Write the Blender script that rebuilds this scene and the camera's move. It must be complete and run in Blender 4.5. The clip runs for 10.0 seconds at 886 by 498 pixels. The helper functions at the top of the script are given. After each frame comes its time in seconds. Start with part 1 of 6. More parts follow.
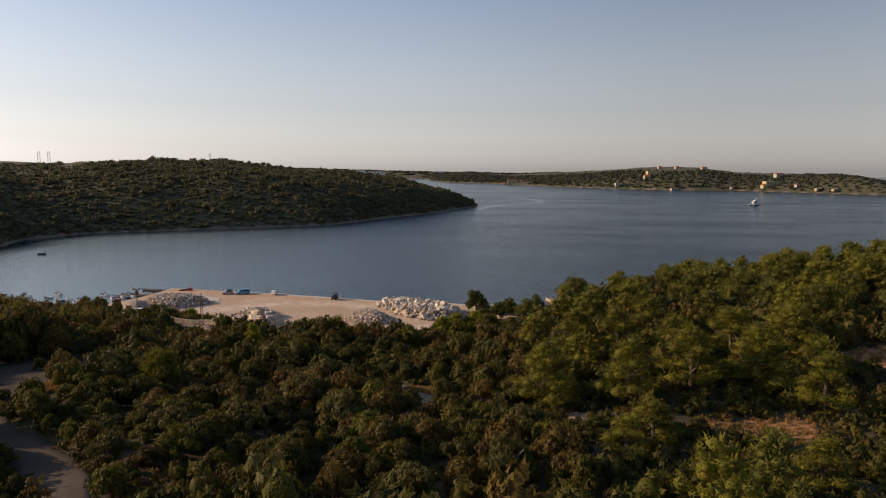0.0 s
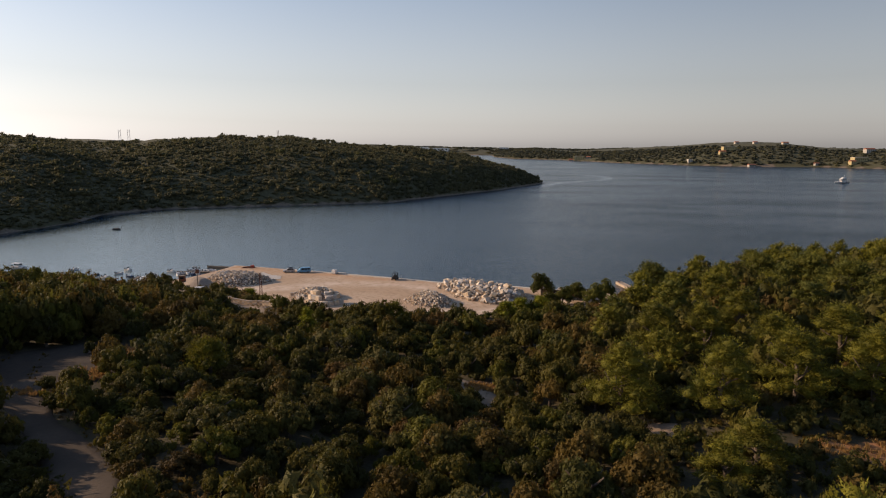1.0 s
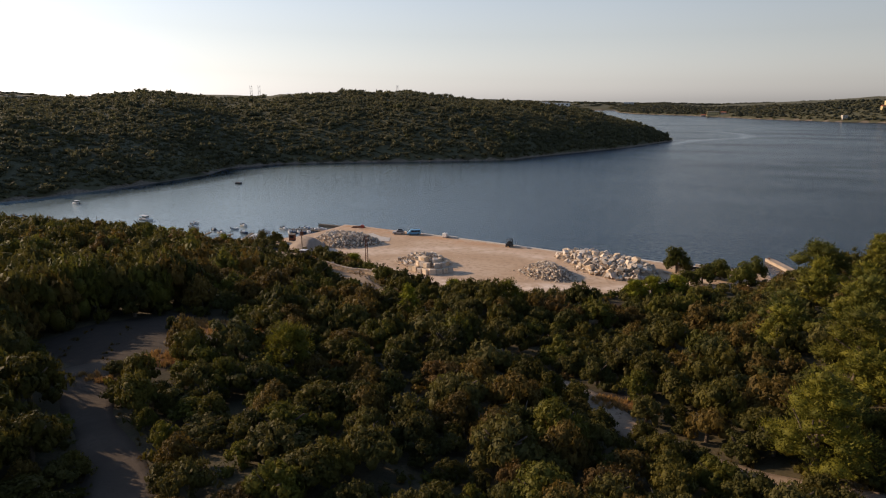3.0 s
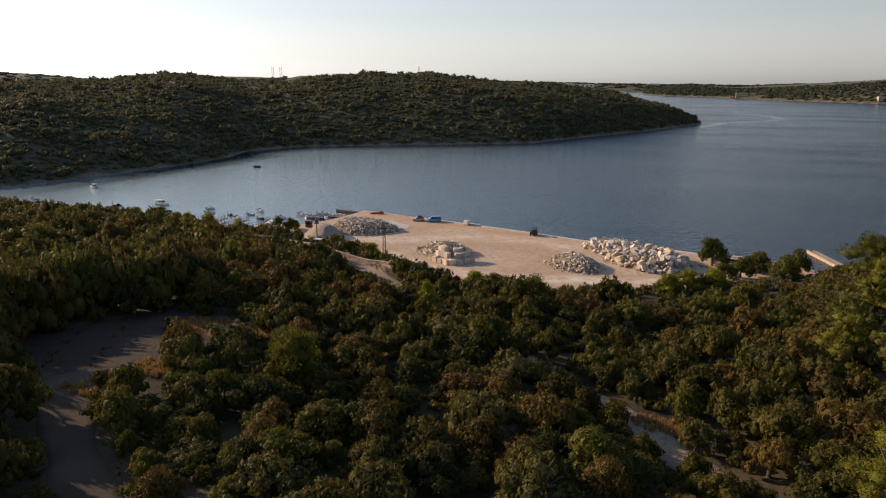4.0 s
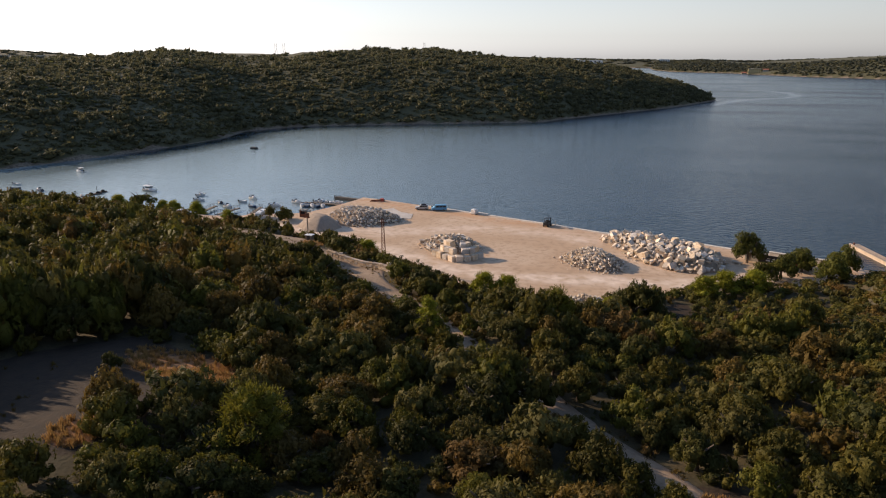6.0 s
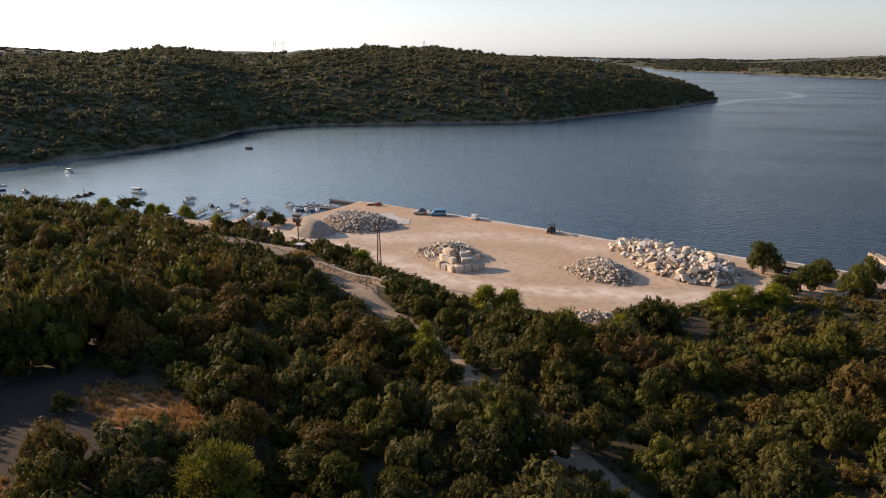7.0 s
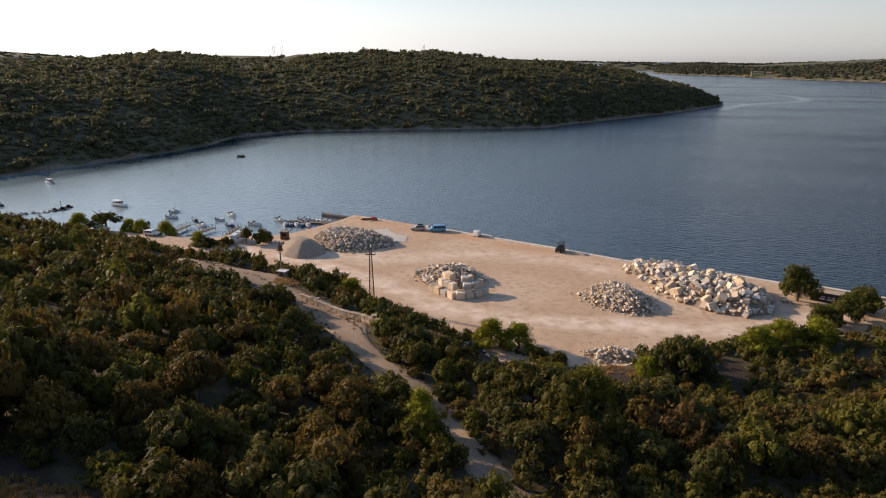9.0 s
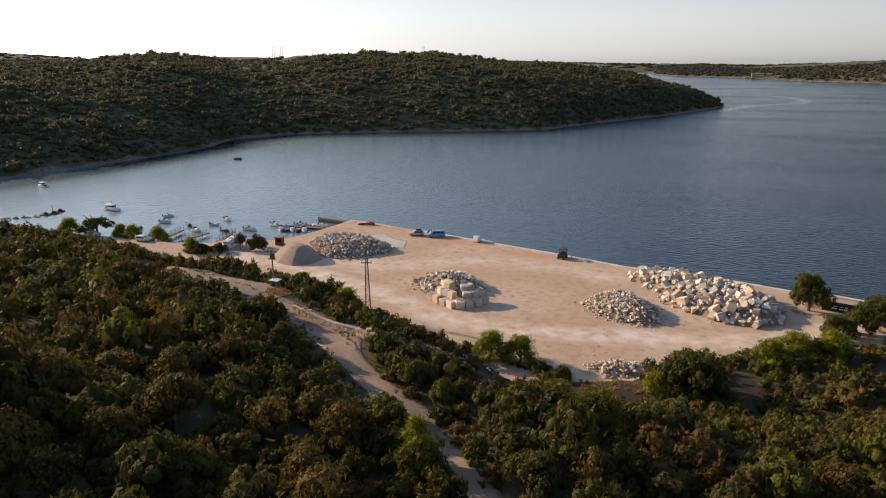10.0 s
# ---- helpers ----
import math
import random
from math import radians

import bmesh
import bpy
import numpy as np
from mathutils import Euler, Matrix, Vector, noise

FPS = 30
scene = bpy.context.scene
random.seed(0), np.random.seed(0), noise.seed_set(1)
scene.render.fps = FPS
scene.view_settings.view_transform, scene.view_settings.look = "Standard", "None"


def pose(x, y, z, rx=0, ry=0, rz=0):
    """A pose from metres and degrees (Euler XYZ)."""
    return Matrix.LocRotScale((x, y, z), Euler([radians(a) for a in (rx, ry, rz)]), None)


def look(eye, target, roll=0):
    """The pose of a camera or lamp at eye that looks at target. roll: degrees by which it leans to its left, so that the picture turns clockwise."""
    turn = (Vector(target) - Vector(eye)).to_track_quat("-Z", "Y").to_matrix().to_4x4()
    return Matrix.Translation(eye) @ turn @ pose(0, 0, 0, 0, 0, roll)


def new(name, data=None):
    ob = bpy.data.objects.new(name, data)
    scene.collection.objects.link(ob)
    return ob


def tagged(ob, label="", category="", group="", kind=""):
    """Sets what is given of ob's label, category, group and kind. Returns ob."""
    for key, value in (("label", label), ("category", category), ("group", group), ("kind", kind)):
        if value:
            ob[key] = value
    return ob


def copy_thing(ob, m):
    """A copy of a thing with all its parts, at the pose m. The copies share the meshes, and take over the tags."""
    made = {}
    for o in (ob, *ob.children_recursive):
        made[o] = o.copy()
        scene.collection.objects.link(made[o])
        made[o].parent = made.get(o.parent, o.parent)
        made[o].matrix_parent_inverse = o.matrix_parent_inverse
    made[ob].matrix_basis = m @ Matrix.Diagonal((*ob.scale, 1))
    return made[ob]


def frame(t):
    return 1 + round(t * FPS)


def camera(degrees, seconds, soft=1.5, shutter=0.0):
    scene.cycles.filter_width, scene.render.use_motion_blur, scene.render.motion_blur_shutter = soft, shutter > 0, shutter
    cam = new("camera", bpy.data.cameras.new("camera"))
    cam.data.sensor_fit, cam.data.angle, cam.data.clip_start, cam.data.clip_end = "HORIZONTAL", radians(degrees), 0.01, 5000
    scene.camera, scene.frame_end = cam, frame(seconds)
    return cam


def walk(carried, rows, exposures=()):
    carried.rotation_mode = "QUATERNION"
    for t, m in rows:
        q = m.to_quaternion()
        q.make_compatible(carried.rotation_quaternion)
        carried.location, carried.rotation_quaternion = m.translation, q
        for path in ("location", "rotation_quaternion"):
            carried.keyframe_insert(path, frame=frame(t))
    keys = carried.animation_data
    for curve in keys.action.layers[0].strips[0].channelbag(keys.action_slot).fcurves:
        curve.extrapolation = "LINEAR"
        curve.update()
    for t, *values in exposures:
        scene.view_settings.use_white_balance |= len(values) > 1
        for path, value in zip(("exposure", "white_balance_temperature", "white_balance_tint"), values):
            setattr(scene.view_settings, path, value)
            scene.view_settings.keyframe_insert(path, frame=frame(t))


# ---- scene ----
cam = camera(69.8, 10.0, soft=1.1)
PATH = [
    (0, (4.434, -6.791, 49.785), (4.337, -4.809, 49.536), 0.2),
    (0.5, (4.154, -2.283, 49.775), (3.959, -0.314, 49.489), 0.1),
    (1, (3.663, 2.208, 49.742), (3.37, 4.16, 49.42), 0.0),
    (1.5, (2.944, 6.608, 49.642), (2.556, 8.537, 49.284), -0.0),
    (2, (2.005, 10.887, 49.56), (1.523, 12.788, 49.167), -0.1),
    (2.5, (0.905, 15.095, 49.492), (0.331, 16.964, 49.067), -0.1),
    (4, (-3.293, 27.228, 49.225), (-3.985, 29.034, 48.717), -0.2),
    (4.5, (-4.666, 31.103, 49.115), (-5.373, 32.898, 48.588), -0.2),
    (5, (-6.122, 35.002, 49.066), (-6.828, 36.792, 48.521), -0.3),
    (6.5, (-10.764, 47.018, 49.156), (-11.465, 48.799, 48.576), -0.3),
    (7, (-12.29, 50.937, 49.183), (-12.99, 52.719, 48.604), -0.2),
    (7.5, (-13.704, 54.774, 49.207), (-14.405, 56.557, 48.631), -0.2),
    (8, (-15.069, 58.458, 49.195), (-15.77, 60.241, 48.621), -0.3),
    (8.5, (-16.367, 61.791, 49.207), (-17.069, 63.575, 48.635), -0.2),
    (9, (-17.521, 64.74, 49.26), (-18.223, 66.525, 48.692), -0.3),
    (9.5, (-18.405, 67.151, 49.286), (-19.107, 68.936, 48.72), -0.3),
    (10, (-18.985, 69.121, 49.238), (-19.687, 70.907, 48.674), -0.3),
]
walk(cam, [(t, look(eye, target, roll)) for t, eye, target, roll in PATH],
     exposures=[(0.0, -0.12, 6600, 16), (2.5, -0.02, 6550, 15), (4.5, 0.13, 6430, 14), (7.0, 0.34, 6290, 14), (10.0, 0.28, 6350, 14)])

# ---- world, sun ----
SUN_AZ, SUN_EL = radians(-85), radians(20)     # azimuth from +y towards +x
world = bpy.data.worlds.new("world")
scene.world = world
world.use_nodes = True
wn = world.node_tree.nodes
sky = wn.new("ShaderNodeTexSky")
sky.sky_type = "NISHITA"
sky.sun_disc = False
sky.sun_elevation, sky.sun_rotation = SUN_EL, SUN_AZ
sky.air_density, sky.dust_density, sky.ozone_density = 1.0, 0.6, 1.5
haze = wn.new("ShaderNodeHueSaturation")           # hazy air: paler sky
way = wn.new("ShaderNodeTexCoord")
upward = wn.new("ShaderNodeSeparateXYZ")
pale = wn.new("ShaderNodeMapRange")                # palest at the horizon
pale.inputs["From Min"].default_value, pale.inputs["From Max"].default_value = 0.0, 0.35
pale.inputs["To Min"].default_value, pale.inputs["To Max"].default_value = 0.2, 1.0
world.node_tree.links.new(way.outputs["Generated"], upward.inputs["Vector"])
world.node_tree.links.new(upward.outputs["Z"], pale.inputs["Value"])
world.node_tree.links.new(pale.outputs["Result"], haze.inputs["Saturation"])
dim = wn.new("ShaderNodeMapRange")                 # the haze takes some light from the lowest sky
dim.inputs["From Min"].default_value, dim.inputs["From Max"].default_value = 0.0, 0.3
dim.inputs["To Min"].default_value, dim.inputs["To Max"].default_value = 0.88, 1.0
world.node_tree.links.new(upward.outputs["Z"], dim.inputs["Value"])
away = wn.new("ShaderNodeMapRange")                # and the sky is deeper on the side away from the sun
away.interpolation_type = "SMOOTHSTEP"
away.inputs["From Min"].default_value, away.inputs["From Max"].default_value = -0.15, 0.6
away.inputs["To Min"].default_value, away.inputs["To Max"].default_value = 1.0, 0.7
fall = wn.new("ShaderNodeMath")
fall.operation = "MULTIPLY"
world.node_tree.links.new(upward.outputs["X"], away.inputs["Value"])
world.node_tree.links.new(dim.outputs["Result"], fall.inputs[0])
world.node_tree.links.new(away.outputs["Result"], fall.inputs[1])
world.node_tree.links.new(fall.outputs["Value"], haze.inputs["Value"])
world.node_tree.links.new(sky.outputs["Color"], haze.inputs["Color"])
world.node_tree.links.new(haze.outputs["Color"], wn["Background"].inputs["Color"])
wn["Background"].inputs["Strength"].default_value = 0.145
sun_data = bpy.data.lights.new("sun", "SUN")
sun_data.energy, sun_data.angle, sun_data.color = 5.0, radians(0.6), (1.0, 0.76, 0.505)
sun = new("sun", sun_data)
sun_dir = Vector((math.sin(SUN_AZ) * math.cos(SUN_EL), math.cos(SUN_AZ) * math.cos(SUN_EL), math.sin(SUN_EL)))
sun.matrix_world = look((0, 0, 200), Vector((0, 0, 200)) - sun_dir)
scene.view_settings.exposure = 0.0


# ---- materials ----
def material(name, base, rough=0.9, spots=None, scale=1.0, fine=None, bump=0.0, bump_scale=None, metal=0.0, rnd=0.0, spec=0.3):
    """Principled surface: base colour mottled with spots at one scale and fine grain at another, with relief."""
    m = bpy.data.materials.new(name)
    m.use_nodes = True
    nt = m.node_tree
    b = nt.nodes["Principled BSDF"]
    b.inputs["Roughness"].default_value = rough
    b.inputs["Metallic"].default_value = metal
    b.inputs["Specular IOR Level"].default_value = spec
    geo = nt.nodes.new("ShaderNodeNewGeometry")
    col = nt.nodes.new("ShaderNodeRGB")
    col.outputs[0].default_value = (*base, 1)
    out = col.outputs[0]

    def noise_tex(s, detail=4.0):
        n = nt.nodes.new("ShaderNodeTexNoise")
        n.inputs["Scale"].default_value = s
        n.inputs["Detail"].default_value = detail
        nt.links.new(geo.outputs["Position"], n.inputs["Vector"])
        return n

    def mixed(a, colour, fac, lo, hi):
        r = nt.nodes.new("ShaderNodeMapRange")
        r.inputs["From Min"].default_value, r.inputs["From Max"].default_value = lo, hi
        nt.links.new(fac, r.inputs["Value"])
        mx = nt.nodes.new("ShaderNodeMix")
        mx.data_type = "RGBA"
        nt.links.new(r.outputs["Result"], mx.inputs["Factor"])
        nt.links.new(a, mx.inputs["A"])
        mx.inputs["B"].default_value = (*colour, 1)
        return mx.outputs["Result"]

    if spots:
        out = mixed(out, spots, noise_tex(scale).outputs["Fac"], 0.42, 0.66)
    if fine:
        out = mixed(out, fine, noise_tex(scale * 9, 6).outputs["Fac"], 0.48, 0.72)
    if rnd:
        info = nt.nodes.new("ShaderNodeObjectInfo")
        hsv = nt.nodes.new("ShaderNodeHueSaturation")
        r = nt.nodes.new("ShaderNodeMapRange")
        r.inputs["To Min"].default_value, r.inputs["To Max"].default_value = 1 - rnd, 1 + rnd
        both = nt.nodes.new("ShaderNodeMath")
        both.operation = "ADD"
        whole = nt.nodes.new("ShaderNodeMath")
        whole.operation = "FRACT"
        nt.links.new(info.outputs["Random"], both.inputs[0])
        nt.links.new(geo.outputs["Random Per Island"], both.inputs[1])
        nt.links.new(both.outputs["Value"], whole.inputs[0])
        nt.links.new(whole.outputs["Value"], r.inputs["Value"])
        nt.links.new(r.outputs["Result"], hsv.inputs["Value"])
        tan = nt.nodes.new("ShaderNodeMapRange")
        tan.inputs["To Min"].default_value, tan.inputs["To Max"].default_value = 1.45, 0.6
        nt.links.new(info.outputs["Random"], tan.inputs["Value"])
        nt.links.new(tan.outputs["Result"], hsv.inputs["Saturation"])
        nt.links.new(out, hsv.inputs["Color"])
        out = hsv.outputs["Color"]
    nt.links.new(out, b.inputs["Base Color"])
    if bump:
        bp = nt.nodes.new("ShaderNodeBump")
        bp.inputs["Strength"].default_value = bump
        bp.inputs["Distance"].default_value = 0.1
        nt.links.new(noise_tex(bump_scale or scale * 6, 6).outputs["Fac"], bp.inputs["Height"])
        nt.links.new(bp.outputs["Normal"], b.inputs["Normal"])
    return m


def foliage(name, base, other, scale=0.35, rnd=0.0, grain=4.5, gaps=0.0, through_light=0.34):
    """Leaves: colour drifts from clump to clump and from leaf to leaf, a little light passes through."""
    m = bpy.data.materials.new(name)
    m.use_nodes = True
    nt = m.node_tree
    b = nt.nodes["Principled BSDF"]
    b.inputs["Roughness"].default_value = 0.65
    b.inputs["Specular IOR Level"].default_value = 0.15
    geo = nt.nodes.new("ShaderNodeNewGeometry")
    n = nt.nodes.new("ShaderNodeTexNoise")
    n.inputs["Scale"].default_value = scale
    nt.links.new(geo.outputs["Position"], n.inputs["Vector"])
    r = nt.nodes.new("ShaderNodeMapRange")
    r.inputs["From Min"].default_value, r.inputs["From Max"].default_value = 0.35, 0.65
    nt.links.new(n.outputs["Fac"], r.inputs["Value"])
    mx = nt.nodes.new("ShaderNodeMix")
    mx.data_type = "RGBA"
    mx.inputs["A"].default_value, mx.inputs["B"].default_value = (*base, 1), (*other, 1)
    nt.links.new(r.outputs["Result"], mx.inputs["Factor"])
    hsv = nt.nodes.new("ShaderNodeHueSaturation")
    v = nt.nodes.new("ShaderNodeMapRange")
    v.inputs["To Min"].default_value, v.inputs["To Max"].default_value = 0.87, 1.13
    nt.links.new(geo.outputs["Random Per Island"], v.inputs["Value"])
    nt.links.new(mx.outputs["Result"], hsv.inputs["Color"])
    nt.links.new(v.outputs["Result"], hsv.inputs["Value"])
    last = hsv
    if rnd:
        info = nt.nodes.new("ShaderNodeObjectInfo")
        hsv2 = nt.nodes.new("ShaderNodeHueSaturation")
        r2 = nt.nodes.new("ShaderNodeMapRange")
        r2.inputs["To Min"].default_value, r2.inputs["To Max"].default_value = 1 - rnd, 1 + rnd
        nt.links.new(info.outputs["Random"], r2.inputs["Value"])
        nt.links.new(r2.outputs["Result"], hsv2.inputs["Value"])
        nt.links.new(hsv.outputs["Color"], hsv2.inputs["Color"])
        last = hsv2
    nt.links.new(last.outputs["Color"], b.inputs["Base Color"])
    tuft = nt.nodes.new("ShaderNodeTexNoise")
    tuft.inputs["Scale"].default_value, tuft.inputs["Detail"].default_value = grain, 4
    nt.links.new(geo.outputs["Position"], tuft.inputs["Vector"])
    bp = nt.nodes.new("ShaderNodeBump")
    bp.inputs["Strength"].default_value, bp.inputs["Distance"].default_value = 0.3, 1.0 / grain
    nt.links.new(tuft.outputs["Fac"], bp.inputs["Height"])
    nt.links.new(bp.outputs["Normal"], b.inputs["Normal"])
    tr = nt.nodes.new("ShaderNodeBsdfTranslucent")
    nt.links.new(last.outputs["Color"], tr.inputs["Color"])
    ms = nt.nodes.new("ShaderNodeMixShader")
    ms.inputs["Fac"].default_value = through_light
    nt.links.new(b.outputs["BSDF"], ms.inputs[1])
    nt.links.new(tr.outputs["BSDF"], ms.inputs[2])
    shader = ms.outputs["Shader"]
    if gaps:
        sprig = nt.nodes.new("ShaderNodeTexNoise")          # sprigs with air between them
        sprig.inputs["Scale"].default_value, sprig.inputs["Detail"].default_value = 7.0, 2
        nt.links.new(geo.outputs["Position"], sprig.inputs["Vector"])
        above = nt.nodes.new("ShaderNodeMath")
        above.operation = "GREATER_THAN"
        above.inputs[1].default_value = gaps
        nt.links.new(sprig.outputs["Fac"], above.inputs[0])
        air = nt.nodes.new("ShaderNodeBsdfTransparent")
        cut = nt.nodes.new("ShaderNodeMixShader")
        nt.links.new(above.outputs["Value"], cut.inputs["Fac"])
        nt.links.new(air.outputs["BSDF"], cut.inputs[1])
        nt.links.new(shader, cut.inputs[2])
        shader = cut.outputs["Shader"]
    nt.links.new(shader, nt.nodes["Material Output"].inputs["Surface"])
    return m


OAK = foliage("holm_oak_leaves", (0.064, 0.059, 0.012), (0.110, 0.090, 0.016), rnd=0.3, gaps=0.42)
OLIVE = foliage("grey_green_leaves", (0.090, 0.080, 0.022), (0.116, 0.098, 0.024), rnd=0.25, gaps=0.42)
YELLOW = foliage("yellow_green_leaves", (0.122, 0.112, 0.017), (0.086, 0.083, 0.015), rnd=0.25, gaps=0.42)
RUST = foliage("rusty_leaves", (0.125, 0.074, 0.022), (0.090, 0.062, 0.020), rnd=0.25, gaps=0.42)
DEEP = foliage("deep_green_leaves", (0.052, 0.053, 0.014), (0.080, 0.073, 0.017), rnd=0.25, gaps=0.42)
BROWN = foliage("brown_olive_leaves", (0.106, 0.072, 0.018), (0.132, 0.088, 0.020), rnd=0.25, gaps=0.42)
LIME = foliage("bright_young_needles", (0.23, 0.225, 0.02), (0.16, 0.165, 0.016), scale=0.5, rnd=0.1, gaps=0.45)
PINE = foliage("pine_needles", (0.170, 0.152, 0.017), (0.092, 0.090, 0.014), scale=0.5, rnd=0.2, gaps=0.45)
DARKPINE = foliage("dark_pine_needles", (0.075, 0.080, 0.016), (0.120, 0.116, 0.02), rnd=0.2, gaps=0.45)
# Headland leaves, paler and greyer than near ones: distance haze in the colour.
FAR_A = foliage("hazed_wood_dark", (0.092, 0.090, 0.047), (0.112, 0.106, 0.053), scale=0.05, grain=0.9, through_light=0.4)
FAR_B = foliage("hazed_wood_olive", (0.108, 0.104, 0.053), (0.130, 0.120, 0.059), scale=0.05, grain=0.9, through_light=0.4)
FAR_C = foliage("hazed_wood_yellow", (0.125, 0.120, 0.040), (0.105, 0.100, 0.038), scale=0.05, grain=0.9, through_light=0.4)
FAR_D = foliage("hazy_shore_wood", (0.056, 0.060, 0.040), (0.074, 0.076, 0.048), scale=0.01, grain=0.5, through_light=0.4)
STRAW = foliage("dry_straw", (0.40, 0.23, 0.085), (0.30, 0.19, 0.07), scale=0.6)
BARK = material("bark", (0.10, 0.075, 0.055), 0.95, (0.16, 0.12, 0.09), 3.0, bump=0.5)
SAND = material("packed_sand", (0.52, 0.36, 0.25), 0.95, (0.60, 0.46, 0.34), 0.06, (0.44, 0.29, 0.19), bump=0.25, bump_scale=2.5)
DIRT = material("dirt_track", (0.26, 0.19, 0.132), 0.95, (0.33, 0.245, 0.17), 0.25, (0.22, 0.155, 0.105), bump=0.4, bump_scale=3)
# The track dirt again, darker: tree shade is put into this colour.
SHADED_DIRT = material("shade_darkened_track", (0.066, 0.048, 0.034), 0.95, (0.095, 0.070, 0.050), 0.25, (0.070, 0.052, 0.038), bump=0.4, bump_scale=3)
CONCRETE = material("pale_concrete", (0.62, 0.56, 0.48), 0.85, (0.50, 0.44, 0.37), 0.4, (0.70, 0.64, 0.56), bump=0.2)
STONE = material("white_limestone", (0.58, 0.49, 0.395), 0.85, (0.42, 0.33, 0.24), 0.7, (0.70, 0.62, 0.53), bump=0.4, bump_scale=4, rnd=0.3)


# ---- lie of the land ----
def P(text):
    return [tuple(float(v) for v in p.split(",")) for p in text.split()]


COAST = P("-640,120 -560,240 -470,262 -400,240 -330,214 -260,203 -210,198 -176,201 -150,202 -139,207 -128.5,210 -124,213.5 -121,222 -119.5,229 -118,235 -117.5,240")
QUAY = P("-117.5,240 -110,239.3 -91,235 -72,230.4 -48,225 -31,220.3 -7,218 4,215.2 20,211.8 30,209.5")
COAST_R = P("30,209.5 44,214 60,226 90,234 130,232 180,220 260,190 400,130 700,-100 2500,-1500")
NEAR = COAST + QUAY[1:] + COAST_R[1:] + P("2500,-4800 -4800,-4800 -4800,-900 -1500,0")
PENINSULA = P("-640,120 -560,160 -470,195 -400,214 -345,222 -318,230 -308,262 -300,300 -296,336 -296,380 -309,420 -291,460 -260,480 -190,516 -123,550 "
              "-114,576 -79,645 -36,731 11,866 -12,930 -90,1010 -200,1200 -420,1600 -800,2200 -2000,2900 -4800,3100 -4800,-900 -1500,0")
EAST = P("-230,3150 -184,2761 -104,2456 -36,2382 77,2242 118,2131 176,2005 215,1900 335,1760 345,1715 483,1608 642,1590 728,1487 802,1397 839,1342 900,1330 1010,1450 "
         "1170,1800 1320,2300 1120,2800 800,3300 500,3800 -230,3900")
NORTH = P("-4800,3100 -1500,3150 -700,3300 -260,3250 0,3450 300,3650 700,3850 700,4500 -4800,4500")


def inside(poly, x, y):
    """Distance to a polygon's edge, positive within it."""
    d2 = np.full(x.shape, 1e18)
    inn = np.zeros(x.shape, bool)
    for (ax, ay), (bx, by) in zip(poly, poly[1:] + poly[:1]):
        ex, ey = bx - ax, by - ay
        s = np.clip(((x - ax) * ex + (y - ay) * ey) / (ex * ex + ey * ey + 1e-9), 0, 1)
        d2 = np.minimum(d2, (x - ax - s * ex) ** 2 + (y - ay - s * ey) ** 2)
        if ay != by:
            cross = ((ay > y) != (by > y)) & (x < (bx - ax) * (y - ay) / (by - ay) + ax)
            inn ^= cross
    return np.where(inn, 1, -1) * np.sqrt(d2)


def along(line, x, y):
    """Distance to an open line."""
    d2 = np.full(x.shape, 1e18)
    for (ax, ay), (bx, by) in zip(line, line[1:]):
        ex, ey = bx - ax, by - ay
        s = np.clip(((x - ax) * ex + (y - ay) * ey) / (ex * ex + ey * ey), 0, 1)
        d2 = np.minimum(d2, (x - ax - s * ex) ** 2 + (y - ay - s * ey) ** 2)
    return np.sqrt(d2)


def swell(x, y, size, seed=0.0):
    """Smooth uneven ground, about -1 to 1, from a few crossed waves."""
    a, b = x / size * 2 * math.pi, y / size * 2 * math.pi
    return (np.sin(a + seed) * np.cos(0.83 * b - seed) + 0.6 * np.sin(1.7 * b + 0.6 * a + 2 * seed) + 0.5 * np.cos(2.3 * a - 1.3 * b + seed)
            + 0.35 * np.sin(3.7 * a + 2.9 * b - seed)) / 1.9


YARD_IN = P("-640,110 -470,225 -330,200 -260,194 -210,192 -175,195 -152,193 -139,186 -118,180 -102,184 -85,176 -69,170 -61,168 -49,164 -31,161 -24,165 -17,176 -4,181 6,187 20,196 30,203 "
         "44,209 60,221 90,229 130,227 180,215 260,185 400,125 700,-105 2500,-1505")
FOOT = P("-640,110 -470,225 -330,192 -260,186 -210,187 -175,188 -139,185 -118,180 -102,184 -85,176 -69,170 -61,168 -49,162 -40,154 -31,150 -24,149 -17,150 -4,153 6,159 20,174 30,198 "
         "44,209 60,221 90,229 130,227 180,215 260,185 400,125 700,-105 2500,-1505")
RISE = P("-400,0 0,0 6,2.4 12,6.0 18,9.2 24,10.4 40,11.4 54,13.0 67,14.6 90,16.2 120,17 4000,24")
ROAD_A = P("-113,160 -105,157 -90,153 -78,149.5 -69.5,145 -57,134 -50,128.5 -44,125 -38.5,119 -33.6,113.2 -29.5,109.5 -24,105 -18.8,101 -15,98 -10.5,94 -7,90 -4.8,86.7 -2.4,84 0.2,82 2.3,80.6 "
           "6,77.6 9.5,75 15.3,73 19.4,71.8 30,69.5 36,66.5")
ROAD_B = P("-24,34 -34,48.5 -41,54.7 -47.5,59 -53.5,63 -57,66 -62.8,70.3 -67.5,76 -72,84")
FORECOURT = P("-77,150 -71,147.6 -65.5,146.2 -59,143 -55.5,141 -57.5,137 -53,132.2 -46,126 -49.7,124.6 -58,131.6 -66.6,138.5 -72,143")
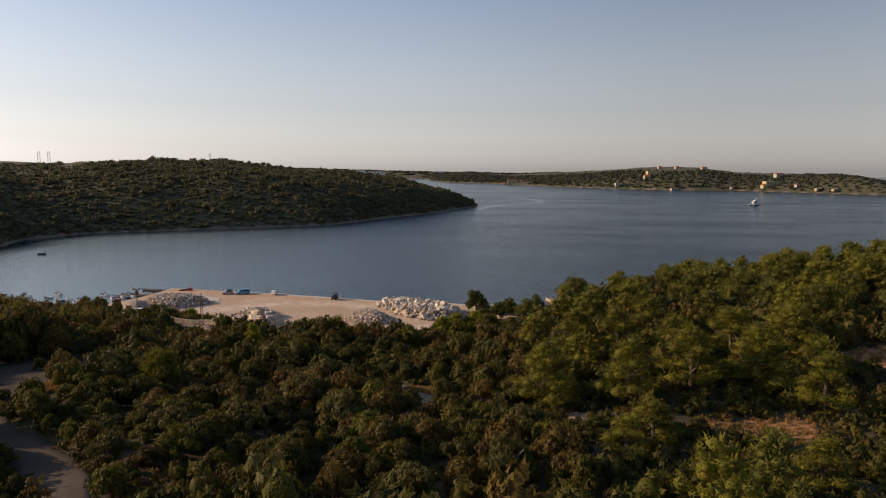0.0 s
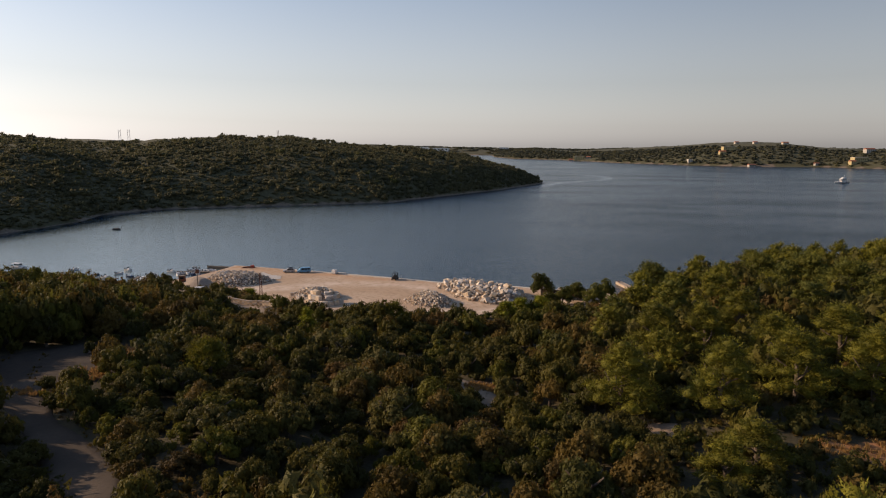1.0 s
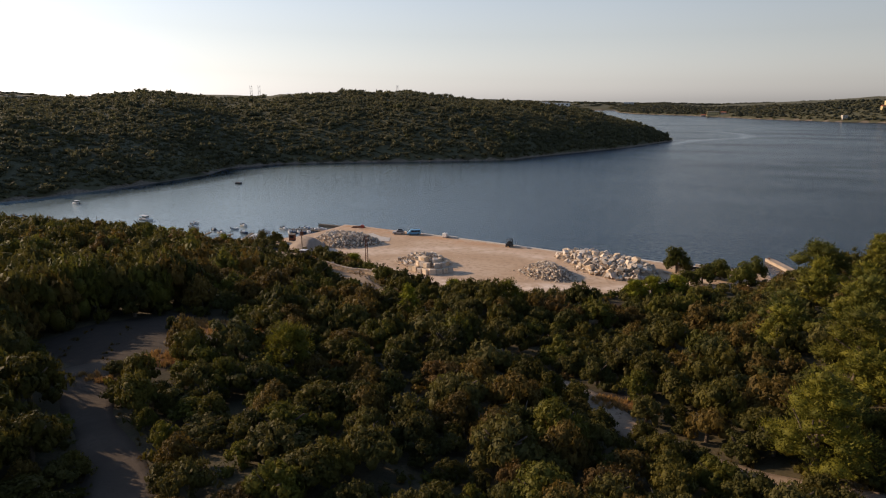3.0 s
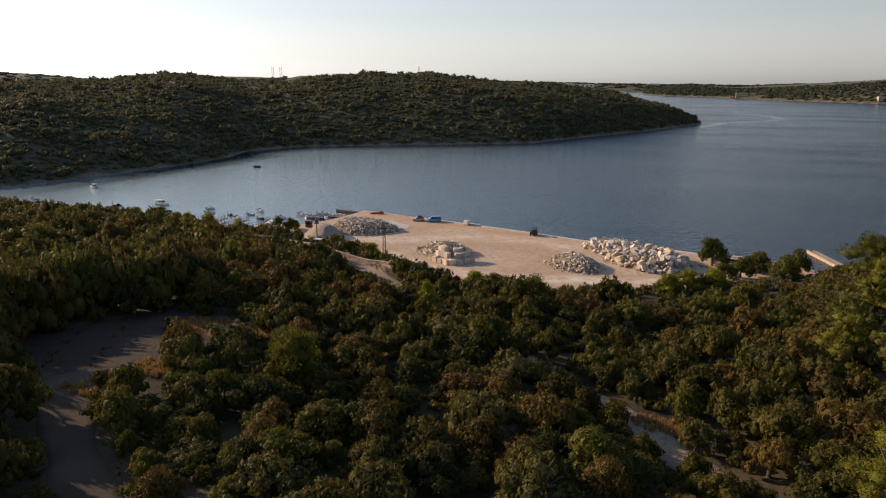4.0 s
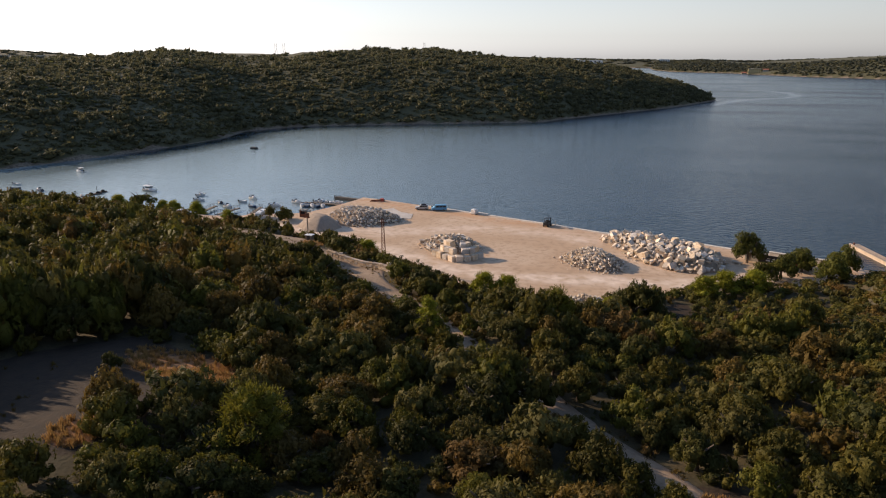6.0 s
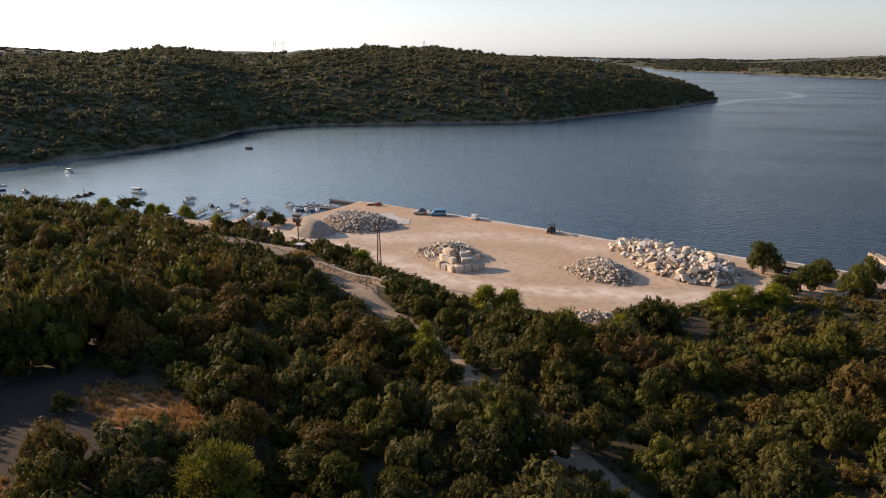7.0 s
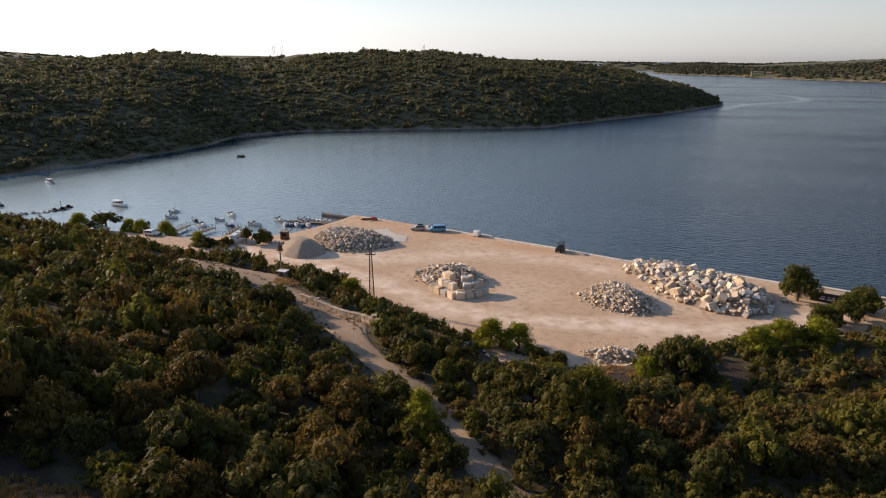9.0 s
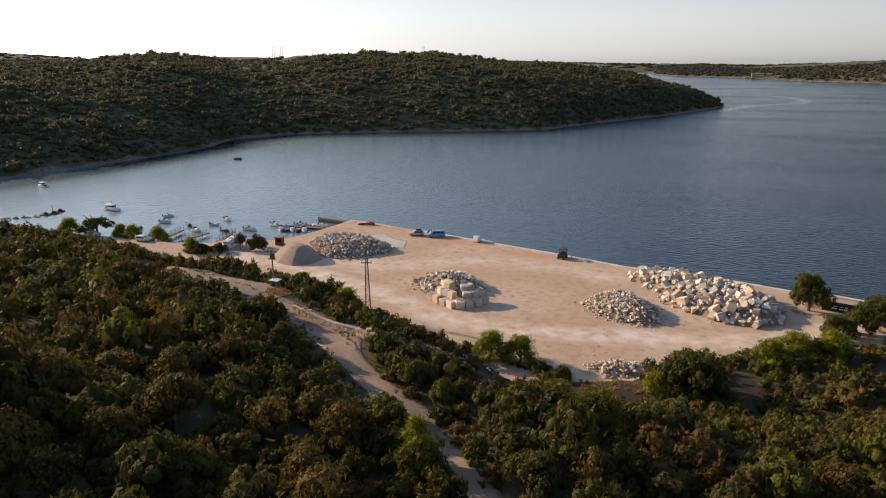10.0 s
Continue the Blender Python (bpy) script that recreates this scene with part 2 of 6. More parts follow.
GLADE = P("-77,77 -77,82 -74,90 -69,95.5 -64,94 -57,93.5 -49.5,89.5 -49,86 -52,83 -52,79.5 -49.8,78 -49.8,74.5 -54,71 -58,70.5 -64,70 -70,73")


CREST = P("-72,49.8 -64,46.3 -55.1,47.9 -53.1,47.0 -51.2,47.7 -47.8,52.6 -44.8,58.9 -41.6,54.1 -38.6,47.2 -35.0,53.1 -32.2,55.3 -28.3,59.2 -25.5,57.7 -22.5,57.5 "
          "-18.2,50.4 -14.5,46.4 -10.9,45.7 -6.2,38.9 -2.6,27.6 -0.3,25.8 4,26")      # how high the headland's ridge stands, by bearing
FAR_CREST = P("-3,32 0,31.6 3,19.4 7,32.3 10.4,42.4 12.8,49.2 16.4,56.1 19.1,57.7 21.7,42.0 24.9,38.6 27.6,40.9 30.2,53.9 31.6,53.0 36,30")


def height(x, y):
    x, y = np.asarray(x, float), np.asarray(y, float)
    sd = inside(NEAR, x, y)
    fx, fy = zip(*FOOT)
    rx, ry = zip(*RISE)
    d = np.interp(x, fx, fy) - y
    side = np.clip((x + 30) / 30, 0, 1) * np.clip((60 - x) / 30, 0, 1)
    h = 1.35 + np.interp(d, rx, ry) * (1 - 0.3 * side * np.clip((60 - d) / 40, 0, 1)) + swell(x, y, 45) * 0.5 * np.clip(d / 20, 0, 1)
    yx, yy = zip(*YARD_IN)
    h += np.interp(np.interp(x, yx, yy) - y, (0, 9), (0, 1.8)) * np.clip((x + 42) / 12, 0, 1) * np.clip((40 - x) / 12, 0, 1)
    h += 2.0 * np.exp(-((x + 55) / 25) ** 2 - ((y - 72) / 28) ** 2) - 2.6 * np.exp(-((x - 2) / 30) ** 2 - ((y - 84) / 24) ** 2)      # a rise, and the hollow of the track
    h += 15 * np.exp(-((x - 150) / 75) ** 2 - ((y - 130) / 60) ** 2)
    h = np.where(sd > 0, np.minimum(h, 0.25 + np.maximum(sd, 0) * 0.9), np.maximum(-6, sd * 0.35 - 0.4))
    flat = np.clip(1 - (along(ROAD_A, x, y) - 2.5) / 4, 0, 1)
    h -= 0.25 * flat
    p = inside(PENINSULA, x, y)
    bearing = np.degrees(np.arctan2(x + 19, y - 69))
    inland = np.maximum(p - 3, 0) / np.interp(x, (-260, -60), (125, 45))
    bx, by = zip(*CREST)
    pen = np.clip(p * 0.3, 0, 1.6) + np.interp(bearing, bx, by) * (1 - np.exp(-inland - 0.35 * inland ** 2)) * (1 + 0.05 * swell(x, y, 330, 1.2) + 0.035 * swell(x, y, 120, 0.5))
    pen = pen * np.clip(1.0 - (np.hypot(x + 350, y - 600) - 420) / 1500, 0.45, 1) - 9 * np.exp(-((x + 470) / 70) ** 2 - ((y - 640) / 80) ** 2)
    pen += 80 * np.exp(-((x + 3300) / 700) ** 2 - ((y - 2300) / 500) ** 2)
    pen = np.where(p > 0, pen, np.maximum(-6, p * 0.25 - 0.4))
    e = inside(EAST, x, y)
    fx, fy = zip(*FAR_CREST)
    far = np.clip(e * 0.3, 0, 3) + np.interp(np.degrees(np.arctan2(x - 4, y + 7)), fx, fy) * (1 - np.exp(-np.maximum(e - 5, 0) / 140)) * (1 + 0.10 * swell(x, y, 700, 0.4) + 0.05 * swell(x, y, 260, 1.1))
    far = np.where(e > 0, far, np.maximum(-6, e * 0.2 - 0.4))
    n = inside(NORTH, x, y)
    nor = np.where(n > 0, np.interp(x, (-1000, -450, 0, 300), (54, 38, 31, 27)) * (1 - np.exp(-np.maximum(n, 0) / 200)) * (1 + 0.06 * swell(x, y, 900, 2.0)) + 45 * np.exp(-((x + 3300) / 900) ** 2), np.maximum(-6, n * 0.2 - 0.4))
    return np.maximum(np.maximum(h, pen), np.maximum(far, nor))


def mesh_from(name, verts, faces, mats, index=None, smooth=False):
    """A mesh from numpy arrays of corners and of equal-sided faces."""
    me = bpy.data.meshes.new(name)
    verts, faces = np.asarray(verts, np.float32), np.asarray(faces, np.int32)
    k = faces.shape[1]
    me.vertices.add(len(verts))
    me.vertices.foreach_set("co", verts.ravel())
    me.loops.add(faces.size)
    me.loops.foreach_set("vertex_index", faces.ravel())
    me.polygons.add(len(faces))
    me.polygons.foreach_set("loop_start", np.arange(0, faces.size, k, dtype=np.int32))
    if index is not None:
        me.polygons.foreach_set("material_index", np.asarray(index, np.int32))
    if smooth:
        me.polygons.foreach_set("use_smooth", np.ones(len(faces), bool))
    for m in mats:
        me.materials.append(m)
    me.update()
    me.validate()
    return me


def lines(*spans):
    out = []
    for a, b, step in spans:
        out += list(np.arange(a, b, step))
    return np.array(out + [spans[-1][1]])


gx = lines((-4800, -900, 260), (-900, -420, 16), (-420, -140, 6), (-140, 80, 1.9), (80, 300, 6), (300, 1300, 22), (1300, 4800, 250))
gy = lines((-4800, -100, 400), (-100, 24, 6), (24, 215, 1.9), (215, 250, 2.5), (250, 960, 7), (960, 2600, 28), (2600, 4800, 60))
GX, GY = np.meshgrid(gx, gy)
GZ = height(GX, GY)
nx_, ny_ = len(gx), len(gy)
ids = np.arange(nx_ * ny_).reshape(ny_, nx_)
quads = np.stack([ids[:-1, :-1], ids[:-1, 1:], ids[1:, 1:], ids[1:, :-1]], -1).reshape(-1, 4)


def ground_at(x, y):
    """Height of the ground sheet, between its corners."""
    x, y = np.atleast_1d(np.asarray(x, float)), np.atleast_1d(np.asarray(y, float))
    i = np.clip(np.searchsorted(gx, x) - 1, 0, nx_ - 2)
    j = np.clip(np.searchsorted(gy, y) - 1, 0, ny_ - 2)
    u, v = (x - gx[i]) / (gx[i + 1] - gx[i]), (y - gy[j]) / (gy[j + 1] - gy[j])
    return GZ[j, i] * (1 - u) * (1 - v) + GZ[j, i + 1] * u * (1 - v) + GZ[j + 1, i] * (1 - u) * v + GZ[j + 1, i + 1] * u * v


def spot(x, y):
    return float(ground_at(x, y)[0])


def ground_material():
    """Woodland floor, with pale rock near the waterline, loose sand on the beach, dry red earth in the glade, dark soil
    with tree shade in its colour and far scrub paled for haze.
    """
    m = material("woodland_floor", (0.062, 0.052, 0.028), 0.95, (0.095, 0.072, 0.036), 0.35, (0.045, 0.038, 0.020), bump=0.6, bump_scale=3)
    nt = m.node_tree
    b = nt.nodes["Principled BSDF"]
    out = b.inputs["Base Color"].links[0].from_socket
    for name, colour, grain in (("rock", (0.25, 0.195, 0.14), (0.10, 0.08, 0.06)), ("sand", (0.50, 0.37, 0.27), (0.40, 0.28, 0.19)),
                                ("grey", (0.042, 0.028, 0.018), (0.028, 0.020, 0.014)), ("red", (0.40, 0.19, 0.085), (0.24, 0.13, 0.06)), ("hazed_maquis", (0.100, 0.094, 0.048), (0.070, 0.066, 0.036))):
        at = nt.nodes.new("ShaderNodeAttribute")
        at.attribute_name = name
        n = nt.nodes.new("ShaderNodeTexNoise")
        n.inputs["Scale"].default_value, n.inputs["Detail"].default_value = 0.9, 6
        geo = nt.nodes.new("ShaderNodeNewGeometry")
        nt.links.new(geo.outputs["Position"], n.inputs["Vector"])
        g = nt.nodes.new("ShaderNodeMix")
        g.data_type = "RGBA"
        g.inputs["A"].default_value, g.inputs["B"].default_value = (*grain, 1), (*colour, 1)
        r = nt.nodes.new("ShaderNodeMapRange")
        r.inputs["From Min"].default_value, r.inputs["From Max"].default_value = 0.35, 0.6
        nt.links.new(n.outputs["Fac"], r.inputs["Value"])
        nt.links.new(r.outputs["Result"], g.inputs["Factor"])
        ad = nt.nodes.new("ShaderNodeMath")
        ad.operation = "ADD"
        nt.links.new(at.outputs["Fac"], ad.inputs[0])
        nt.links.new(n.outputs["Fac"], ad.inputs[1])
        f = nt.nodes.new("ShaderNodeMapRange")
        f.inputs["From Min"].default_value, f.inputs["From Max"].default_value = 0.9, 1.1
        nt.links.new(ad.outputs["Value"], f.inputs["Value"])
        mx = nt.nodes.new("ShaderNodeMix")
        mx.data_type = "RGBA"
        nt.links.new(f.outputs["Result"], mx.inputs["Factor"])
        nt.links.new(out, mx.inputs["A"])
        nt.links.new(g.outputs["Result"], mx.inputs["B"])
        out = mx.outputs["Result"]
    nt.links.new(out, b.inputs["Base Color"])
    return m


def foot_line(x):
    fx, fy = zip(*YARD_IN)
    return np.interp(x, fx, fy)


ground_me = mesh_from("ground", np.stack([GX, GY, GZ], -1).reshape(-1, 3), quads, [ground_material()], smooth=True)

def blots(*spots):
    """Soft-edged oval patches of ground: x, y, half width, half depth, strength."""
    out = np.zeros(GX.shape)
    for x, y, w, d, k in spots:
        out = np.maximum(out, k * np.clip(1.3 - np.hypot((GX - x) / w, (GY - y) / d), 0, 1))
    return out


masks = {
    "rock": np.where((GZ < 0.9) & (GZ > -3) & ~((np.abs(GX + 90) < 130) & (GY < 245)), 1.0, 0.0),
    "sand": np.where((GX < 32) & (GX > -240) & (GY > foot_line(GX) - 3) & (GY < 246), 1.0, 0.0),
    # grey: dark soil, with the shade of the trees put into its colour too
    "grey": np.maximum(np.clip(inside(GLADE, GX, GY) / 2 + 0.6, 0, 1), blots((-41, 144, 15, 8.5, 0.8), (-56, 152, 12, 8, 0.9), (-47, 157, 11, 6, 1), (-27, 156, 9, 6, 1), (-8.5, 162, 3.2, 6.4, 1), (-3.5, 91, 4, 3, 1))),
    # red: the thin oval at (-58, 68.3) paints a sunlit stripe on the track
    "red": blots((-57, 89.8, 7.5, 4, 1), (-52.5, 87.3, 5.5, 3.6, 1), (-64, 91, 2, 2, 0.8), (-54.3, 74.5, 2.5, 2.5, 1), (-58, 68.3, 2.5, 1.2, 0.7), (68, 91, 7.5, 5.5, 1), (41, 68, 6.5, 3.6, 1), (33.6, 69.5, 2.4, 1.4, 0.8), (-84, 155.5, 3, 2.5, 0.6), (-40, 142, 15, 8.5, 0.3), (-3.6, 89.4, 3.4, 2.2, 1)),
}
# Scrub ground across the water, its colour lightened to stand for haze.
masks["hazed_maquis"] = np.where((inside(NEAR, GX, GY) < -20) & (GZ > 1.3), 1.0, 0.0)
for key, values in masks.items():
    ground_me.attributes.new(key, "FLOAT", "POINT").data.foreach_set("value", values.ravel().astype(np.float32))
ground = tagged(new("ground", ground_me), "wooded coastal land with brown soil and pale rocky shores", "ground", kind="structure")


# ---- sea ----
def water_material():
    m = bpy.data.materials.new("sea_water")
    m.use_nodes = True
    nt = m.node_tree
    b = nt.nodes["Principled BSDF"]
    b.inputs["IOR"].default_value = 1.33
    b.inputs["Roughness"].default_value = 0.07
    geo = nt.nodes.new("ShaderNodeNewGeometry")

    def noise_tex(sx, sy, detail, rot=0.0):
        mp = nt.nodes.new("ShaderNodeMapping")
        mp.inputs["Scale"].default_value = (sx, sy, 1)
        mp.inputs["Rotation"].default_value = (0, 0, rot)
        nt.links.new(geo.outputs["Position"], mp.inputs["Vector"])
        n = nt.nodes.new("ShaderNodeTexNoise")
        n.inputs["Scale"].default_value, n.inputs["Detail"].default_value = 1.0, detail
        nt.links.new(mp.outputs["Vector"], n.inputs["Vector"])
        return n

    ripple, patch = noise_tex(0.35, 0.9, 5, 0.3), noise_tex(0.006, 0.014, 4, -0.3)
    calm = nt.nodes.new("ShaderNodeMapRange")
    calm.inputs["From Min"].default_value, calm.inputs["From Max"].default_value = 0.42, 0.62
    calm.inputs["To Min"].default_value, calm.inputs["To Max"].default_value = 0.94, 1.0
    nt.links.new(patch.outputs["Fac"], calm.inputs["Value"])
    wind = nt.nodes.new("ShaderNodeAttribute")
    wind.attribute_name = "wind"
    gust = nt.nodes.new("ShaderNodeMath")
    gust.operation = "MULTIPLY"
    nt.links.new(calm.outputs["Result"], gust.inputs[0])
    nt.links.new(wind.outputs["Fac"], gust.inputs[1])
    bp = nt.nodes.new("ShaderNodeBump")
    bp.inputs["Distance"].default_value = 0.45
    swing = nt.nodes.new("ShaderNodeMapRange")                  # glassy at the head of the bay, ruffled in the open
    swing.inputs["From Min"].default_value, swing.inputs["From Max"].default_value = 0.04, 1.0
    swing.inputs["To Min"].default_value, swing.inputs["To Max"].default_value = 0.01, 1.0
    nt.links.new(gust.outputs["Value"], swing.inputs["Value"])
    nt.links.new(swing.outputs["Result"], bp.inputs["Strength"])
    chop = nt.nodes.new("ShaderNodeMapRange")
    chop.inputs["From Min"].default_value, chop.inputs["From Max"].default_value = 0.04, 0.9
    chop.inputs["To Min"].default_value, chop.inputs["To Max"].default_value = 0.02, 0.18
    nt.links.new(gust.outputs["Value"], chop.inputs["Value"])
    nt.links.new(chop.outputs["Result"], b.inputs["Roughness"])
    gleam = nt.nodes.new("ShaderNodeMapRange")                  # waves hide part of the mirror
    gleam.inputs["From Min"].default_value, gleam.inputs["From Max"].default_value = 0.5, 1.0
    gleam.inputs["To Min"].default_value, gleam.inputs["To Max"].default_value = 1.0, 0.04
    nt.links.new(gust.outputs["Value"], gleam.inputs["Value"])
    nt.links.new(gleam.outputs["Result"], b.inputs["Specular IOR Level"])
    nt.links.new(ripple.outputs["Fac"], bp.inputs["Height"])
    nt.links.new(bp.outputs["Normal"], b.inputs["Normal"])
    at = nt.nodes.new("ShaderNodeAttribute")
    at.attribute_name = "shallow_sheen"
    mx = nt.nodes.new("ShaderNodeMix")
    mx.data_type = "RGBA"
    # The pale mix colour is sandy shallows plus sky sheen put into the colour.
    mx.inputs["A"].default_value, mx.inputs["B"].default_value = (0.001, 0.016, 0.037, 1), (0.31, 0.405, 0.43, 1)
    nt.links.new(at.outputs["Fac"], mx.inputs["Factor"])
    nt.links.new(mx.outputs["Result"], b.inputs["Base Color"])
    return m


wx = lines((-4900, -500, 400), (-500, 0, 12), (0, 130, 5), (130, 260, 10), (260, 1000, 60), (1000, 4900, 300))
wy = lines((-4900, 150, 500), (150, 600, 12), (600, 760, 40), (760, 1140, 6), (1140, 1280, 20), (1280, 1500, 60), (1500, 4900, 300))
WX, WY = np.meshgrid(wx, wy)
wid = np.arange(WX.size).reshape(WX.shape)
sea_me = mesh_from("sea", np.stack([WX, WY, WX * 0], -1).reshape(-1, 3), np.stack([wid[:-1, :-1], wid[:-1, 1:], wid[1:, 1:], wid[1:, :-1]], -1).reshape(-1, 4), [water_material()])
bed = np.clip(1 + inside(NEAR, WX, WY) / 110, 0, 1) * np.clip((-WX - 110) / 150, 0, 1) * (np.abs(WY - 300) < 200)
# Past the sandy bed, the mask spreads the painted sky sheen over the bay.
shallow_sheen = np.maximum(bed, 0.9 * np.clip((-WX - 20) / 220, 0, 1) * np.clip((620 - WY) / 200, 0, 1) * np.clip((-inside(PENINSULA, WX, WY) - 8) / 28, 0, 1))
sea_me.attributes.new("shallow_sheen", "FLOAT", "POINT").data.foreach_set("value", shallow_sheen.ravel().astype(np.float32))
wind = 0.33 + 0.67 / (1 + np.exp(-(WX * 0.8 + WY * 0.35 - 45) / 50))      # sheltered at the head of the bay
slick = along(P("6,789 32,879 64,920 87,938 107,979 110,1031 100,1085 85,1113 64,1123"), WX, WY) + 2.5 * swell(WX, WY, 60)      # a smooth winding streak
wind *= 1 - 0.2 * np.clip(1.3 - slick / 8, 0, 1)
wind *= np.clip(0.1 + np.maximum(-inside(PENINSULA, WX, WY) - 5, 0) / 32 + np.clip((WX + 160) / 80, 0, 1), 0, 1)      # glassy in the lee of the headland
sea_me.attributes.new("wind", "FLOAT", "POINT").data.foreach_set("value", wind.ravel().astype(np.float32))
tagged(new("water", sea_me), "calm blue sea water in a sheltered bay", "water", kind="structure")


# ---- building helpers ----
def part(name, bm, mat, parent, label="", smooth=False):
    """Links a bmesh as one mesh under a thing or part."""
    me = bpy.data.meshes.new(name)
    bm.to_mesh(me)
    bm.free()
    if smooth:
        for p in me.polygons:
            p.use_smooth = True
    me.materials.append(mat)
    ob = new(name, me)
    ob.parent = parent
    if label:
        ob["label"] = label
    return ob


def thing(name, m, label, category, group="", kind=""):
    ob = new(name)
    ob.empty_display_size = 0.2
    ob.matrix_world = m
    return tagged(ob, label, category, group, kind)


# ---- the made ground: yard, tracks ----
def slab(name, outline, top, bottom, mat, label, category):
    bm = bmesh.new()
    up = [bm.verts.new((x, y, top)) for x, y in outline]
    low = [bm.verts.new((x, y, bottom)) for x, y in outline]
    bm.faces.new(up)
    for i in range(len(up)):
        k = (i + 1) % len(up)
        bm.faces.new((up[i], low[i], low[k], up[k]))
    bmesh.ops.recalc_face_normals(bm, faces=bm.faces)
    me = bpy.data.meshes.new(name)
    bm.to_mesh(me)
    bm.free()
    me.materials.append(mat)
    return tagged(new(name, me), label, category, kind="structure")


inner = [p for p in YARD_IN if -141 < p[0] < 31]
yard = slab("yard", QUAY + [(x, y - 7) for x, y in reversed(inner)] + P("-143,196 -139,206.5 -128,209.5 -123.5,213.5 -120.5,222 -119,229 -117.8,235"), 1.7, -3, SAND, "packed sandy storage yard beside the water", "yard")


def yard_surface():
    """The worn top of the yard: pale wheel tracks, reddish sand by the quay, on a fine grid."""
    xs, ys = np.arange(-142, 31, 1.2), np.arange(156, 241, 1.2)
    X, Y = np.meshgrid(xs, ys)
    outline = QUAY + [(x, y - 7) for x, y in reversed(inner)] + P("-143,196 -139,206.5 -128,209.5 -123.5,213.5 -120.5,222 -119,229 -117.8,235")
    d = inside(outline, X, Y)
    k = np.arange(X.size).reshape(X.shape)
    q = np.stack([k[:-1, :-1], k[:-1, 1:], k[1:, 1:], k[1:, :-1]], -1).reshape(-1, 4)
    q = q[(d.ravel()[q] > 0.9).all(1)]
    m = material("worn_yard", (0.49, 0.345, 0.228), 0.95, (0.57, 0.43, 0.31), 0.07, (0.40, 0.28, 0.185), bump=0.55, bump_scale=2.4)
    nt = m.node_tree
    b = nt.nodes["Principled BSDF"]
    out = b.inputs["Base Color"].links[0].from_socket
    for key, colour in (("pale", (0.78, 0.645, 0.53)), ("reddish", (0.52, 0.29, 0.15)), ("dark", (0.38, 0.25, 0.16))):
        at = nt.nodes.new("ShaderNodeAttribute")
        at.attribute_name = key
        n = nt.nodes.new("ShaderNodeTexNoise")
        n.inputs["Scale"].default_value, n.inputs["Detail"].default_value = 0.35, 6
        geo = nt.nodes.new("ShaderNodeNewGeometry")
        nt.links.new(geo.outputs["Position"], n.inputs["Vector"])
        mu = nt.nodes.new("ShaderNodeMath")
        mu.operation = "MULTIPLY"
        f = nt.nodes.new("ShaderNodeMapRange")
        f.inputs["From Min"].default_value, f.inputs["From Max"].default_value = 0.3, 0.7
        nt.links.new(n.outputs["Fac"], f.inputs["Value"])
        nt.links.new(at.outputs["Fac"], mu.inputs[0])
        nt.links.new(f.outputs["Result"], mu.inputs[1])
        mx = nt.nodes.new("ShaderNodeMix")
        mx.data_type = "RGBA"
        nt.links.new(mu.outputs["Value"], mx.inputs["Factor"])
        nt.links.new(out, mx.inputs["A"])
        mx.inputs["B"].default_value = (*colour, 1)
        out = mx.outputs["Result"]
    nt.links.new(out, b.inputs["Base Color"])
    Z = 1.75 + 0.03 * swell(X, Y, 9) + 0.03 * swell(X, Y, 23, 1)
    me = mesh_from("yard_surface", np.stack([X, Y, Z], -1).reshape(-1, 3), q, [m], smooth=True)
    near_track = along(P("-139,196 -120,195 -103,192 -85,186 -71,180.3 -64,176.5 -55.8,175 -44.7,175 -34.8,177 -24,179.8 -14.7,181.5 -4,185 12,198"), X, Y)
    loop_track = along(P("-122,197 -100,198 -86,201 -78,206 -70,211 -61,215 -47,216 -34,211"), X, Y) + 1.2 * swell(X, Y, 21, 2)
    pale = np.maximum(np.clip(1.35 - near_track / 3.6, 0, 1), 0.75 * np.clip(1.2 - loop_track / 5.5, 0, 1))
    quay_d = along(QUAY, X, Y)
    red = np.clip(1.3 - quay_d / 9, 0, 1) * np.clip((-X - 20) / 40, 0, 1)
    dark = 0.7 * np.clip(1.2 - np.abs(near_track - 4.6) / 1.1, 0, 1) * np.clip(swell(X, Y, 31, 1) + 0.4, 0, 1) + 0.7 * np.clip(swell(X, Y, 17, 3) - 0.9, 0, 1)
    for key, values in (("pale", pale), ("reddish", red), ("dark", dark)):
        me.attributes.new(key, "FLOAT", "POINT").data.foreach_set("value", values.ravel().astype(np.float32))
    tagged(new("yard_surface", me), "worn sandy surface with pale wheel tracks", "ground", kind="structure")


yard_surface()


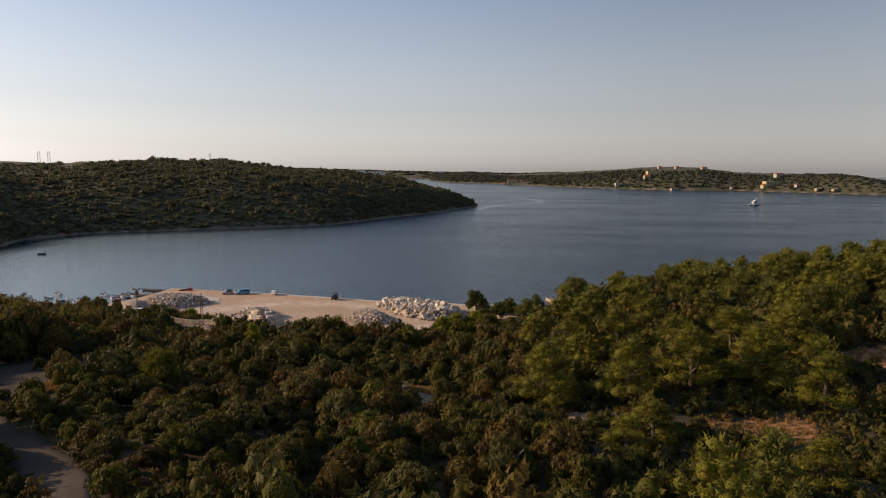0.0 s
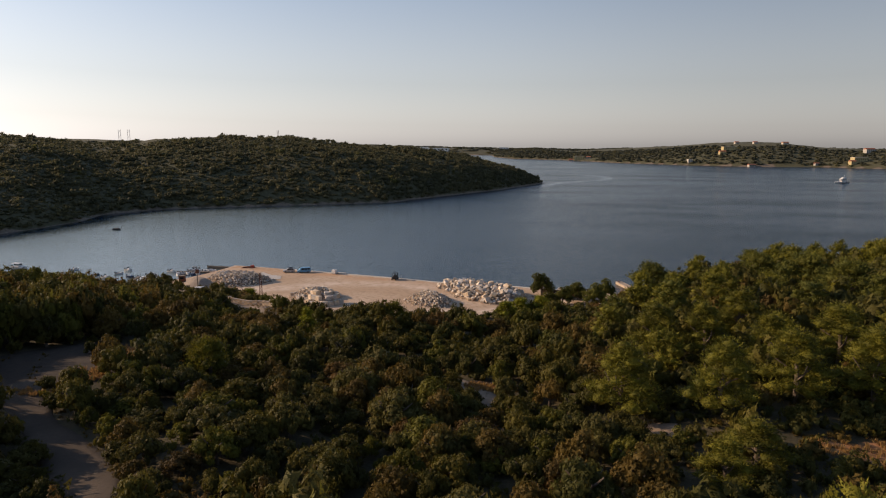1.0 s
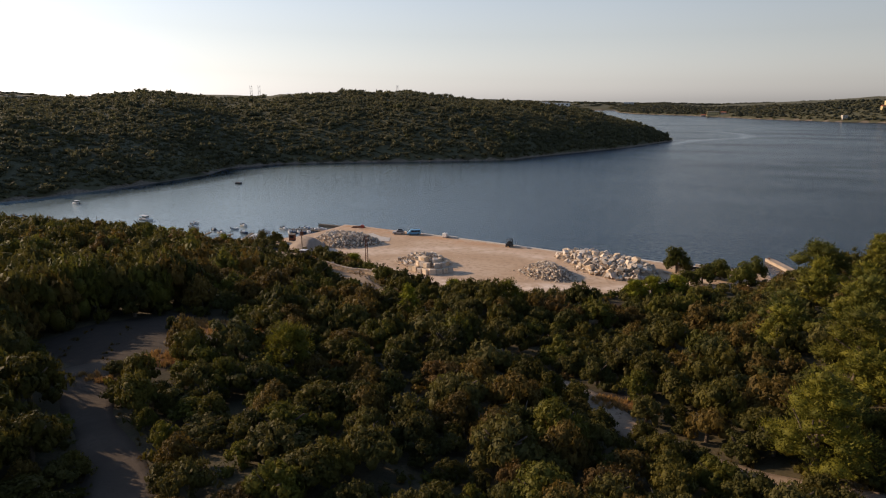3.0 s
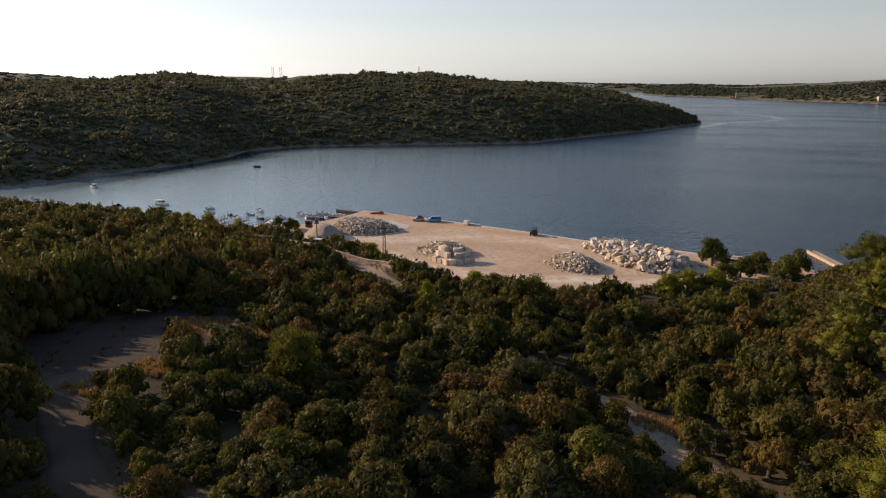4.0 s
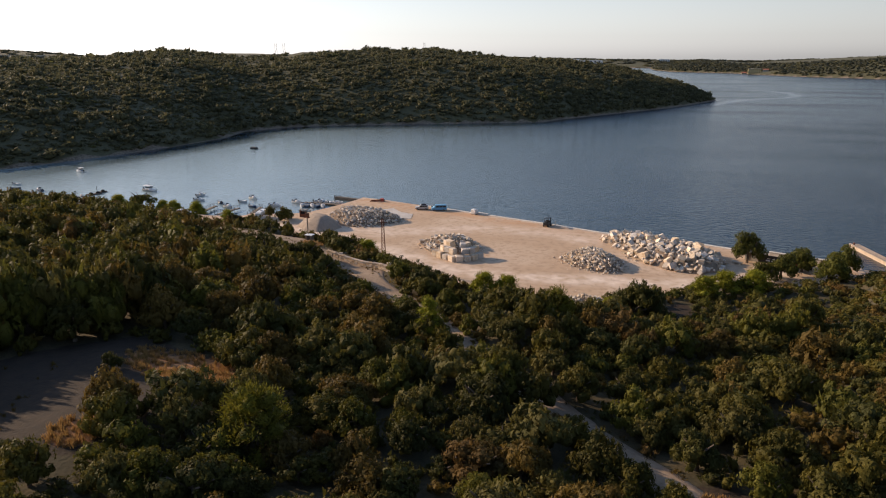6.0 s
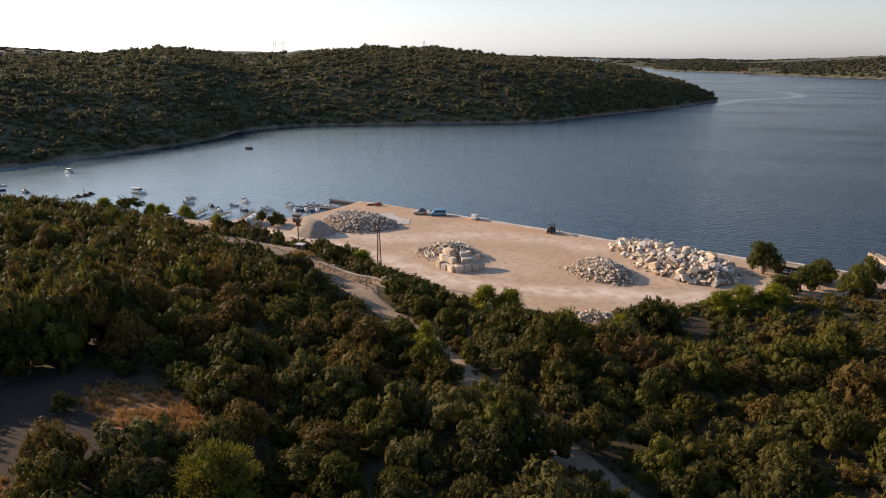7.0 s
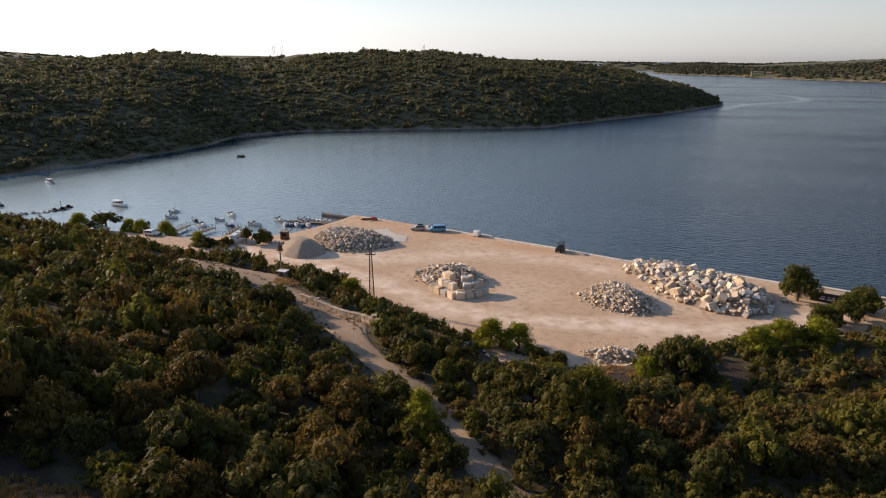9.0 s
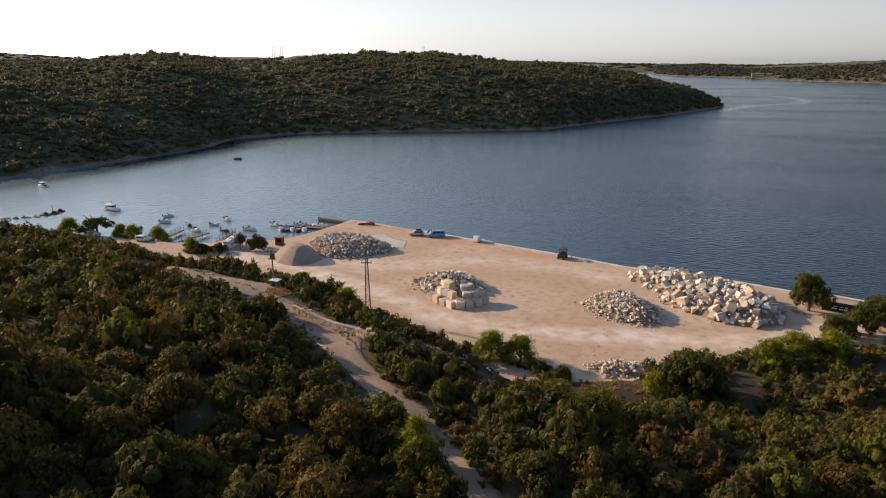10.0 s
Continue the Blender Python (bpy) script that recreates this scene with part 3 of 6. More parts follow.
def ribbon(name, line, width, mat, label, seed, fade=0, lift=0.08):
    rng = random.Random(seed)
    pts = []
    for (ax, ay), (bx, by) in zip(line, line[1:]):
        n = max(2, int(math.hypot(bx - ax, by - ay) / 1.2))
        pts += [(ax + (bx - ax) * i / n, ay + (by - ay) * i / n) for i in range(n)]
    pts.append(line[-1])
    for _ in range(12):
        pts = [pts[0]] + [tuple((a[k] + 2 * b[k] + c[k]) / 4 for k in (0, 1)) for a, b, c in zip(pts, pts[1:], pts[2:])] + [pts[-1]]
    verts, faces = [], []
    cols = (-1, -0.93, -0.6, -0.3, 0, 0.3, 0.6, 0.93, 1)
    for i, (x, y) in enumerate(pts):
        a, b = pts[max(0, i - 1)], pts[min(len(pts) - 1, i + 1)]
        t = Vector((b[0] - a[0], b[1] - a[1])).normalized()
        w = width / 2 * (1 + 0.18 * math.sin(i * 0.31 + seed) + rng.uniform(-0.08, 0.08))
        w *= min(1, 0.35 + 0.65 * min(i, len(pts) - 1 - i) / fade) if fade else 1
        for c in cols:
            px, py = x - t.y * c * w, y + t.x * c * w
            verts.append((px, py, spot(px, py) + (-0.3 if abs(c) == 1 else lift - 0.04 * (abs(c) == 0.6) - 0.03 * (abs(c) == 0.93))))
    k = len(cols)
    for i in range(len(pts) - 1):
        for j in range(k - 1):
            faces.append((i * k + j, i * k + k + j, i * k + k + j + 1, i * k + j + 1)[::-1])
    return tagged(new(name, mesh_from(name, verts, faces, [mat], smooth=True)), label, "road", kind="structure")


ribbon("road_forecourt", P("-99,156.2 -93,155.8 -88,155 -82,153.5"), 8.5, DIRT, "wide bare forecourt of the unpaved track", 5, 4, 0.11)
ribbon("road_apron", P("-118,159 -106,157.5 -97,156 -88,153.5 -79,149.5 -70,145 -62,138.5 -57,134"), 6.4, DIRT, "wide bare stretch of the unpaved track", 3, 9, 0.05)
ribbon("road_apron", P("-76,147.3 -70,144.6 -64,141 -58.5,136.8"), 7.6, DIRT, "wide bare stretch of the unpaved track", 8, 3, 0.06)
ribbon("road_main", ROAD_A[:-2], 4.3, DIRT, "pale unpaved track winding down to the yard", 1)
ribbon("road_left", ROAD_B[:-2], 5.0, SHADED_DIRT, "unpaved track through the scrub, tree shade in its dark colour", 2)


# ---- woods ----
def crown_template(seed, lobes, leaves, leaf, flat=0.75, cores=True, spread=0.66, tall=1.0, sprigs=0.4, core=0.95):
    """A crown about 1 wide in radius, standing on z = 0: lobes of small leafy tufts round dull cores (False: one core, None: none)."""
    rng = np.random.default_rng(seed)
    verts, faces, count = [], [], 0
    t = (1 + 5 ** 0.5) / 2
    ico = np.array([(-1, t, 0), (1, t, 0), (-1, -t, 0), (1, -t, 0), (0, -1, t), (0, 1, t), (0, -1, -t), (0, 1, -t), (t, 0, -1), (t, 0, 1), (-t, 0, -1), (-t, 0, 1)]) / math.hypot(1, t)
    tri = np.array([(0, 11, 5), (0, 5, 1), (0, 1, 7), (0, 7, 10), (0, 10, 11), (1, 5, 9), (5, 11, 4), (11, 10, 2), (10, 7, 6), (7, 1, 8), (3, 9, 4), (3, 4, 2), (3, 2, 6), (3, 6, 8),
                    (3, 8, 9), (4, 9, 5), (2, 4, 11), (6, 2, 10), (8, 6, 7), (9, 8, 1)])
    if cores is False:
        verts.append(ico * (spread * core, spread * core, 0.5 * tall) * rng.uniform(0.85, 1.1, (12, 1)) + (0, 0, 0.48 * tall)), faces.append(tri)
        count = 12
    spots = []
    for k in range(lobes):
        a, r = k * 2.4 + rng.uniform(0, 0.8), spread * math.sqrt((k + 0.3) / lobes)
        size = rng.uniform(0.27, 0.56) * (1.15 - 0.35 * r) * (9 / lobes) ** 0.4
        spots.append((np.array([r * math.cos(a), r * math.sin(a), tall * ((1.0 - 0.55 * (r / spread) ** 2) * rng.uniform(0.45, 1.0) * 0.85 + 0.02)]), size))
    area = sum(s * s for _, s in spots)
    for c, size in spots:
        if cores:
            verts.append(ico * size * 0.62 * rng.uniform(0.75, 1.1, (12, 1)) * (1, 1, flat) + c), faces.append(tri + count)
            count += 12
        per = max(2, int(leaves * size * size / area))
        heads = rng.normal(size=(max(3, per // 14), 3))             # small heads of leaves on the lobe
        heads[:, 2] = np.where(heads[:, 2] < -0.25, -heads[:, 2], heads[:, 2])
        heads /= np.linalg.norm(heads, axis=1, keepdims=True)
        own = heads[rng.integers(len(heads), size=per)]
        bit = rng.normal(size=(per, 3))
        bit /= np.linalg.norm(bit, axis=1, keepdims=True)
        d = own * 0.8 + bit * 0.36 * rng.uniform(0.6, 1.1, (per, 1))
        pos = c + d * (1, 1, flat) * size
        d /= np.linalg.norm(d, axis=1, keepdims=True)
        tilt = d * 0.9 + bit * 0.42 + rng.normal(size=(per, 3)) * 0.1
        u = np.cross(tilt, rng.normal(size=(per, 3)))
        u /= np.linalg.norm(u, axis=1, keepdims=True) + 1e-9
        w = np.cross(tilt, u)
        w /= np.linalg.norm(w, axis=1, keepdims=True) + 1e-9
        s = leaf * rng.uniform(0.55, 1.45, (per, 1))
        q = np.stack([pos + u * s, pos - u * s * 0.55 + w * s * 0.85, pos - u * s * 0.55 - w * s * 0.85], 1)
        sprig = np.arange(per) % 10 < 10 * sprigs                     # sprigs that stand out of the crown
        axis = d * 0.7 + (0, 0, 0.6) + rng.normal(size=(per, 3)) * 0.4
        axis /= np.linalg.norm(axis, axis=1, keepdims=True)
        side = np.cross(axis, rng.normal(size=(per, 3)))
        side *= s * 0.62 / (np.linalg.norm(side, axis=1, keepdims=True) + 1e-9)
        root = c + d * (1, 1, flat) * size * 0.84
        up = np.stack([root + axis * s * 1.75, root + side, root - side], 1)
        q = np.where(sprig[:, None, None], up, q).reshape(-1, 3)
        verts.append(q), faces.append(np.arange(per * 3).reshape(-1, 3) + count)
        count += per * 3
    return np.concatenate(verts), np.concatenate(faces)


def pine_template(seed, tiers, leaves, leaf, tall=2.2):
    """A pine's crown: billowing tufts in tiers that narrow upwards, ragged, with gaps between."""
    rng = np.random.default_rng(seed)
    verts, faces, count = [], [], 0
    oct_ = np.array([(1, 0, 0), (-1, 0, 0), (0, 1, 0), (0, -1, 0), (0, 0, 1), (0, 0, -1)], float)
    tri = np.array([(0, 2, 4), (2, 1, 4), (1, 3, 4), (3, 0, 4), (2, 0, 5), (1, 2, 5), (3, 1, 5), (0, 3, 5)])
    tufts = tiers * 4
    per = leaves // tufts
    for k in range(tufts):
        lv = (k // 4 + rng.uniform(0, 0.9)) / tiers
        a = k * 1.72 + rng.uniform(0, 0.9)
        r = (1.0 - 0.8 * lv ** 1.7) * rng.uniform(0.45, 0.86)
        c = np.array([r * math.cos(a), r * math.sin(a), tall * (0.2 + 0.72 * lv) - 0.1 * r + rng.uniform(-0.08, 0.08)])
        size = rng.uniform(0.27, 0.46) * (1.1 - 0.3 * lv)
        verts.append(oct_ * size * (0.8, 0.8, 0.6) * rng.uniform(0.8, 1.1, (6, 1)) + c), faces.append(tri + count)
        count += 6
        d = rng.normal(size=(per, 3))
        d[:, 2] = np.abs(d[:, 2]) * 1.1 - 0.3
        d /= np.linalg.norm(d, axis=1, keepdims=True)
        pos = c + d * (1, 1, 0.8) * size * rng.uniform(0.6, 1.12, (per, 1))
        tilt = d + rng.normal(size=(per, 3)) * 0.4
        u = d * 0.9 + (0, 0, 0.5) + rng.normal(size=(per, 3)) * 0.35
        u /= np.linalg.norm(u, axis=1, keepdims=True) + 1e-9
        w = np.cross(rng.normal(size=(per, 3)), u)
        w /= np.linalg.norm(w, axis=1, keepdims=True) + 1e-9
        s = leaf * rng.uniform(0.6, 1.4, (per, 1))
        q = np.stack([pos + u * s * 1.7, pos - u * s * 0.7 + w * s * 0.5, pos - u * s * 0.7 - w * s * 0.5], 1).reshape(-1, 3)
        verts.append(q), faces.append(np.arange(per * 3).reshape(-1, 3) + count)
        count += per * 3
    return np.concatenate(verts), np.concatenate(faces)


def scatter(name, templates, places, mats, label, seed):
    """One object of many crowns. places: x, y, z, radius, height, kind of leaf."""
    rng = np.random.default_rng(seed)
    V, F, M, count = [], [], [], 0
    for x, y, z, r, h, k in places:
        v, f = templates[rng.integers(len(templates))]
        a = rng.uniform(0, 6.283)
        c, s = math.cos(a), math.sin(a)
        V.append(np.stack([(v[:, 0] * c - v[:, 1] * s) * r + x, (v[:, 0] * s + v[:, 1] * c) * r + y, v[:, 2] * h + z], 1))
        F.append(f + count)
        M.append(np.full(len(f), k, np.int32))
        count += len(v)
    me = mesh_from(name, np.concatenate(V), np.concatenate(F), mats, np.concatenate(M), smooth=True)
    return tagged(new(name, me), label, "woodland", kind="stuff")


def grove(x0, x1, y0, y1, step, seed):
    rng = np.random.default_rng(seed)
    xs, ys = np.meshgrid(np.arange(x0, x1, step), np.arange(y0, y1, step))
    xs, ys = xs.ravel(), ys.ravel()
    return xs + rng.uniform(-0.48, 0.48, xs.size) * step, ys + rng.uniform(-0.48, 0.48, xs.size) * step, rng


def bare(x, y):
    """How far a spot lies from the tracks, glades and the yard; bushes keep off where this is small."""
    d = np.minimum(along(ROAD_A, x, y) - 1.5, along(ROAD_B, x, y) - 2.2)
    d = np.minimum(d, along(P("-118,159 -106,157.5 -97,156 -88,153.5 -79,149.5 -70,145 -62,138.5 -57,134"), x, y) - 3.0)
    d = np.minimum(d, along(P("-97,156 -92,155.5 -84,154.5"), x, y) - 4.3)
    d = np.minimum(d, (np.hypot((x + 8.5) / 2.6, (y - 162) / 5) - 1) * 4)
    d = np.minimum(d, (np.hypot((x + 47) / 8.5, (y - 156.5) / 4.2) - 1) * 4)
    d = np.minimum(d, (np.hypot((x + 27) / 8, (y - 157.5) / 5) - 1) * 5)
    d = np.minimum(np.minimum(d, -inside(GLADE, x, y)), -inside(FORECOURT, x, y) - 0.6)
    d = np.minimum(d, (np.hypot((x - 68) / 7, (y - 91) / 5) - 1) * 5)
    d = np.minimum(d, (np.hypot((x - 40.5) / 6, (y - 67.5) / 3.6) - 1) * 5)
    d = np.minimum(d, (np.hypot((x + 4) / 4.2, (y - 89.5) / 3.2) - 1) * 3.5)
    d = np.minimum(d, (np.hypot((x + 41) / 13, (y - 144) / 6.5) - 1) * 6)
    return d


# near woods: the scrub on the hill, and the pines to the east of it
STANDING = (      # crowns that stand out, by kind of leaf: x, y, radius, height
    P("-51.2,75.6,2.7,5.2 -48.6,117.8,2.9,4.2 -43.2,115.6,3.2,4.6 -44.8,120.4,2.5,4.2 -18.1,104.8,2.8,5.2 -25.8,101.6,3.6,6.4 -21.6,99.2,3.2,6.0 -22.0,120.3,2.6,4.9 2.9,111.2,3.4,6.1 8.0,141.2,4.0,7.0 -75,91,3.6,6.4 -51.8,68.5,2.4,4.6 -48.1,64.0,2.6,5.4 -39.9,65.2,1.9,3.7 -2.0,103.4,3.4,6.0 "
      "0.4,95.2,3.3,5.9 2.9,91.3,2.9,5.3 -58.4,60.8,4.2,6.9 -49.2,53.4,3.4,6.0 1.5,74.6,2.4,4.5 -13.7,89.1,2.9,5.3 -27.7,45.1,2.1,4.5 7.3,86.8,3.4,6.1 -4.8,51.5,2.2,4.2 -16.1,47.3,2.4,4.6 -43.7,110.5,2.3,4.4 -47.2,131.5,2.2,4.4 -56.5,124.2,2.3,3.6"),
    P("-46.9,78.5,2.7,5.0 -41.7,96.8,1.8,3.6 -29.8,115,2.1,4.0 -10.5,99.1,2.2,4.2 -2.9,100.1,3.3,5.9 -22.0,109.9,2.6,4.8 -28.7,74.9,1.5,3.2 -22.5,71.6,2.9,5.2 -24.2,66.4,2.4,4.5 -18.8,77.4,3.9,6.9 -32.8,53.7,2.3,4.3 -21.9,62.4,3.1,5.6 "
      "-4.6,76.4,2.2,4.2 -33.8,121.5,2.2,4.1 -28.5,115.2,2.5,4.7"),
    P("-55.8,94.5,1.9,3.8 -37.8,95.9,2.4,4.6 -43.0,90.5,1.3,2.8 -34.9,86.5,2.5,4.7 -30.6,87.4,2.0,4.0 1.5,118.7,2.4,4.4 0.1,101.0,1.8,3.5 -44.8,61.9,1.2,2.7 -41.3,60.2,1.6,3.3 -43.0,71.3,2.7,5.0 -12.2,101.5,2.9,5.6 -1.2,92.2,2.2,4.2 "
      "4.9,60.4,2.2,4.3 12.4,48.8,1.4,2.9 -62.5,116.7,2.1,4.0 -42.6,128.8,2.0,4.0 -17.4,128.8,1.4,2.9"),
    P("-14.4,123.3,2.0,3.9 10.3,102.9,1.7,3.4 6.1,55.1,2.1,4.0"),
    P("-50.5,91.5,2.0,3.9 -62.7,85.6,1.2,2.7 -63.3,97.5,2.7,4.9 -78.2,109.4,4.2,7.3 -66.4,132.3,3.0,5.4 -25.3,94.5,3.6,6.4 -13.1,106.8,2.8,5.1 -6.2,95.5,2.5,5.2 -80.9,132.2,3.0,5.5 -76.0,139.5,3.0,5.4"),
    P("-53.6,77.8,2.7,5.3 -50.3,96.3,2.6,4.9 -45.9,89.2,2.6,4.9 -36.7,92.1,1.6,3.3 -69,99,3.4,6.5 -63.6,110.3,4.1,7.2 -2.4,115.6,2.4,4.5 -3.9,124.6,2.9,5.3 -31.5,80.4,2.3,4.4 5.8,82.6,2.6,4.8 -36.9,57.1,2.1,4.1 -17.9,73.5,2.7,5.0 -8.3,48.1,2.2,4.2 "
      "-14.0,80.2,3.6,6.4 -47.6,115.3,3.4,6.0 -46.5,107.9,2.8,5.1 -75.3,107.6,4.0,7.0 -63.2,104.0,3.4,6.1 -24.2,118.1,2.4,4.5 -70.5,117.6,3.1,5.6"))
SLOPE_PINES = P("14.3,77.5,4.6,3.7 25,75.5,4.2,3.5 34.7,80.5,4.7,3.6 44.6,82.1,5.4,3.6 49,73,3.5,3.2 35.5,91.4,3.8,3.3 27.7,94.8,3.9,3.4 21.9,97.8,4.6,3.4 45.5,94.5,4.8,3.4 54.5,93,4.8,3.4 36,107.1,4.4,3.3 24.3,61.5,3.6,2.1 38.8,54,3.0,2.3 20.5,57.4,2.7,1.9")
HIGH_PINES = P("33.9,174.3,6.2,5.0 53.5,152.9,5.3,5.0 58.8,141,5.3,5.0 60.6,126.1,5.8,5.2 75.3,134.5,6.0,5.2 65.9,107,4.6,5.0")
x, y, rng = grove(-330, 240, -70, 236, 3.2, 5)
d_foot, off, edge = foot_line(x) - y, bare(x, y), inside(NEAR, x, y)
TREES = P("-16,158.3 -20.5,156.5 -46.8,161.3 -42.2,162.4 -25,127 -35.5,107 -18,151 5.3,204.6 17,204 24,206 -80,163 -72.5,160 -86,167 -127,200 -124.5,202.5 -137,195 -180,200 -185.5,196 -173,202 -168,201 -159,202.5 -40.6,80 -41.5,83 -39,78 17,70 -76,143 -74.5,139.5 -4.5,172 -0.5,176")
clear = np.min([np.hypot(x - a, y - b) for a, b in TREES], axis=0)
for a, b, r, h in sum(STANDING, []):
    clear = np.minimum(clear, np.hypot(x - a, y - b) - r * 0.6 + 1.2)
for a, b, r, h in SLOPE_PINES + HIGH_PINES:
    clear = np.minimum(clear, np.hypot(x - a, y - b) - r * 0.45 + 1.1)
seen = (x > -110 - 1.1 * np.maximum(y - 20, 0)) & (x < 70 + np.maximum(y - 20, 0)) & ((y > 18) | (rng.random(x.size) < 0.6)) & (d_foot > 2.0) & (off > 0.4) & (edge > 3) & (clear > 2.2) & ~((np.hypot(x + 27, y - 165) < 5))
x, y, d_foot, off = x[seen], y[seen], d_foot[seen], off[seen]
z = ground_at(x, y)
pine_zone = np.clip((x - 12 + swell(x, y, 30, 2) * 8) / 10, 0, 1) * (y < 165) + 0.45 * ((x > 25) & (y >= 165))
is_pine = rng.random(x.size) < pine_zone * np.where(y < 105, 0.03, 0.17)
patch_kind = swell(x, y, 26, 3.0) + rng.normal(size=x.size) * 0.6
mix = rng.random(x.size)
kind = np.select([patch_kind > 1.5, patch_kind > 0.6, patch_kind < -0.95, mix < 0.28, mix < 0.48, mix < 0.53, mix < 0.63], [5, 1, 2, 4, 5, 3, 2], 0)
kind = np.where((pine_zone > 0.3) & (rng.random(x.size) < 0.8), rng.choice(6, x.size, p=[0.42, 0.08, 0.05, 0.03, 0.36, 0.06]), kind)
radius = np.clip(rng.lognormal(0.80, 0.34, x.size), 1.15, 4.0)
radius = np.minimum(radius, 1.0 + np.maximum(off, 0) * 1.1)
tall = radius * rng.uniform(0.8, 1.4, x.size) + 0.4
east = (along(ROAD_B, x, y) < 9) & (y < 90)
tall = np.where(east, np.minimum(tall, 2.3), tall)
west = np.minimum(along(P("-52,45 -64,56 -77,66"), x, y), along(P("-84,78 -84,90 -77,101"), x, y)) < 5.0      # taller trees west of the track
tall, radius = np.where(west, np.maximum(tall, np.where(y < 70, 6.2, 8.8)), tall), np.where(west, np.maximum(radius, 4.2), radius)
low = (x < -84) & (y > 154)                                     # low brush on the bank above the beach road
radius, tall = np.where(low, np.minimum(radius, 1.6), radius), np.where(low, np.minimum(tall, 2.6), tall)
bank = (x > -42) & (x < 4) & (y > 134) & (y < 176)              # low bushes on the bank behind the yard
radius, tall = np.where(bank, np.minimum(radius, 2.1), radius), np.where(bank, np.minimum(tall, np.where(y > 147, 2.0, 3.1)), tall)
brow = (x > -104) & (x < -76) & (y > 138) & (y < 153)           # low bushes below the forecourt
radius, tall = np.where(brow, np.minimum(radius, 2.0), radius), np.where(brow, np.minimum(tall, 2.3), tall)
beach = (x < -118) & (y > 168)                                  # bushes that end low towards the beach
radius, tall = np.where(beach, np.minimum(radius, 2.2), radius), np.where(beach, np.minimum(tall, 2.7), tall)
verge = along(P("-22,99 -14,92 -9,85 -5,80.5 3,75 9,70.5 16,68"), x, y) < 3.2      # low plants on the near side of the track
radius, tall = np.where(verge, np.clip(radius, 1.8, 2.5), radius), np.where(verge, np.clip(tall, 2.5, 3.3), tall)
under = (pine_zone > 0.6) & (y < 84)                             # low growth below the pines
radius, tall = np.where(under, np.minimum(radius, 1.9), radius), np.where(under, np.minimum(tall, 2.1), tall)
gap_zone = (x > 6) & (x < 44) & (y > 132) & (y < 202)             # low growth that leaves the quay trees in sight
is_pine &= ~gap_zone
radius, tall = np.where(gap_zone, np.minimum(radius, 1.9), radius), np.where(gap_zone, np.minimum(tall, 1.7), tall)
slope = (x > -77) & (x < -42) & (y > 139) & (y < 170)            # small bushes on the soil between track and yard
radius, tall = np.where(slope, np.minimum(radius, 2.0), radius), np.where(slope, np.minimum(tall, 2.2), tall)
near_side = along(P("-74,141 -67,137 -61,131"), x, y) < 3.5
radius, tall = np.where(near_side, np.minimum(radius, 1.8), radius), np.where(near_side, np.minimum(tall, 1.7), tall)
rx_, ry_ = zip(*ROAD_A)
lee = (y > 100) & (x < -27) & (y < np.interp(x, rx_, ry_)) & (off < 9)      # bushes that leave the track in sight
tall = np.where(lee, np.minimum(tall, np.where(x < -45, 2.2, 3.8) + 0.45 * np.maximum(off, 0)), tall)
close = (x > -48) & (x < 16) & (y > 47) & (y < 104)
LEAVES = [OAK, OLIVE, YELLOW, RUST, DEEP, BROWN]
bushes = [crown_template(s, 9, 200, 0.13, cores=False, sprigs=0.1, core=0.66) for s in range(7)]
fine_bushes = [crown_template(10 + s, 11, 600, 0.08, sprigs=0.15) for s in range(7)]
plain_bushes = [crown_template(30 + s, 3, 10, 0.38, cores=False, core=0.8) for s in range(4)]
pines = [pine_template(20 + s, 6, 820, 0.062) for s in range(4)]
inner_zone = (y > 18) & (x > -14 - 1.4 * (y - 14)) & (x < 24 + 0.72 * y)
front = (np.hypot((x + 28) / 1.25, y - 95) < 50)
near_list = [(a, b, 0, r * 1.05, h * 0.82, k) for k, rows in enumerate(STANDING) for a, b, r, h in rows]
bush_places, front_places, outer_places, pine_places = [], [], [], []
for a, b, c, r, h, k, p, n, i, f in zip(x, y, z, radius, tall, kind, is_pine, close, inner_zone, front):
    if p and i:
        pine_places.append((a, b, c - 0.2, 3.0 + rng.random() * 1.5, 2.9 + rng.random() * 1.3, int(rng.random() < 0.25)))
    elif n and len(near_list) < 290:
        near_list.append((a, b, c, r, h, int(k)))
    else:
        (outer_places if not i else front_places if f else bush_places).append((a, b, c - 0.25, r if i else r * 1.3, h, int(k)))
ux, uy, rng2 = grove(-150, 130, 22, 175, 1.8, 15)                 # undergrowth in the gaps
ok = (foot_line(ux) - uy > 1.5) & (bare(ux, uy) > 0.2) & (ux > -14 - 1.4 * (uy - 14)) & (ux < 24 + 0.72 * uy)
ux, uy = ux[ok], uy[ok]
gap = np.full(ux.size, 99.0)
for a, b, r in [*zip(x, y, radius)] + [q[:3] for q in sum(STANDING, [])]:
    gap = np.minimum(gap, np.hypot(ux - a, uy - b) - r * 0.95)
ux, uy = ux[gap > -0.1], uy[gap > -0.1]
low_bushes = [crown_template(50 + s, 4, 44, 0.22, cores=False, core=0.7) for s in range(4)]
scatter("undergrowth", low_bushes, [(a, b, c - 0.1, rng2.uniform(0.9, 1.6), rng2.uniform(0.6, 1.4), int(rng2.choice(6, p=[0.4, 0.08, 0.04, 0.03, 0.35, 0.1]))) for a, b, c in zip(ux, uy, ground_at(ux, uy))], LEAVES, "low undergrowth filling gaps between bushes", 8)
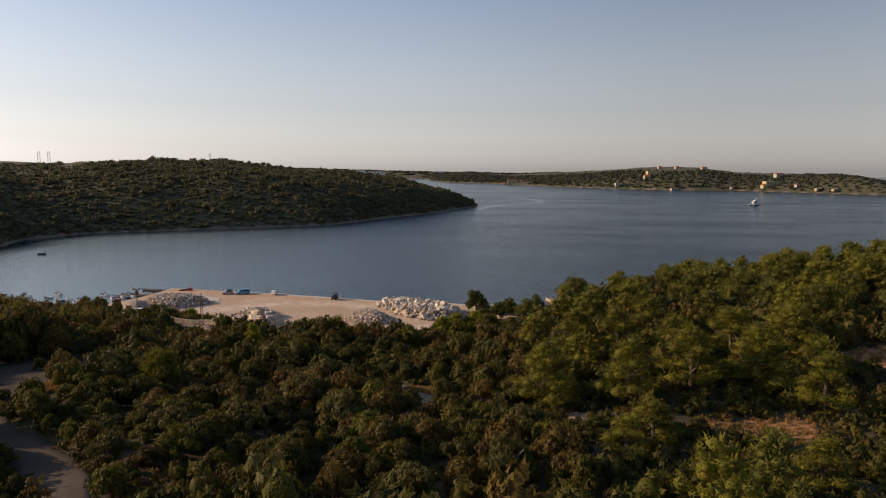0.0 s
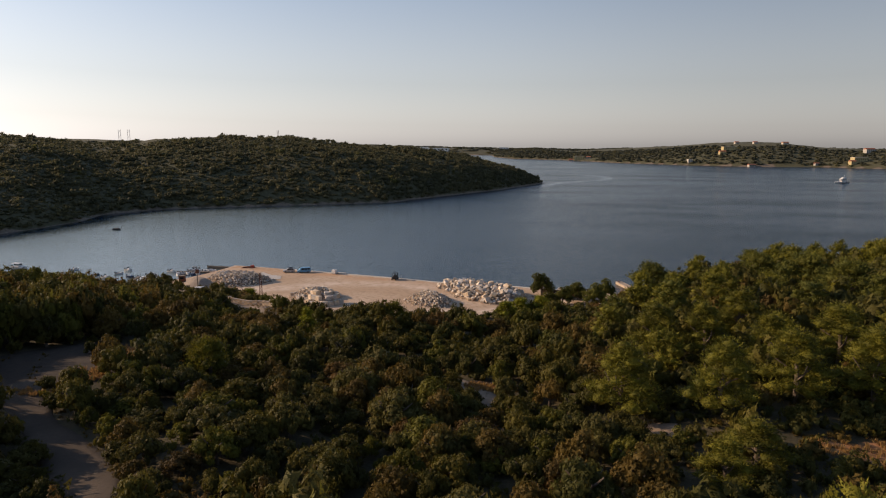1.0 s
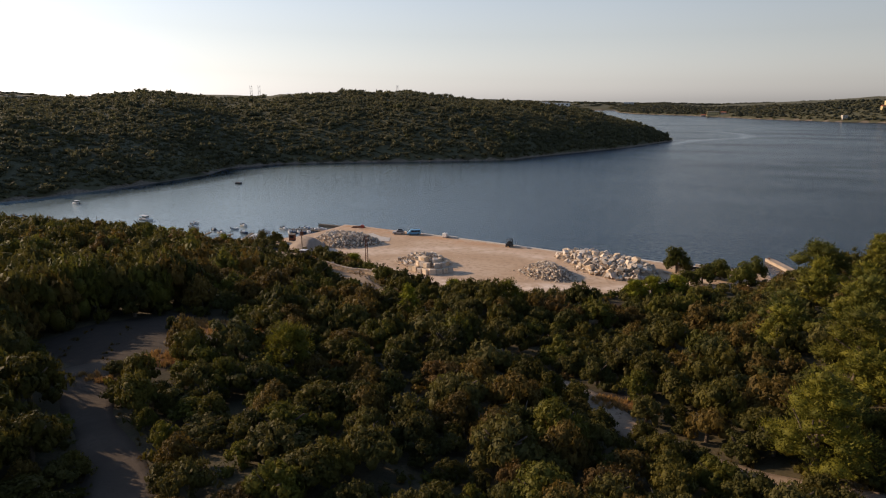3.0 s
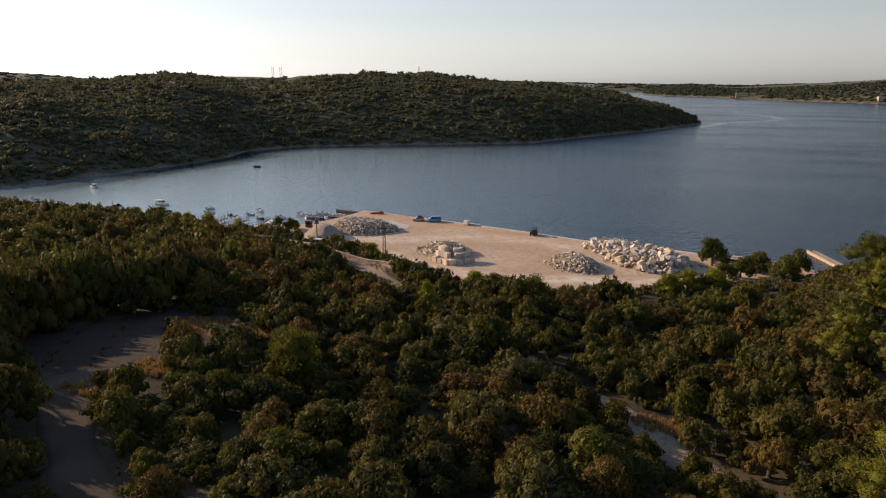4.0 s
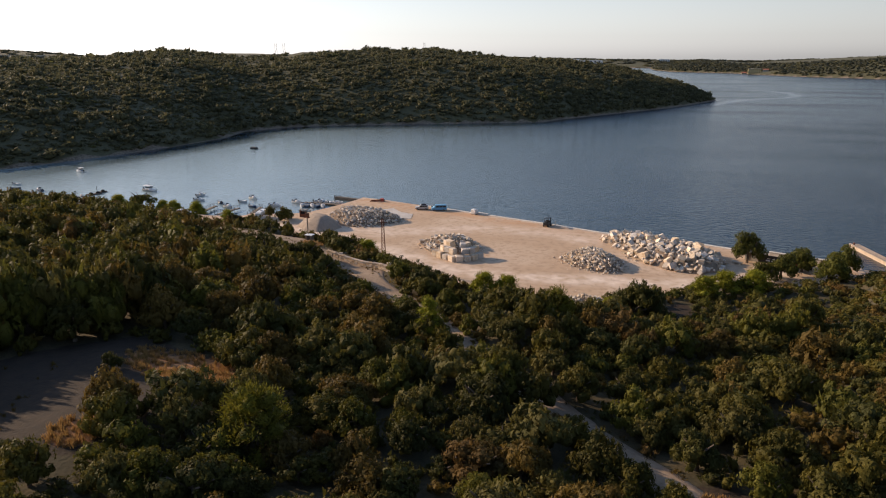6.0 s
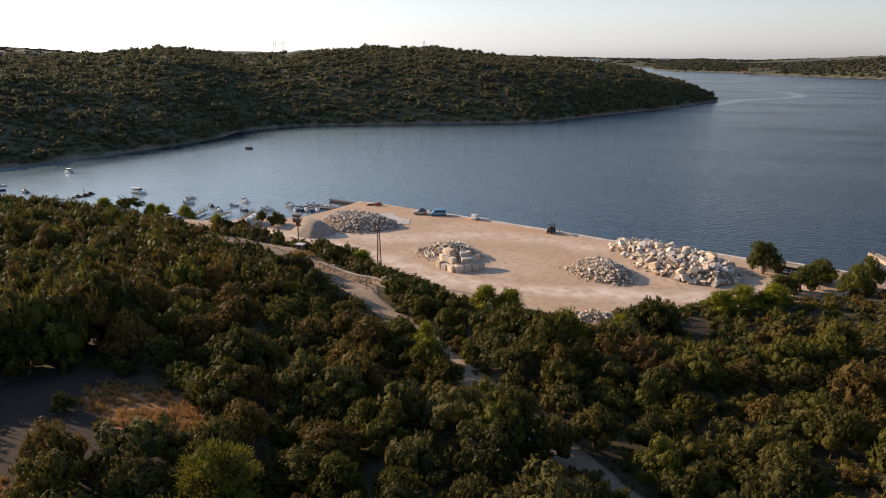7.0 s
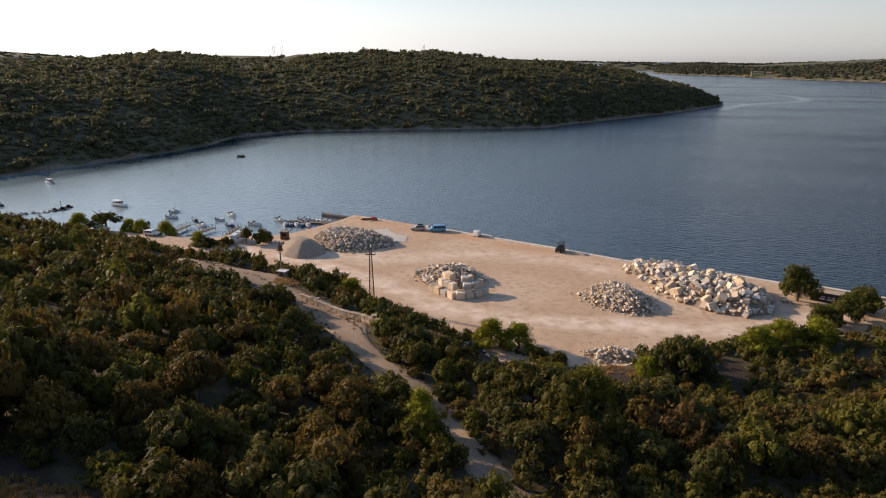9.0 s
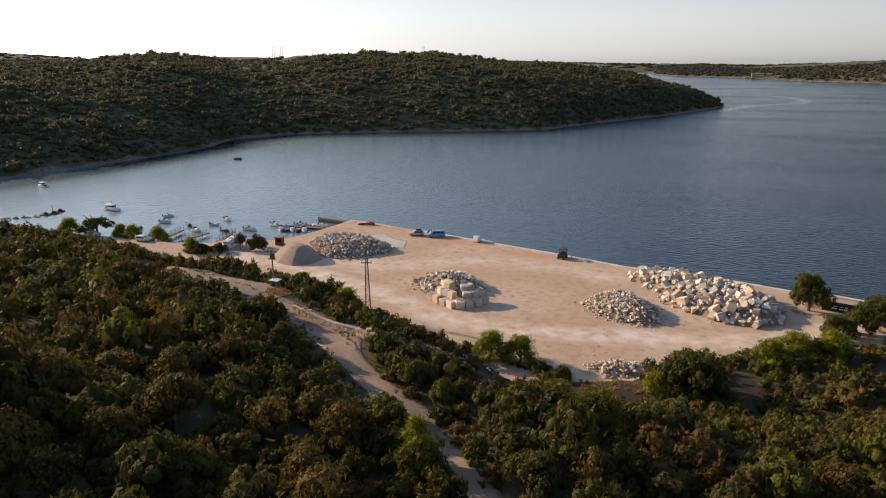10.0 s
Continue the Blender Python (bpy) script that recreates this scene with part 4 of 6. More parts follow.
scatter("hillside_scrub", fine_bushes, front_places, LEAVES, "evergreen scrub of rounded bushes in mixed greens", 6)
scatter("outer_scrub", plain_bushes, outer_places, LEAVES, "evergreen scrub farther along the coast", 7)
scatter("scrub", bushes, bush_places, LEAVES, "dense evergreen scrub of rounded dark green bushes", 1)
scatter("pine_wood", pines, pine_places, [PINE, DARKPINE], "sunlit yellow-green pine wood on the slope", 2)


def stem(bm, a, b, ra, rb, sides=7):
    """A tapered limb from a to b."""
    a, b = Vector(a), Vector(b)
    q = (b - a).to_track_quat("Z", "Y")
    rings = []
    for p, r in ((a, ra), ((a + b) / 2 + Vector((0.06, -0.04, 0)), (ra + rb) / 2), (b, rb)):
        rings.append([bm.verts.new(p + q @ Vector((r * math.cos(i / sides * 6.283), r * math.sin(i / sides * 6.283), 0))) for i in range(sides)])
    for lo, hi in zip(rings, rings[1:]):
        for i in range(sides):
            bm.faces.new((lo[i], lo[(i + 1) % sides], hi[(i + 1) % sides], hi[i]))
    bm.faces.new(rings[-1])


def tree_model(name, template, mat, label, category, trunk_top=0.55, limbs=5, seed=0, group="", lift=0.0):
    """A tree of radius 1: trunk with limbs, and a crown of leaves."""
    rg = random.Random(seed)
    root = thing(name, Matrix(), label, category, group)
    bm = bmesh.new()
    stem(bm, (0, 0, -0.15), (0, 0, trunk_top + lift), 0.075, 0.05)
    for i in range(limbs):
        a = i * 6.283 / limbs + rg.random()
        stem(bm, (0, 0, (trunk_top + lift) * rg.uniform(0.45, 0.9)), (0.5 * math.cos(a), 0.5 * math.sin(a), trunk_top + lift + rg.uniform(0.05, 0.3)), 0.04, 0.015, 5)
    part("trunk", bm, BARK, root)
    v, f = template
    ob = new("crown", mesh_from("crown", v + (0, 0, lift), f, [mat]))
    ob.parent = root
    return root


def set_copies(model, places, rg):
    """Copies of a tree model at x, y, radius, height; the model itself takes the first place."""
    for i, (a, b, r, h) in enumerate(places):
        m = pose(a, b, spot(a, b) - 0.1, 0, 0, rg.uniform(0, 360))
        ob = model if i == 0 else copy_thing(model, m)
        ob.matrix_world = m @ Matrix.Diagonal((r, r, h, 1))


rg = random.Random(4)
SPECIES = (("evergreen_bush", OAK, "rounded dark green evergreen oak bush on the hillside", "evergreen scrub"),
           ("evergreen_bush", OLIVE, "grey-green rounded evergreen bush on the hillside", "evergreen scrub"),
           ("evergreen_bush", YELLOW, "yellow-green leafy bush lit by low sun", "evergreen scrub"),
           ("evergreen_bush", RUST, "rust-brown half dry bush on the hillside", "evergreen scrub"),
           ("evergreen_bush", DEEP, "deep green dense evergreen bush on the hillside", "evergreen scrub"),
           ("evergreen_bush", BROWN, "brownish olive bush on the hillside", "evergreen scrub"))
for k, (nm, mat, lab, grp) in enumerate(SPECIES):
    chosen = [(a, b, r, h) for a, b, c, r, h, kk in near_list if kk == k]
    for s in range(2):
        group_places = chosen[s::2]
        if group_places:
            set_copies(tree_model(nm, crown_template(100 + 10 * k + s, 17, 2000, 0.055, sprigs=0.15), mat, lab, "bush", seed=s, group=grp), group_places, rg)

# single trees round the yard and along the beach
umbrella = crown_template(201, 14, 2200, 0.055, flat=0.55, spread=0.75, tall=0.55)
round_t = crown_template(202, 18, 3000, 0.05)
pine_t = pine_template(203, 7, 4200, 0.038, tall=1.6)
young_t = pine_template(204, 8, 5200, 0.036, tall=2.6)
set_copies(tree_model("pine_tree", crown_template(205, 16, 2800, 0.05, tall=0.95), DARKPINE, "dark green pine tree standing alone on the quay", "tree", 0.5, 5, 3, lift=0.12),
           [(5.3, 204.6, 4.6, 7.4), (16.5, 201.5, 4.2, 5.6), (25, 203, 4.0, 6.2), (12, 195.5, 4.2, 5.2), (21, 194, 4.4, 6.0), (8, 191, 3.6, 4.4)], rg)
set_copies(tree_model("oak_tree", round_t, OAK, "large dark evergreen oak at the edge of the yard", "tree", 0.6, 5, 5), [(-38, 159.6, 2.5, 2.5), (-34.6, 158.2, 2.4, 2.6), (-76, 143, 2.8, 3.6), (-74.5, 139.5, 3.2, 4.2), (-80.5, 146, 2.6, 2.6), (-78, 139, 3.0, 3.8), (-80, 163, 4.2, 4.2), (-86.5, 166.5, 4.0, 4.6), (-74, 163.5, 3.0, 3.6), (-67, 160, 2.6, 2.8), (-124.5, 202.5, 3.4, 4.6), (-137, 194.5, 4.2, 3.0), (-132.5, 196.5, 3.0, 3.0)], rg)
set_copies(tree_model("oak_tree", crown_template(207, 20, 3200, 0.05), DEEP, "broad dark evergreen oak beside the path to the yard", "tree", 0.35, 5, 12, lift=-0.24), [(-16, 158.3, 5.6, 8.8)], rg)
set_copies(tree_model("pine_tree", pine_t, LIME, "young yellow-green pine at the edge of the yard", "tree", 0.9, 4, 6),
           [(-46.8, 161.3, 3.5, 3.6), (-42.2, 162.4, 3.3, 3.3), (-72.5, 159, 3.2, 2.8), (-20.8, 156.3, 2.3, 2.2), (-140, 195, 2.6, 2.6), (-159, 202.5, 3.4, 3.5), (-185.5, 196, 3.6, 3.4),
            (-172.5, 202, 2.8, 3.2), (-167.5, 201.5, 3.0, 3.0), (-4.5, 172, 3.4, 2.9), (-0.5, 176, 3.8, 3.2), (5, 178, 3.4, 3.2)], rg)
set_copies(tree_model("pine_tree", pine_t, PINE, "broad yellow-green pine among the hillside scrub", "tree", 0.9, 4, 14), [(-40.6, 80, 3.8, 4.2), (-33, 147, 3.2, 2.2), (-25.5, 127.5, 3.4, 3.2)], rg)
set_copies(tree_model("pine_tree", young_t, PINE, "tall yellow-green pine on the sunlit slope", "tree", 1.4, 4, 7), SLOPE_PINES, rg)
set_copies(tree_model("pine_tree", pine_t, DARKPINE, "broad-crowned pine high on the slope above the bay", "tree", 0.9, 5, 11), HIGH_PINES, rg)
set_copies(tree_model("pine_tree", young_t, LIME, "slender bright lime-green young pine beside the track", "tree", 1.4, 4, 10), [(-39.4, 114.6, 2.2, 2.5)], rg)
set_copies(tree_model("umbrella_pine", umbrella, DARKPINE, "wide flat-topped pine leaning over the beach", "tree", 0.6, 6, 8, lift=0.35), [(-180, 200, 5.2, 6.2)], rg)
set_copies(tree_model("olive_tree", crown_template(206, 9, 1200, 0.06), OLIVE, "small grey-green tree beside a parked camper", "tree", 0.6, 5, 9, lift=0.4), [(-128.5, 200.5, 2.1, 3.4)], rg)

# the wooded headland across the bay
fx_, fy_, rng = grove(-900, 30, 215, 1050, 4.4, 9)
pin = inside(PENINSULA, fx_, fy_)
clump = swell(fx_, fy_, 75, 1.0) + 0.7 * swell(fx_, fy_, 31, 2.2) + rng.normal(size=fx_.size) * 0.45      # tall groups stand in low scrub
clump = np.maximum(clump, np.where((fx_ > -150) & (pin < 45), 0.9, -9))
keep = np.where(pin < 240, 0.95, 0.4)
fb = np.degrees(np.arctan2(fx_ + 19, fy_ - 69))
ok = (pin > 3) & (pin < np.where((np.abs(fb + 40) < 5) | (fb < -50), 620, 300)) & (fx_ > -70 - 1.8 * (fy_ - 69)) & (inside(NEAR, fx_, fy_) < -20) & (rng.random(fx_.size) < keep) & (fx_ > -760)
fx_, fy_, clump = fx_[ok], fy_[ok], clump[ok]
fz = ground_at(fx_, fy_)
tone = swell(fx_, fy_, 110, 0.3) + rng.normal(size=fx_.size) * 0.6
tree_t = [crown_template(40 + s, 8, 46, 0.22, flat=0.75, cores=False, sprigs=0.15, core=0.84) for s in range(8)]
scrub_t = [crown_template(70 + s, 6, 24, 0.28, flat=0.75, cores=False, sprigs=0.15, core=0.84) for s in range(8)]
size = np.where(clump > 0.35, np.clip(rng.lognormal(1.2, 0.26, fx_.size), 2.2, 5.8), np.clip(rng.lognormal(1.16, 0.25, fx_.size), 2.0, 4.8))
rise = np.where(clump > 0.35, rng.uniform(0.7, 1.1, fx_.size), rng.uniform(0.36, 0.62, fx_.size))
leafage = np.select([tone > 1.5, tone > 0.1], [2, 1], 0)
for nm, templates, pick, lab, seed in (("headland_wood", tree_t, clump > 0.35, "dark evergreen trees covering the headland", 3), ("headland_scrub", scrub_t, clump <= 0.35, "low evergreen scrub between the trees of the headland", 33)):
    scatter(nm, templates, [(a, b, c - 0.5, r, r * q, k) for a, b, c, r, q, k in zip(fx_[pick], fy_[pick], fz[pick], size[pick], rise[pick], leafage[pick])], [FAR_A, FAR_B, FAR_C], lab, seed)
# far shores: coarser crowns
ex, ey, rng = grove(-300, 1300, 1300, 3700, 15.0, 11)
ok = (inside(EAST, ex, ey) > 9) & (inside(EAST, ex, ey) < 230) & (np.hypot((ex - 131) / 55, (ey - 2100) / 65) > 1)
ex, ey = ex[ok], ey[ok]
far_u = [crown_template(60 + s, 4, 12, 0.4, cores=False, sprigs=0, core=0.9) for s in range(4)]
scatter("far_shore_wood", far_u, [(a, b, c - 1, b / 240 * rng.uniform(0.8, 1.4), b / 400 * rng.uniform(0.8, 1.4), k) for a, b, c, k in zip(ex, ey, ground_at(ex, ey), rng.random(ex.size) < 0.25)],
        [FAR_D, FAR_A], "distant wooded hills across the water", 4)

nx2, ny2, rng = grove(-2600, 700, 3100, 4300, 80.0, 13)
ok = inside(NORTH, nx2, ny2) > 25
nx2, ny2 = nx2[ok], ny2[ok]
px2, py2, rng = grove(-1600, -700, 200, 1600, 27.0, 14)
ok = (inside(PENINSULA, px2, py2) > 20) & (np.hypot(px2, py2) < 2600)
px2, py2 = px2[ok], py2[ok]
hx, hy, rng = grove(-4300, -2500, 1700, 2900, 70.0, 16)
ix, iy, rng = grove(-900, 0, 1080, 2300, 32.0, 17)
ok = inside(PENINSULA, ix, iy) > 8
hx, hy = np.concatenate([hx, ix[ok]]), np.concatenate([hy, iy[ok]])
shrink = [0.25] * px2.size + [0.8] * (hx.size - int(ok.sum())) + [0.4] * int(ok.sum())
px2, py2 = np.concatenate([px2, hx]), np.concatenate([py2, hy])
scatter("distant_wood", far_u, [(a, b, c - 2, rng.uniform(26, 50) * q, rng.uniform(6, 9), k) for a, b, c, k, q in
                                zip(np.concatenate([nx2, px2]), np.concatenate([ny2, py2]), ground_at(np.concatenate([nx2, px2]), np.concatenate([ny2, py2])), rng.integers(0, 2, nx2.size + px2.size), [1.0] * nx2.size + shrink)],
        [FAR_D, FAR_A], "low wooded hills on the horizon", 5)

# dry grass on the bare patches
rng = np.random.default_rng(19)
blades = []
for _ in range(3):
    n = 22
    a, r = rng.uniform(0, 6.283, n), rng.uniform(0, 0.8, n)
    root = np.stack([r * np.cos(a), r * np.sin(a), np.zeros(n)], 1)
    tip = root * 1.35 + np.stack([rng.normal(size=n) * 0.25, rng.normal(size=n) * 0.25, rng.uniform(0.5, 1.0, n)], 1)
    wide = np.stack([-np.sin(a), np.cos(a), np.zeros(n)], 1) * 0.12
    blades.append((np.stack([tip, root + wide, root - wide], 1).reshape(-1, 3), np.arange(n * 3).reshape(-1, 3)))
tufts = []
# the tufts at (-58, 68.3) stand on the sunlit stripe painted there
for cx, cy, w, d, n in ((-57, 89.8, 7.5, 4, 260), (-52.5, 87.3, 5, 3, 160), (-64, 91, 2, 2, 40), (-54.3, 74.5, 2.5, 2, 90), (-58, 68.3, 2.2, 1.0, 40), (-3.4, 89.5, 3.0, 2.0, 110), (40, 68, 7, 4.5, 160), (68, 91, 7, 5, 140), (-84, 155.5, 2.5, 2, 60), (-40, 142, 13, 7, 160), (-27, 158, 6, 3, 70)):
    a, r = rng.uniform(0, 6.283, n), np.sqrt(rng.random(n))
    gx_, gy_ = cx + w * r * np.cos(a), cy + d * r * np.sin(a)
    tufts += [(p, q, h - 0.02, rng.uniform(0.25, 0.55), rng.uniform(0.3, 0.75), 0) for p, q, h in zip(gx_, gy_, ground_at(gx_, gy_))]
for line, half in ((ROAD_A, 2.0), (ROAD_B, 2.8), (P("-79,148.5 -70,142.6 -62,138.5 -56,133.5"), 3.2)):      # ragged edges of the tracks
    for (ax, ay), (bx, by) in zip(line, line[1:]):
        ln = math.hypot(bx - ax, by - ay)
        for _ in range(int(ln * 2.2)):
            u, o = rng.random(), rng.choice([-1, 1]) * (half + rng.normal() * 0.35)
            p, q = ax + (bx - ax) * u - (by - ay) / ln * o, ay + (by - ay) * u + (bx - ax) / ln * o
            tufts.append((p, q, spot(p, q) - 0.02, rng.uniform(0.2, 0.5), rng.uniform(0.2, 0.5), 1))
scatter("dry_grass", blades, tufts, [STRAW, BROWN], "dry orange grass tufts on bare soil", 20)


# ---- things: small builders ----
def box(bm, cx, cy, cz, sx, sy, sz, bevel=0.0, taper=1.0):
    """A box standing on cz, its top drawn in by taper, with worn edges."""
    made = bmesh.ops.create_cube(bm, size=1)["verts"]
    for v in made:
        k = taper if v.co.z > 0 else 1
        v.co = Vector((cx + v.co.x * sx * k, cy + v.co.y * sy * k, cz + (v.co.z + 0.5) * sz))
    if bevel:
        edges = list({e for v in made for e in v.link_edges})
        bmesh.ops.bevel(bm, geom=edges, offset=bevel, segments=1, affect="EDGES")


def rod(bm, a, b, r, sides=6):
    a, b = Vector(a), Vector(b)
    q = (b - a).to_track_quat("Z", "Y")
    rings = [[bm.verts.new(p + q @ Vector((r * math.cos(i / sides * 6.283), r * math.sin(i / sides * 6.283), 0))) for i in range(sides)] for p in (a, b)]
    for i in range(sides):
        bm.faces.new((rings[0][i], rings[0][(i + 1) % sides], rings[1][(i + 1) % sides], rings[1][i]))
    bm.faces.new(rings[1])
    bm.faces.new(rings[0][::-1])


def one(name, mat, parent, fn, *args, label="", **kw):
    """A part made by a single call of a builder."""
    bm = bmesh.new()
    fn(bm, *args, **kw)
    return part(name, bm, mat, parent, label)


def loft(bm, sections, closed=True):
    """Skin through rings of points."""
    rings = [[bm.verts.new(p) for p in s] for s in sections]
    n = len(rings[0])
    for lo, hi in zip(rings, rings[1:]):
        for i in range(n if closed else n - 1):
            bm.faces.new((lo[i], lo[(i + 1) % n], hi[(i + 1) % n], hi[i]))
    bm.faces.new(rings[0][::-1])
    bm.faces.new(rings[-1])
    bmesh.ops.recalc_face_normals(bm, faces=bm.faces)


def plain(name, c, rough=0.5, metal=0.0, worn=None):
    return material(name, c, rough, worn or tuple(v * 0.75 for v in c), 1.5, tuple(min(1, v * 1.15) for v in c), metal=metal, bump=0.05, bump_scale=20)


WHITE = plain("white_gelcoat", (0.75, 0.73, 0.70), 0.35)
GLASS = plain("dark_window_glass", (0.015, 0.018, 0.022), 0.08)
BLACK = plain("black_rubber", (0.02, 0.02, 0.02), 0.8)
BLUE = plain("light_blue_paint", (0.13, 0.33, 0.52), 0.35)
DARKPAINT = plain("black_paint", (0.025, 0.026, 0.028), 0.35)
STEEL = plain("galvanised_steel", (0.36, 0.35, 0.33), 0.5, 0.7)
# Steel of the skyline towers: the haze before them is mixed into its colour.
HAZED_STEEL = plain("hazed_steel", (0.62, 0.60, 0.57), 0.7)
RUSTY = plain("rusty_steel", (0.22, 0.085, 0.045), 0.8, 0.2, (0.12, 0.055, 0.035))
WOOD = plain("weathered_wood", (0.22, 0.18, 0.14), 0.85)
WALLSTONE = material("tan_wall_stone", (0.36, 0.28, 0.21), 0.9, (0.26, 0.20, 0.15), 0.9, (0.46, 0.38, 0.30), bump=0.4, bump_scale=4, rnd=0.3)
DARKWOOD = plain("dark_wet_wood", (0.07, 0.055, 0.045), 0.8)
SILVER = plain("silver_paint", (0.45, 0.45, 0.45), 0.35, 0.4)
NAVY = plain("navy_paint", (0.03, 0.06, 0.12), 0.4)
CANVAS = plain("blue_grey_canvas", (0.20, 0.26, 0.33), 0.8)
OCHRE = plain("ochre_plaster", (0.46, 0.37, 0.19), 0.85)
PLASTER = plain("pale_plaster", (0.44, 0.40, 0.34), 0.85)
ROOFTILE = plain("red_roof_tiles", (0.36, 0.13, 0.07), 0.85)
LAMPGLASS = plain("lamp_glass", (0.55, 0.53, 0.48), 0.2)
GRAVEL = material("crushed_gravel", (0.34, 0.27, 0.21), 0.95, (0.27, 0.215, 0.17), 0.8, (0.40, 0.33, 0.27), bump=0.6, bump_scale=6)
GREYSTONE = material("grey_limestone", (0.50, 0.46, 0.42), 0.9, (0.38, 0.34, 0.31), 0.7, (0.62, 0.57, 0.51), bump=0.35, bump_scale=4, rnd=0.3)
PUDDLE = material("pale_dried_mud", (0.55, 0.50, 0.44), 0.6, (0.48, 0.43, 0.37), 0.4, (0.60, 0.54, 0.48))
DARKROCK = material("dark_wet_rock", (0.10, 0.085, 0.07), 0.85, (0.06, 0.05, 0.042), 0.6, (0.15, 0.13, 0.11), bump=0.6, bump_scale=3)
RED = plain("faded_red_paint", (0.45, 0.09, 0.06), 0.6)


# ---- stone piles ----
def stone_mesh(name, seed, kind, mat):
    """One stone: a quarried block or a broken lump, about 1 across."""
    rg_ = random.Random(seed)
    bm = bmesh.new()
    if kind == "block":
        s = (rg_.uniform(0.75, 1.1), rg_.uniform(0.6, 0.8), rg_.uniform(0.6, 0.8))
        pts = []
        for cx in (-1, 1):
            for cy in (-1, 1):
                for cz in (-1, 1):
                    for ax in range(3):
                        p = [cx * s[0] / 2, cy * s[1] / 2, cz * s[2] / 2]
                        p[ax] *= 1 - rg_.uniform(0.08, 0.22)
                        pts.append([p[0] * rg_.uniform(0.95, 1.03), p[1] * rg_.uniform(0.95, 1.03), p[2] * rg_.uniform(0.95, 1.03)])
    else:
        pts = []
        for _ in range(13):
            d = Vector((rg_.gauss(0, 1), rg_.gauss(0, 1), rg_.gauss(0, 1))).normalized()
            pts.append((d.x * rg_.uniform(0.4, 0.6), d.y * rg_.uniform(0.32, 0.5), d.z * rg_.uniform(0.28, 0.45)))
    for p in pts:
        bm.verts.new(p)
    hull = bmesh.ops.convex_hull(bm, input=bm.verts[:])
    bmesh.ops.delete(bm, geom=list({g for g in hull["geom_interior"] + hull["geom_unused"] if isinstance(g, bmesh.types.BMVert)}), context="VERTS")
    me = bpy.data.meshes.new(name)
    bm.to_mesh(me)
    bm.free()
    me.materials.append(mat)
    return me


BLOCKS = [stone_mesh("stone_block", s, "block", STONE) for s in range(6)]
LUMPS = [stone_mesh("stone", 20 + s, "lump", STONE) for s in range(7)]
GREYS = [stone_mesh("grey_stone", 40 + s, "lump", GREYSTONE) for s in range(6)]


def heap_height(outline, top, run, x, y):
    d = inside(outline, np.atleast_1d(float(x)), np.atleast_1d(float(y)))[0]
    return top * (1 - (1 - min(1.0, max(d, 0) / run)) ** 1.5)


def mound(parent, name, outline, top, run, base, mat, step=0.7, rough=0.25, seed=0):
    """The packed body of a heap, in the parent's place."""
    ox, oy = [p[0] for p in outline], [p[1] for p in outline]
    xs, ys = np.arange(min(ox) - step, max(ox) + step, step), np.arange(min(oy) - step, max(oy) + step, step)
    X, Y = np.meshgrid(xs, ys)
    d = inside(outline, X, Y)
    rn = np.random.default_rng(seed)
    Z = np.where(d > 0, top * (1 - (1 - np.clip(d / run, 0, 1)) ** 1.5) + rn.uniform(-rough, rough, X.shape) * (d > 0.5), -0.3)
    o = parent.matrix_world.translation
    k = np.arange(X.size).reshape(X.shape)
    q = np.stack([k[:-1, :-1], k[:-1, 1:], k[1:, 1:], k[1:, :-1]], -1).reshape(-1, 4)
    q = q[(d.ravel()[q] > -step).any(1)]
    ob = new(name, mesh_from(name, np.stack([X - o.x, Y - o.y, Z + base - o.z], -1).reshape(-1, 3), q, [mat], smooth=True))
    ob.parent = parent
    return ob


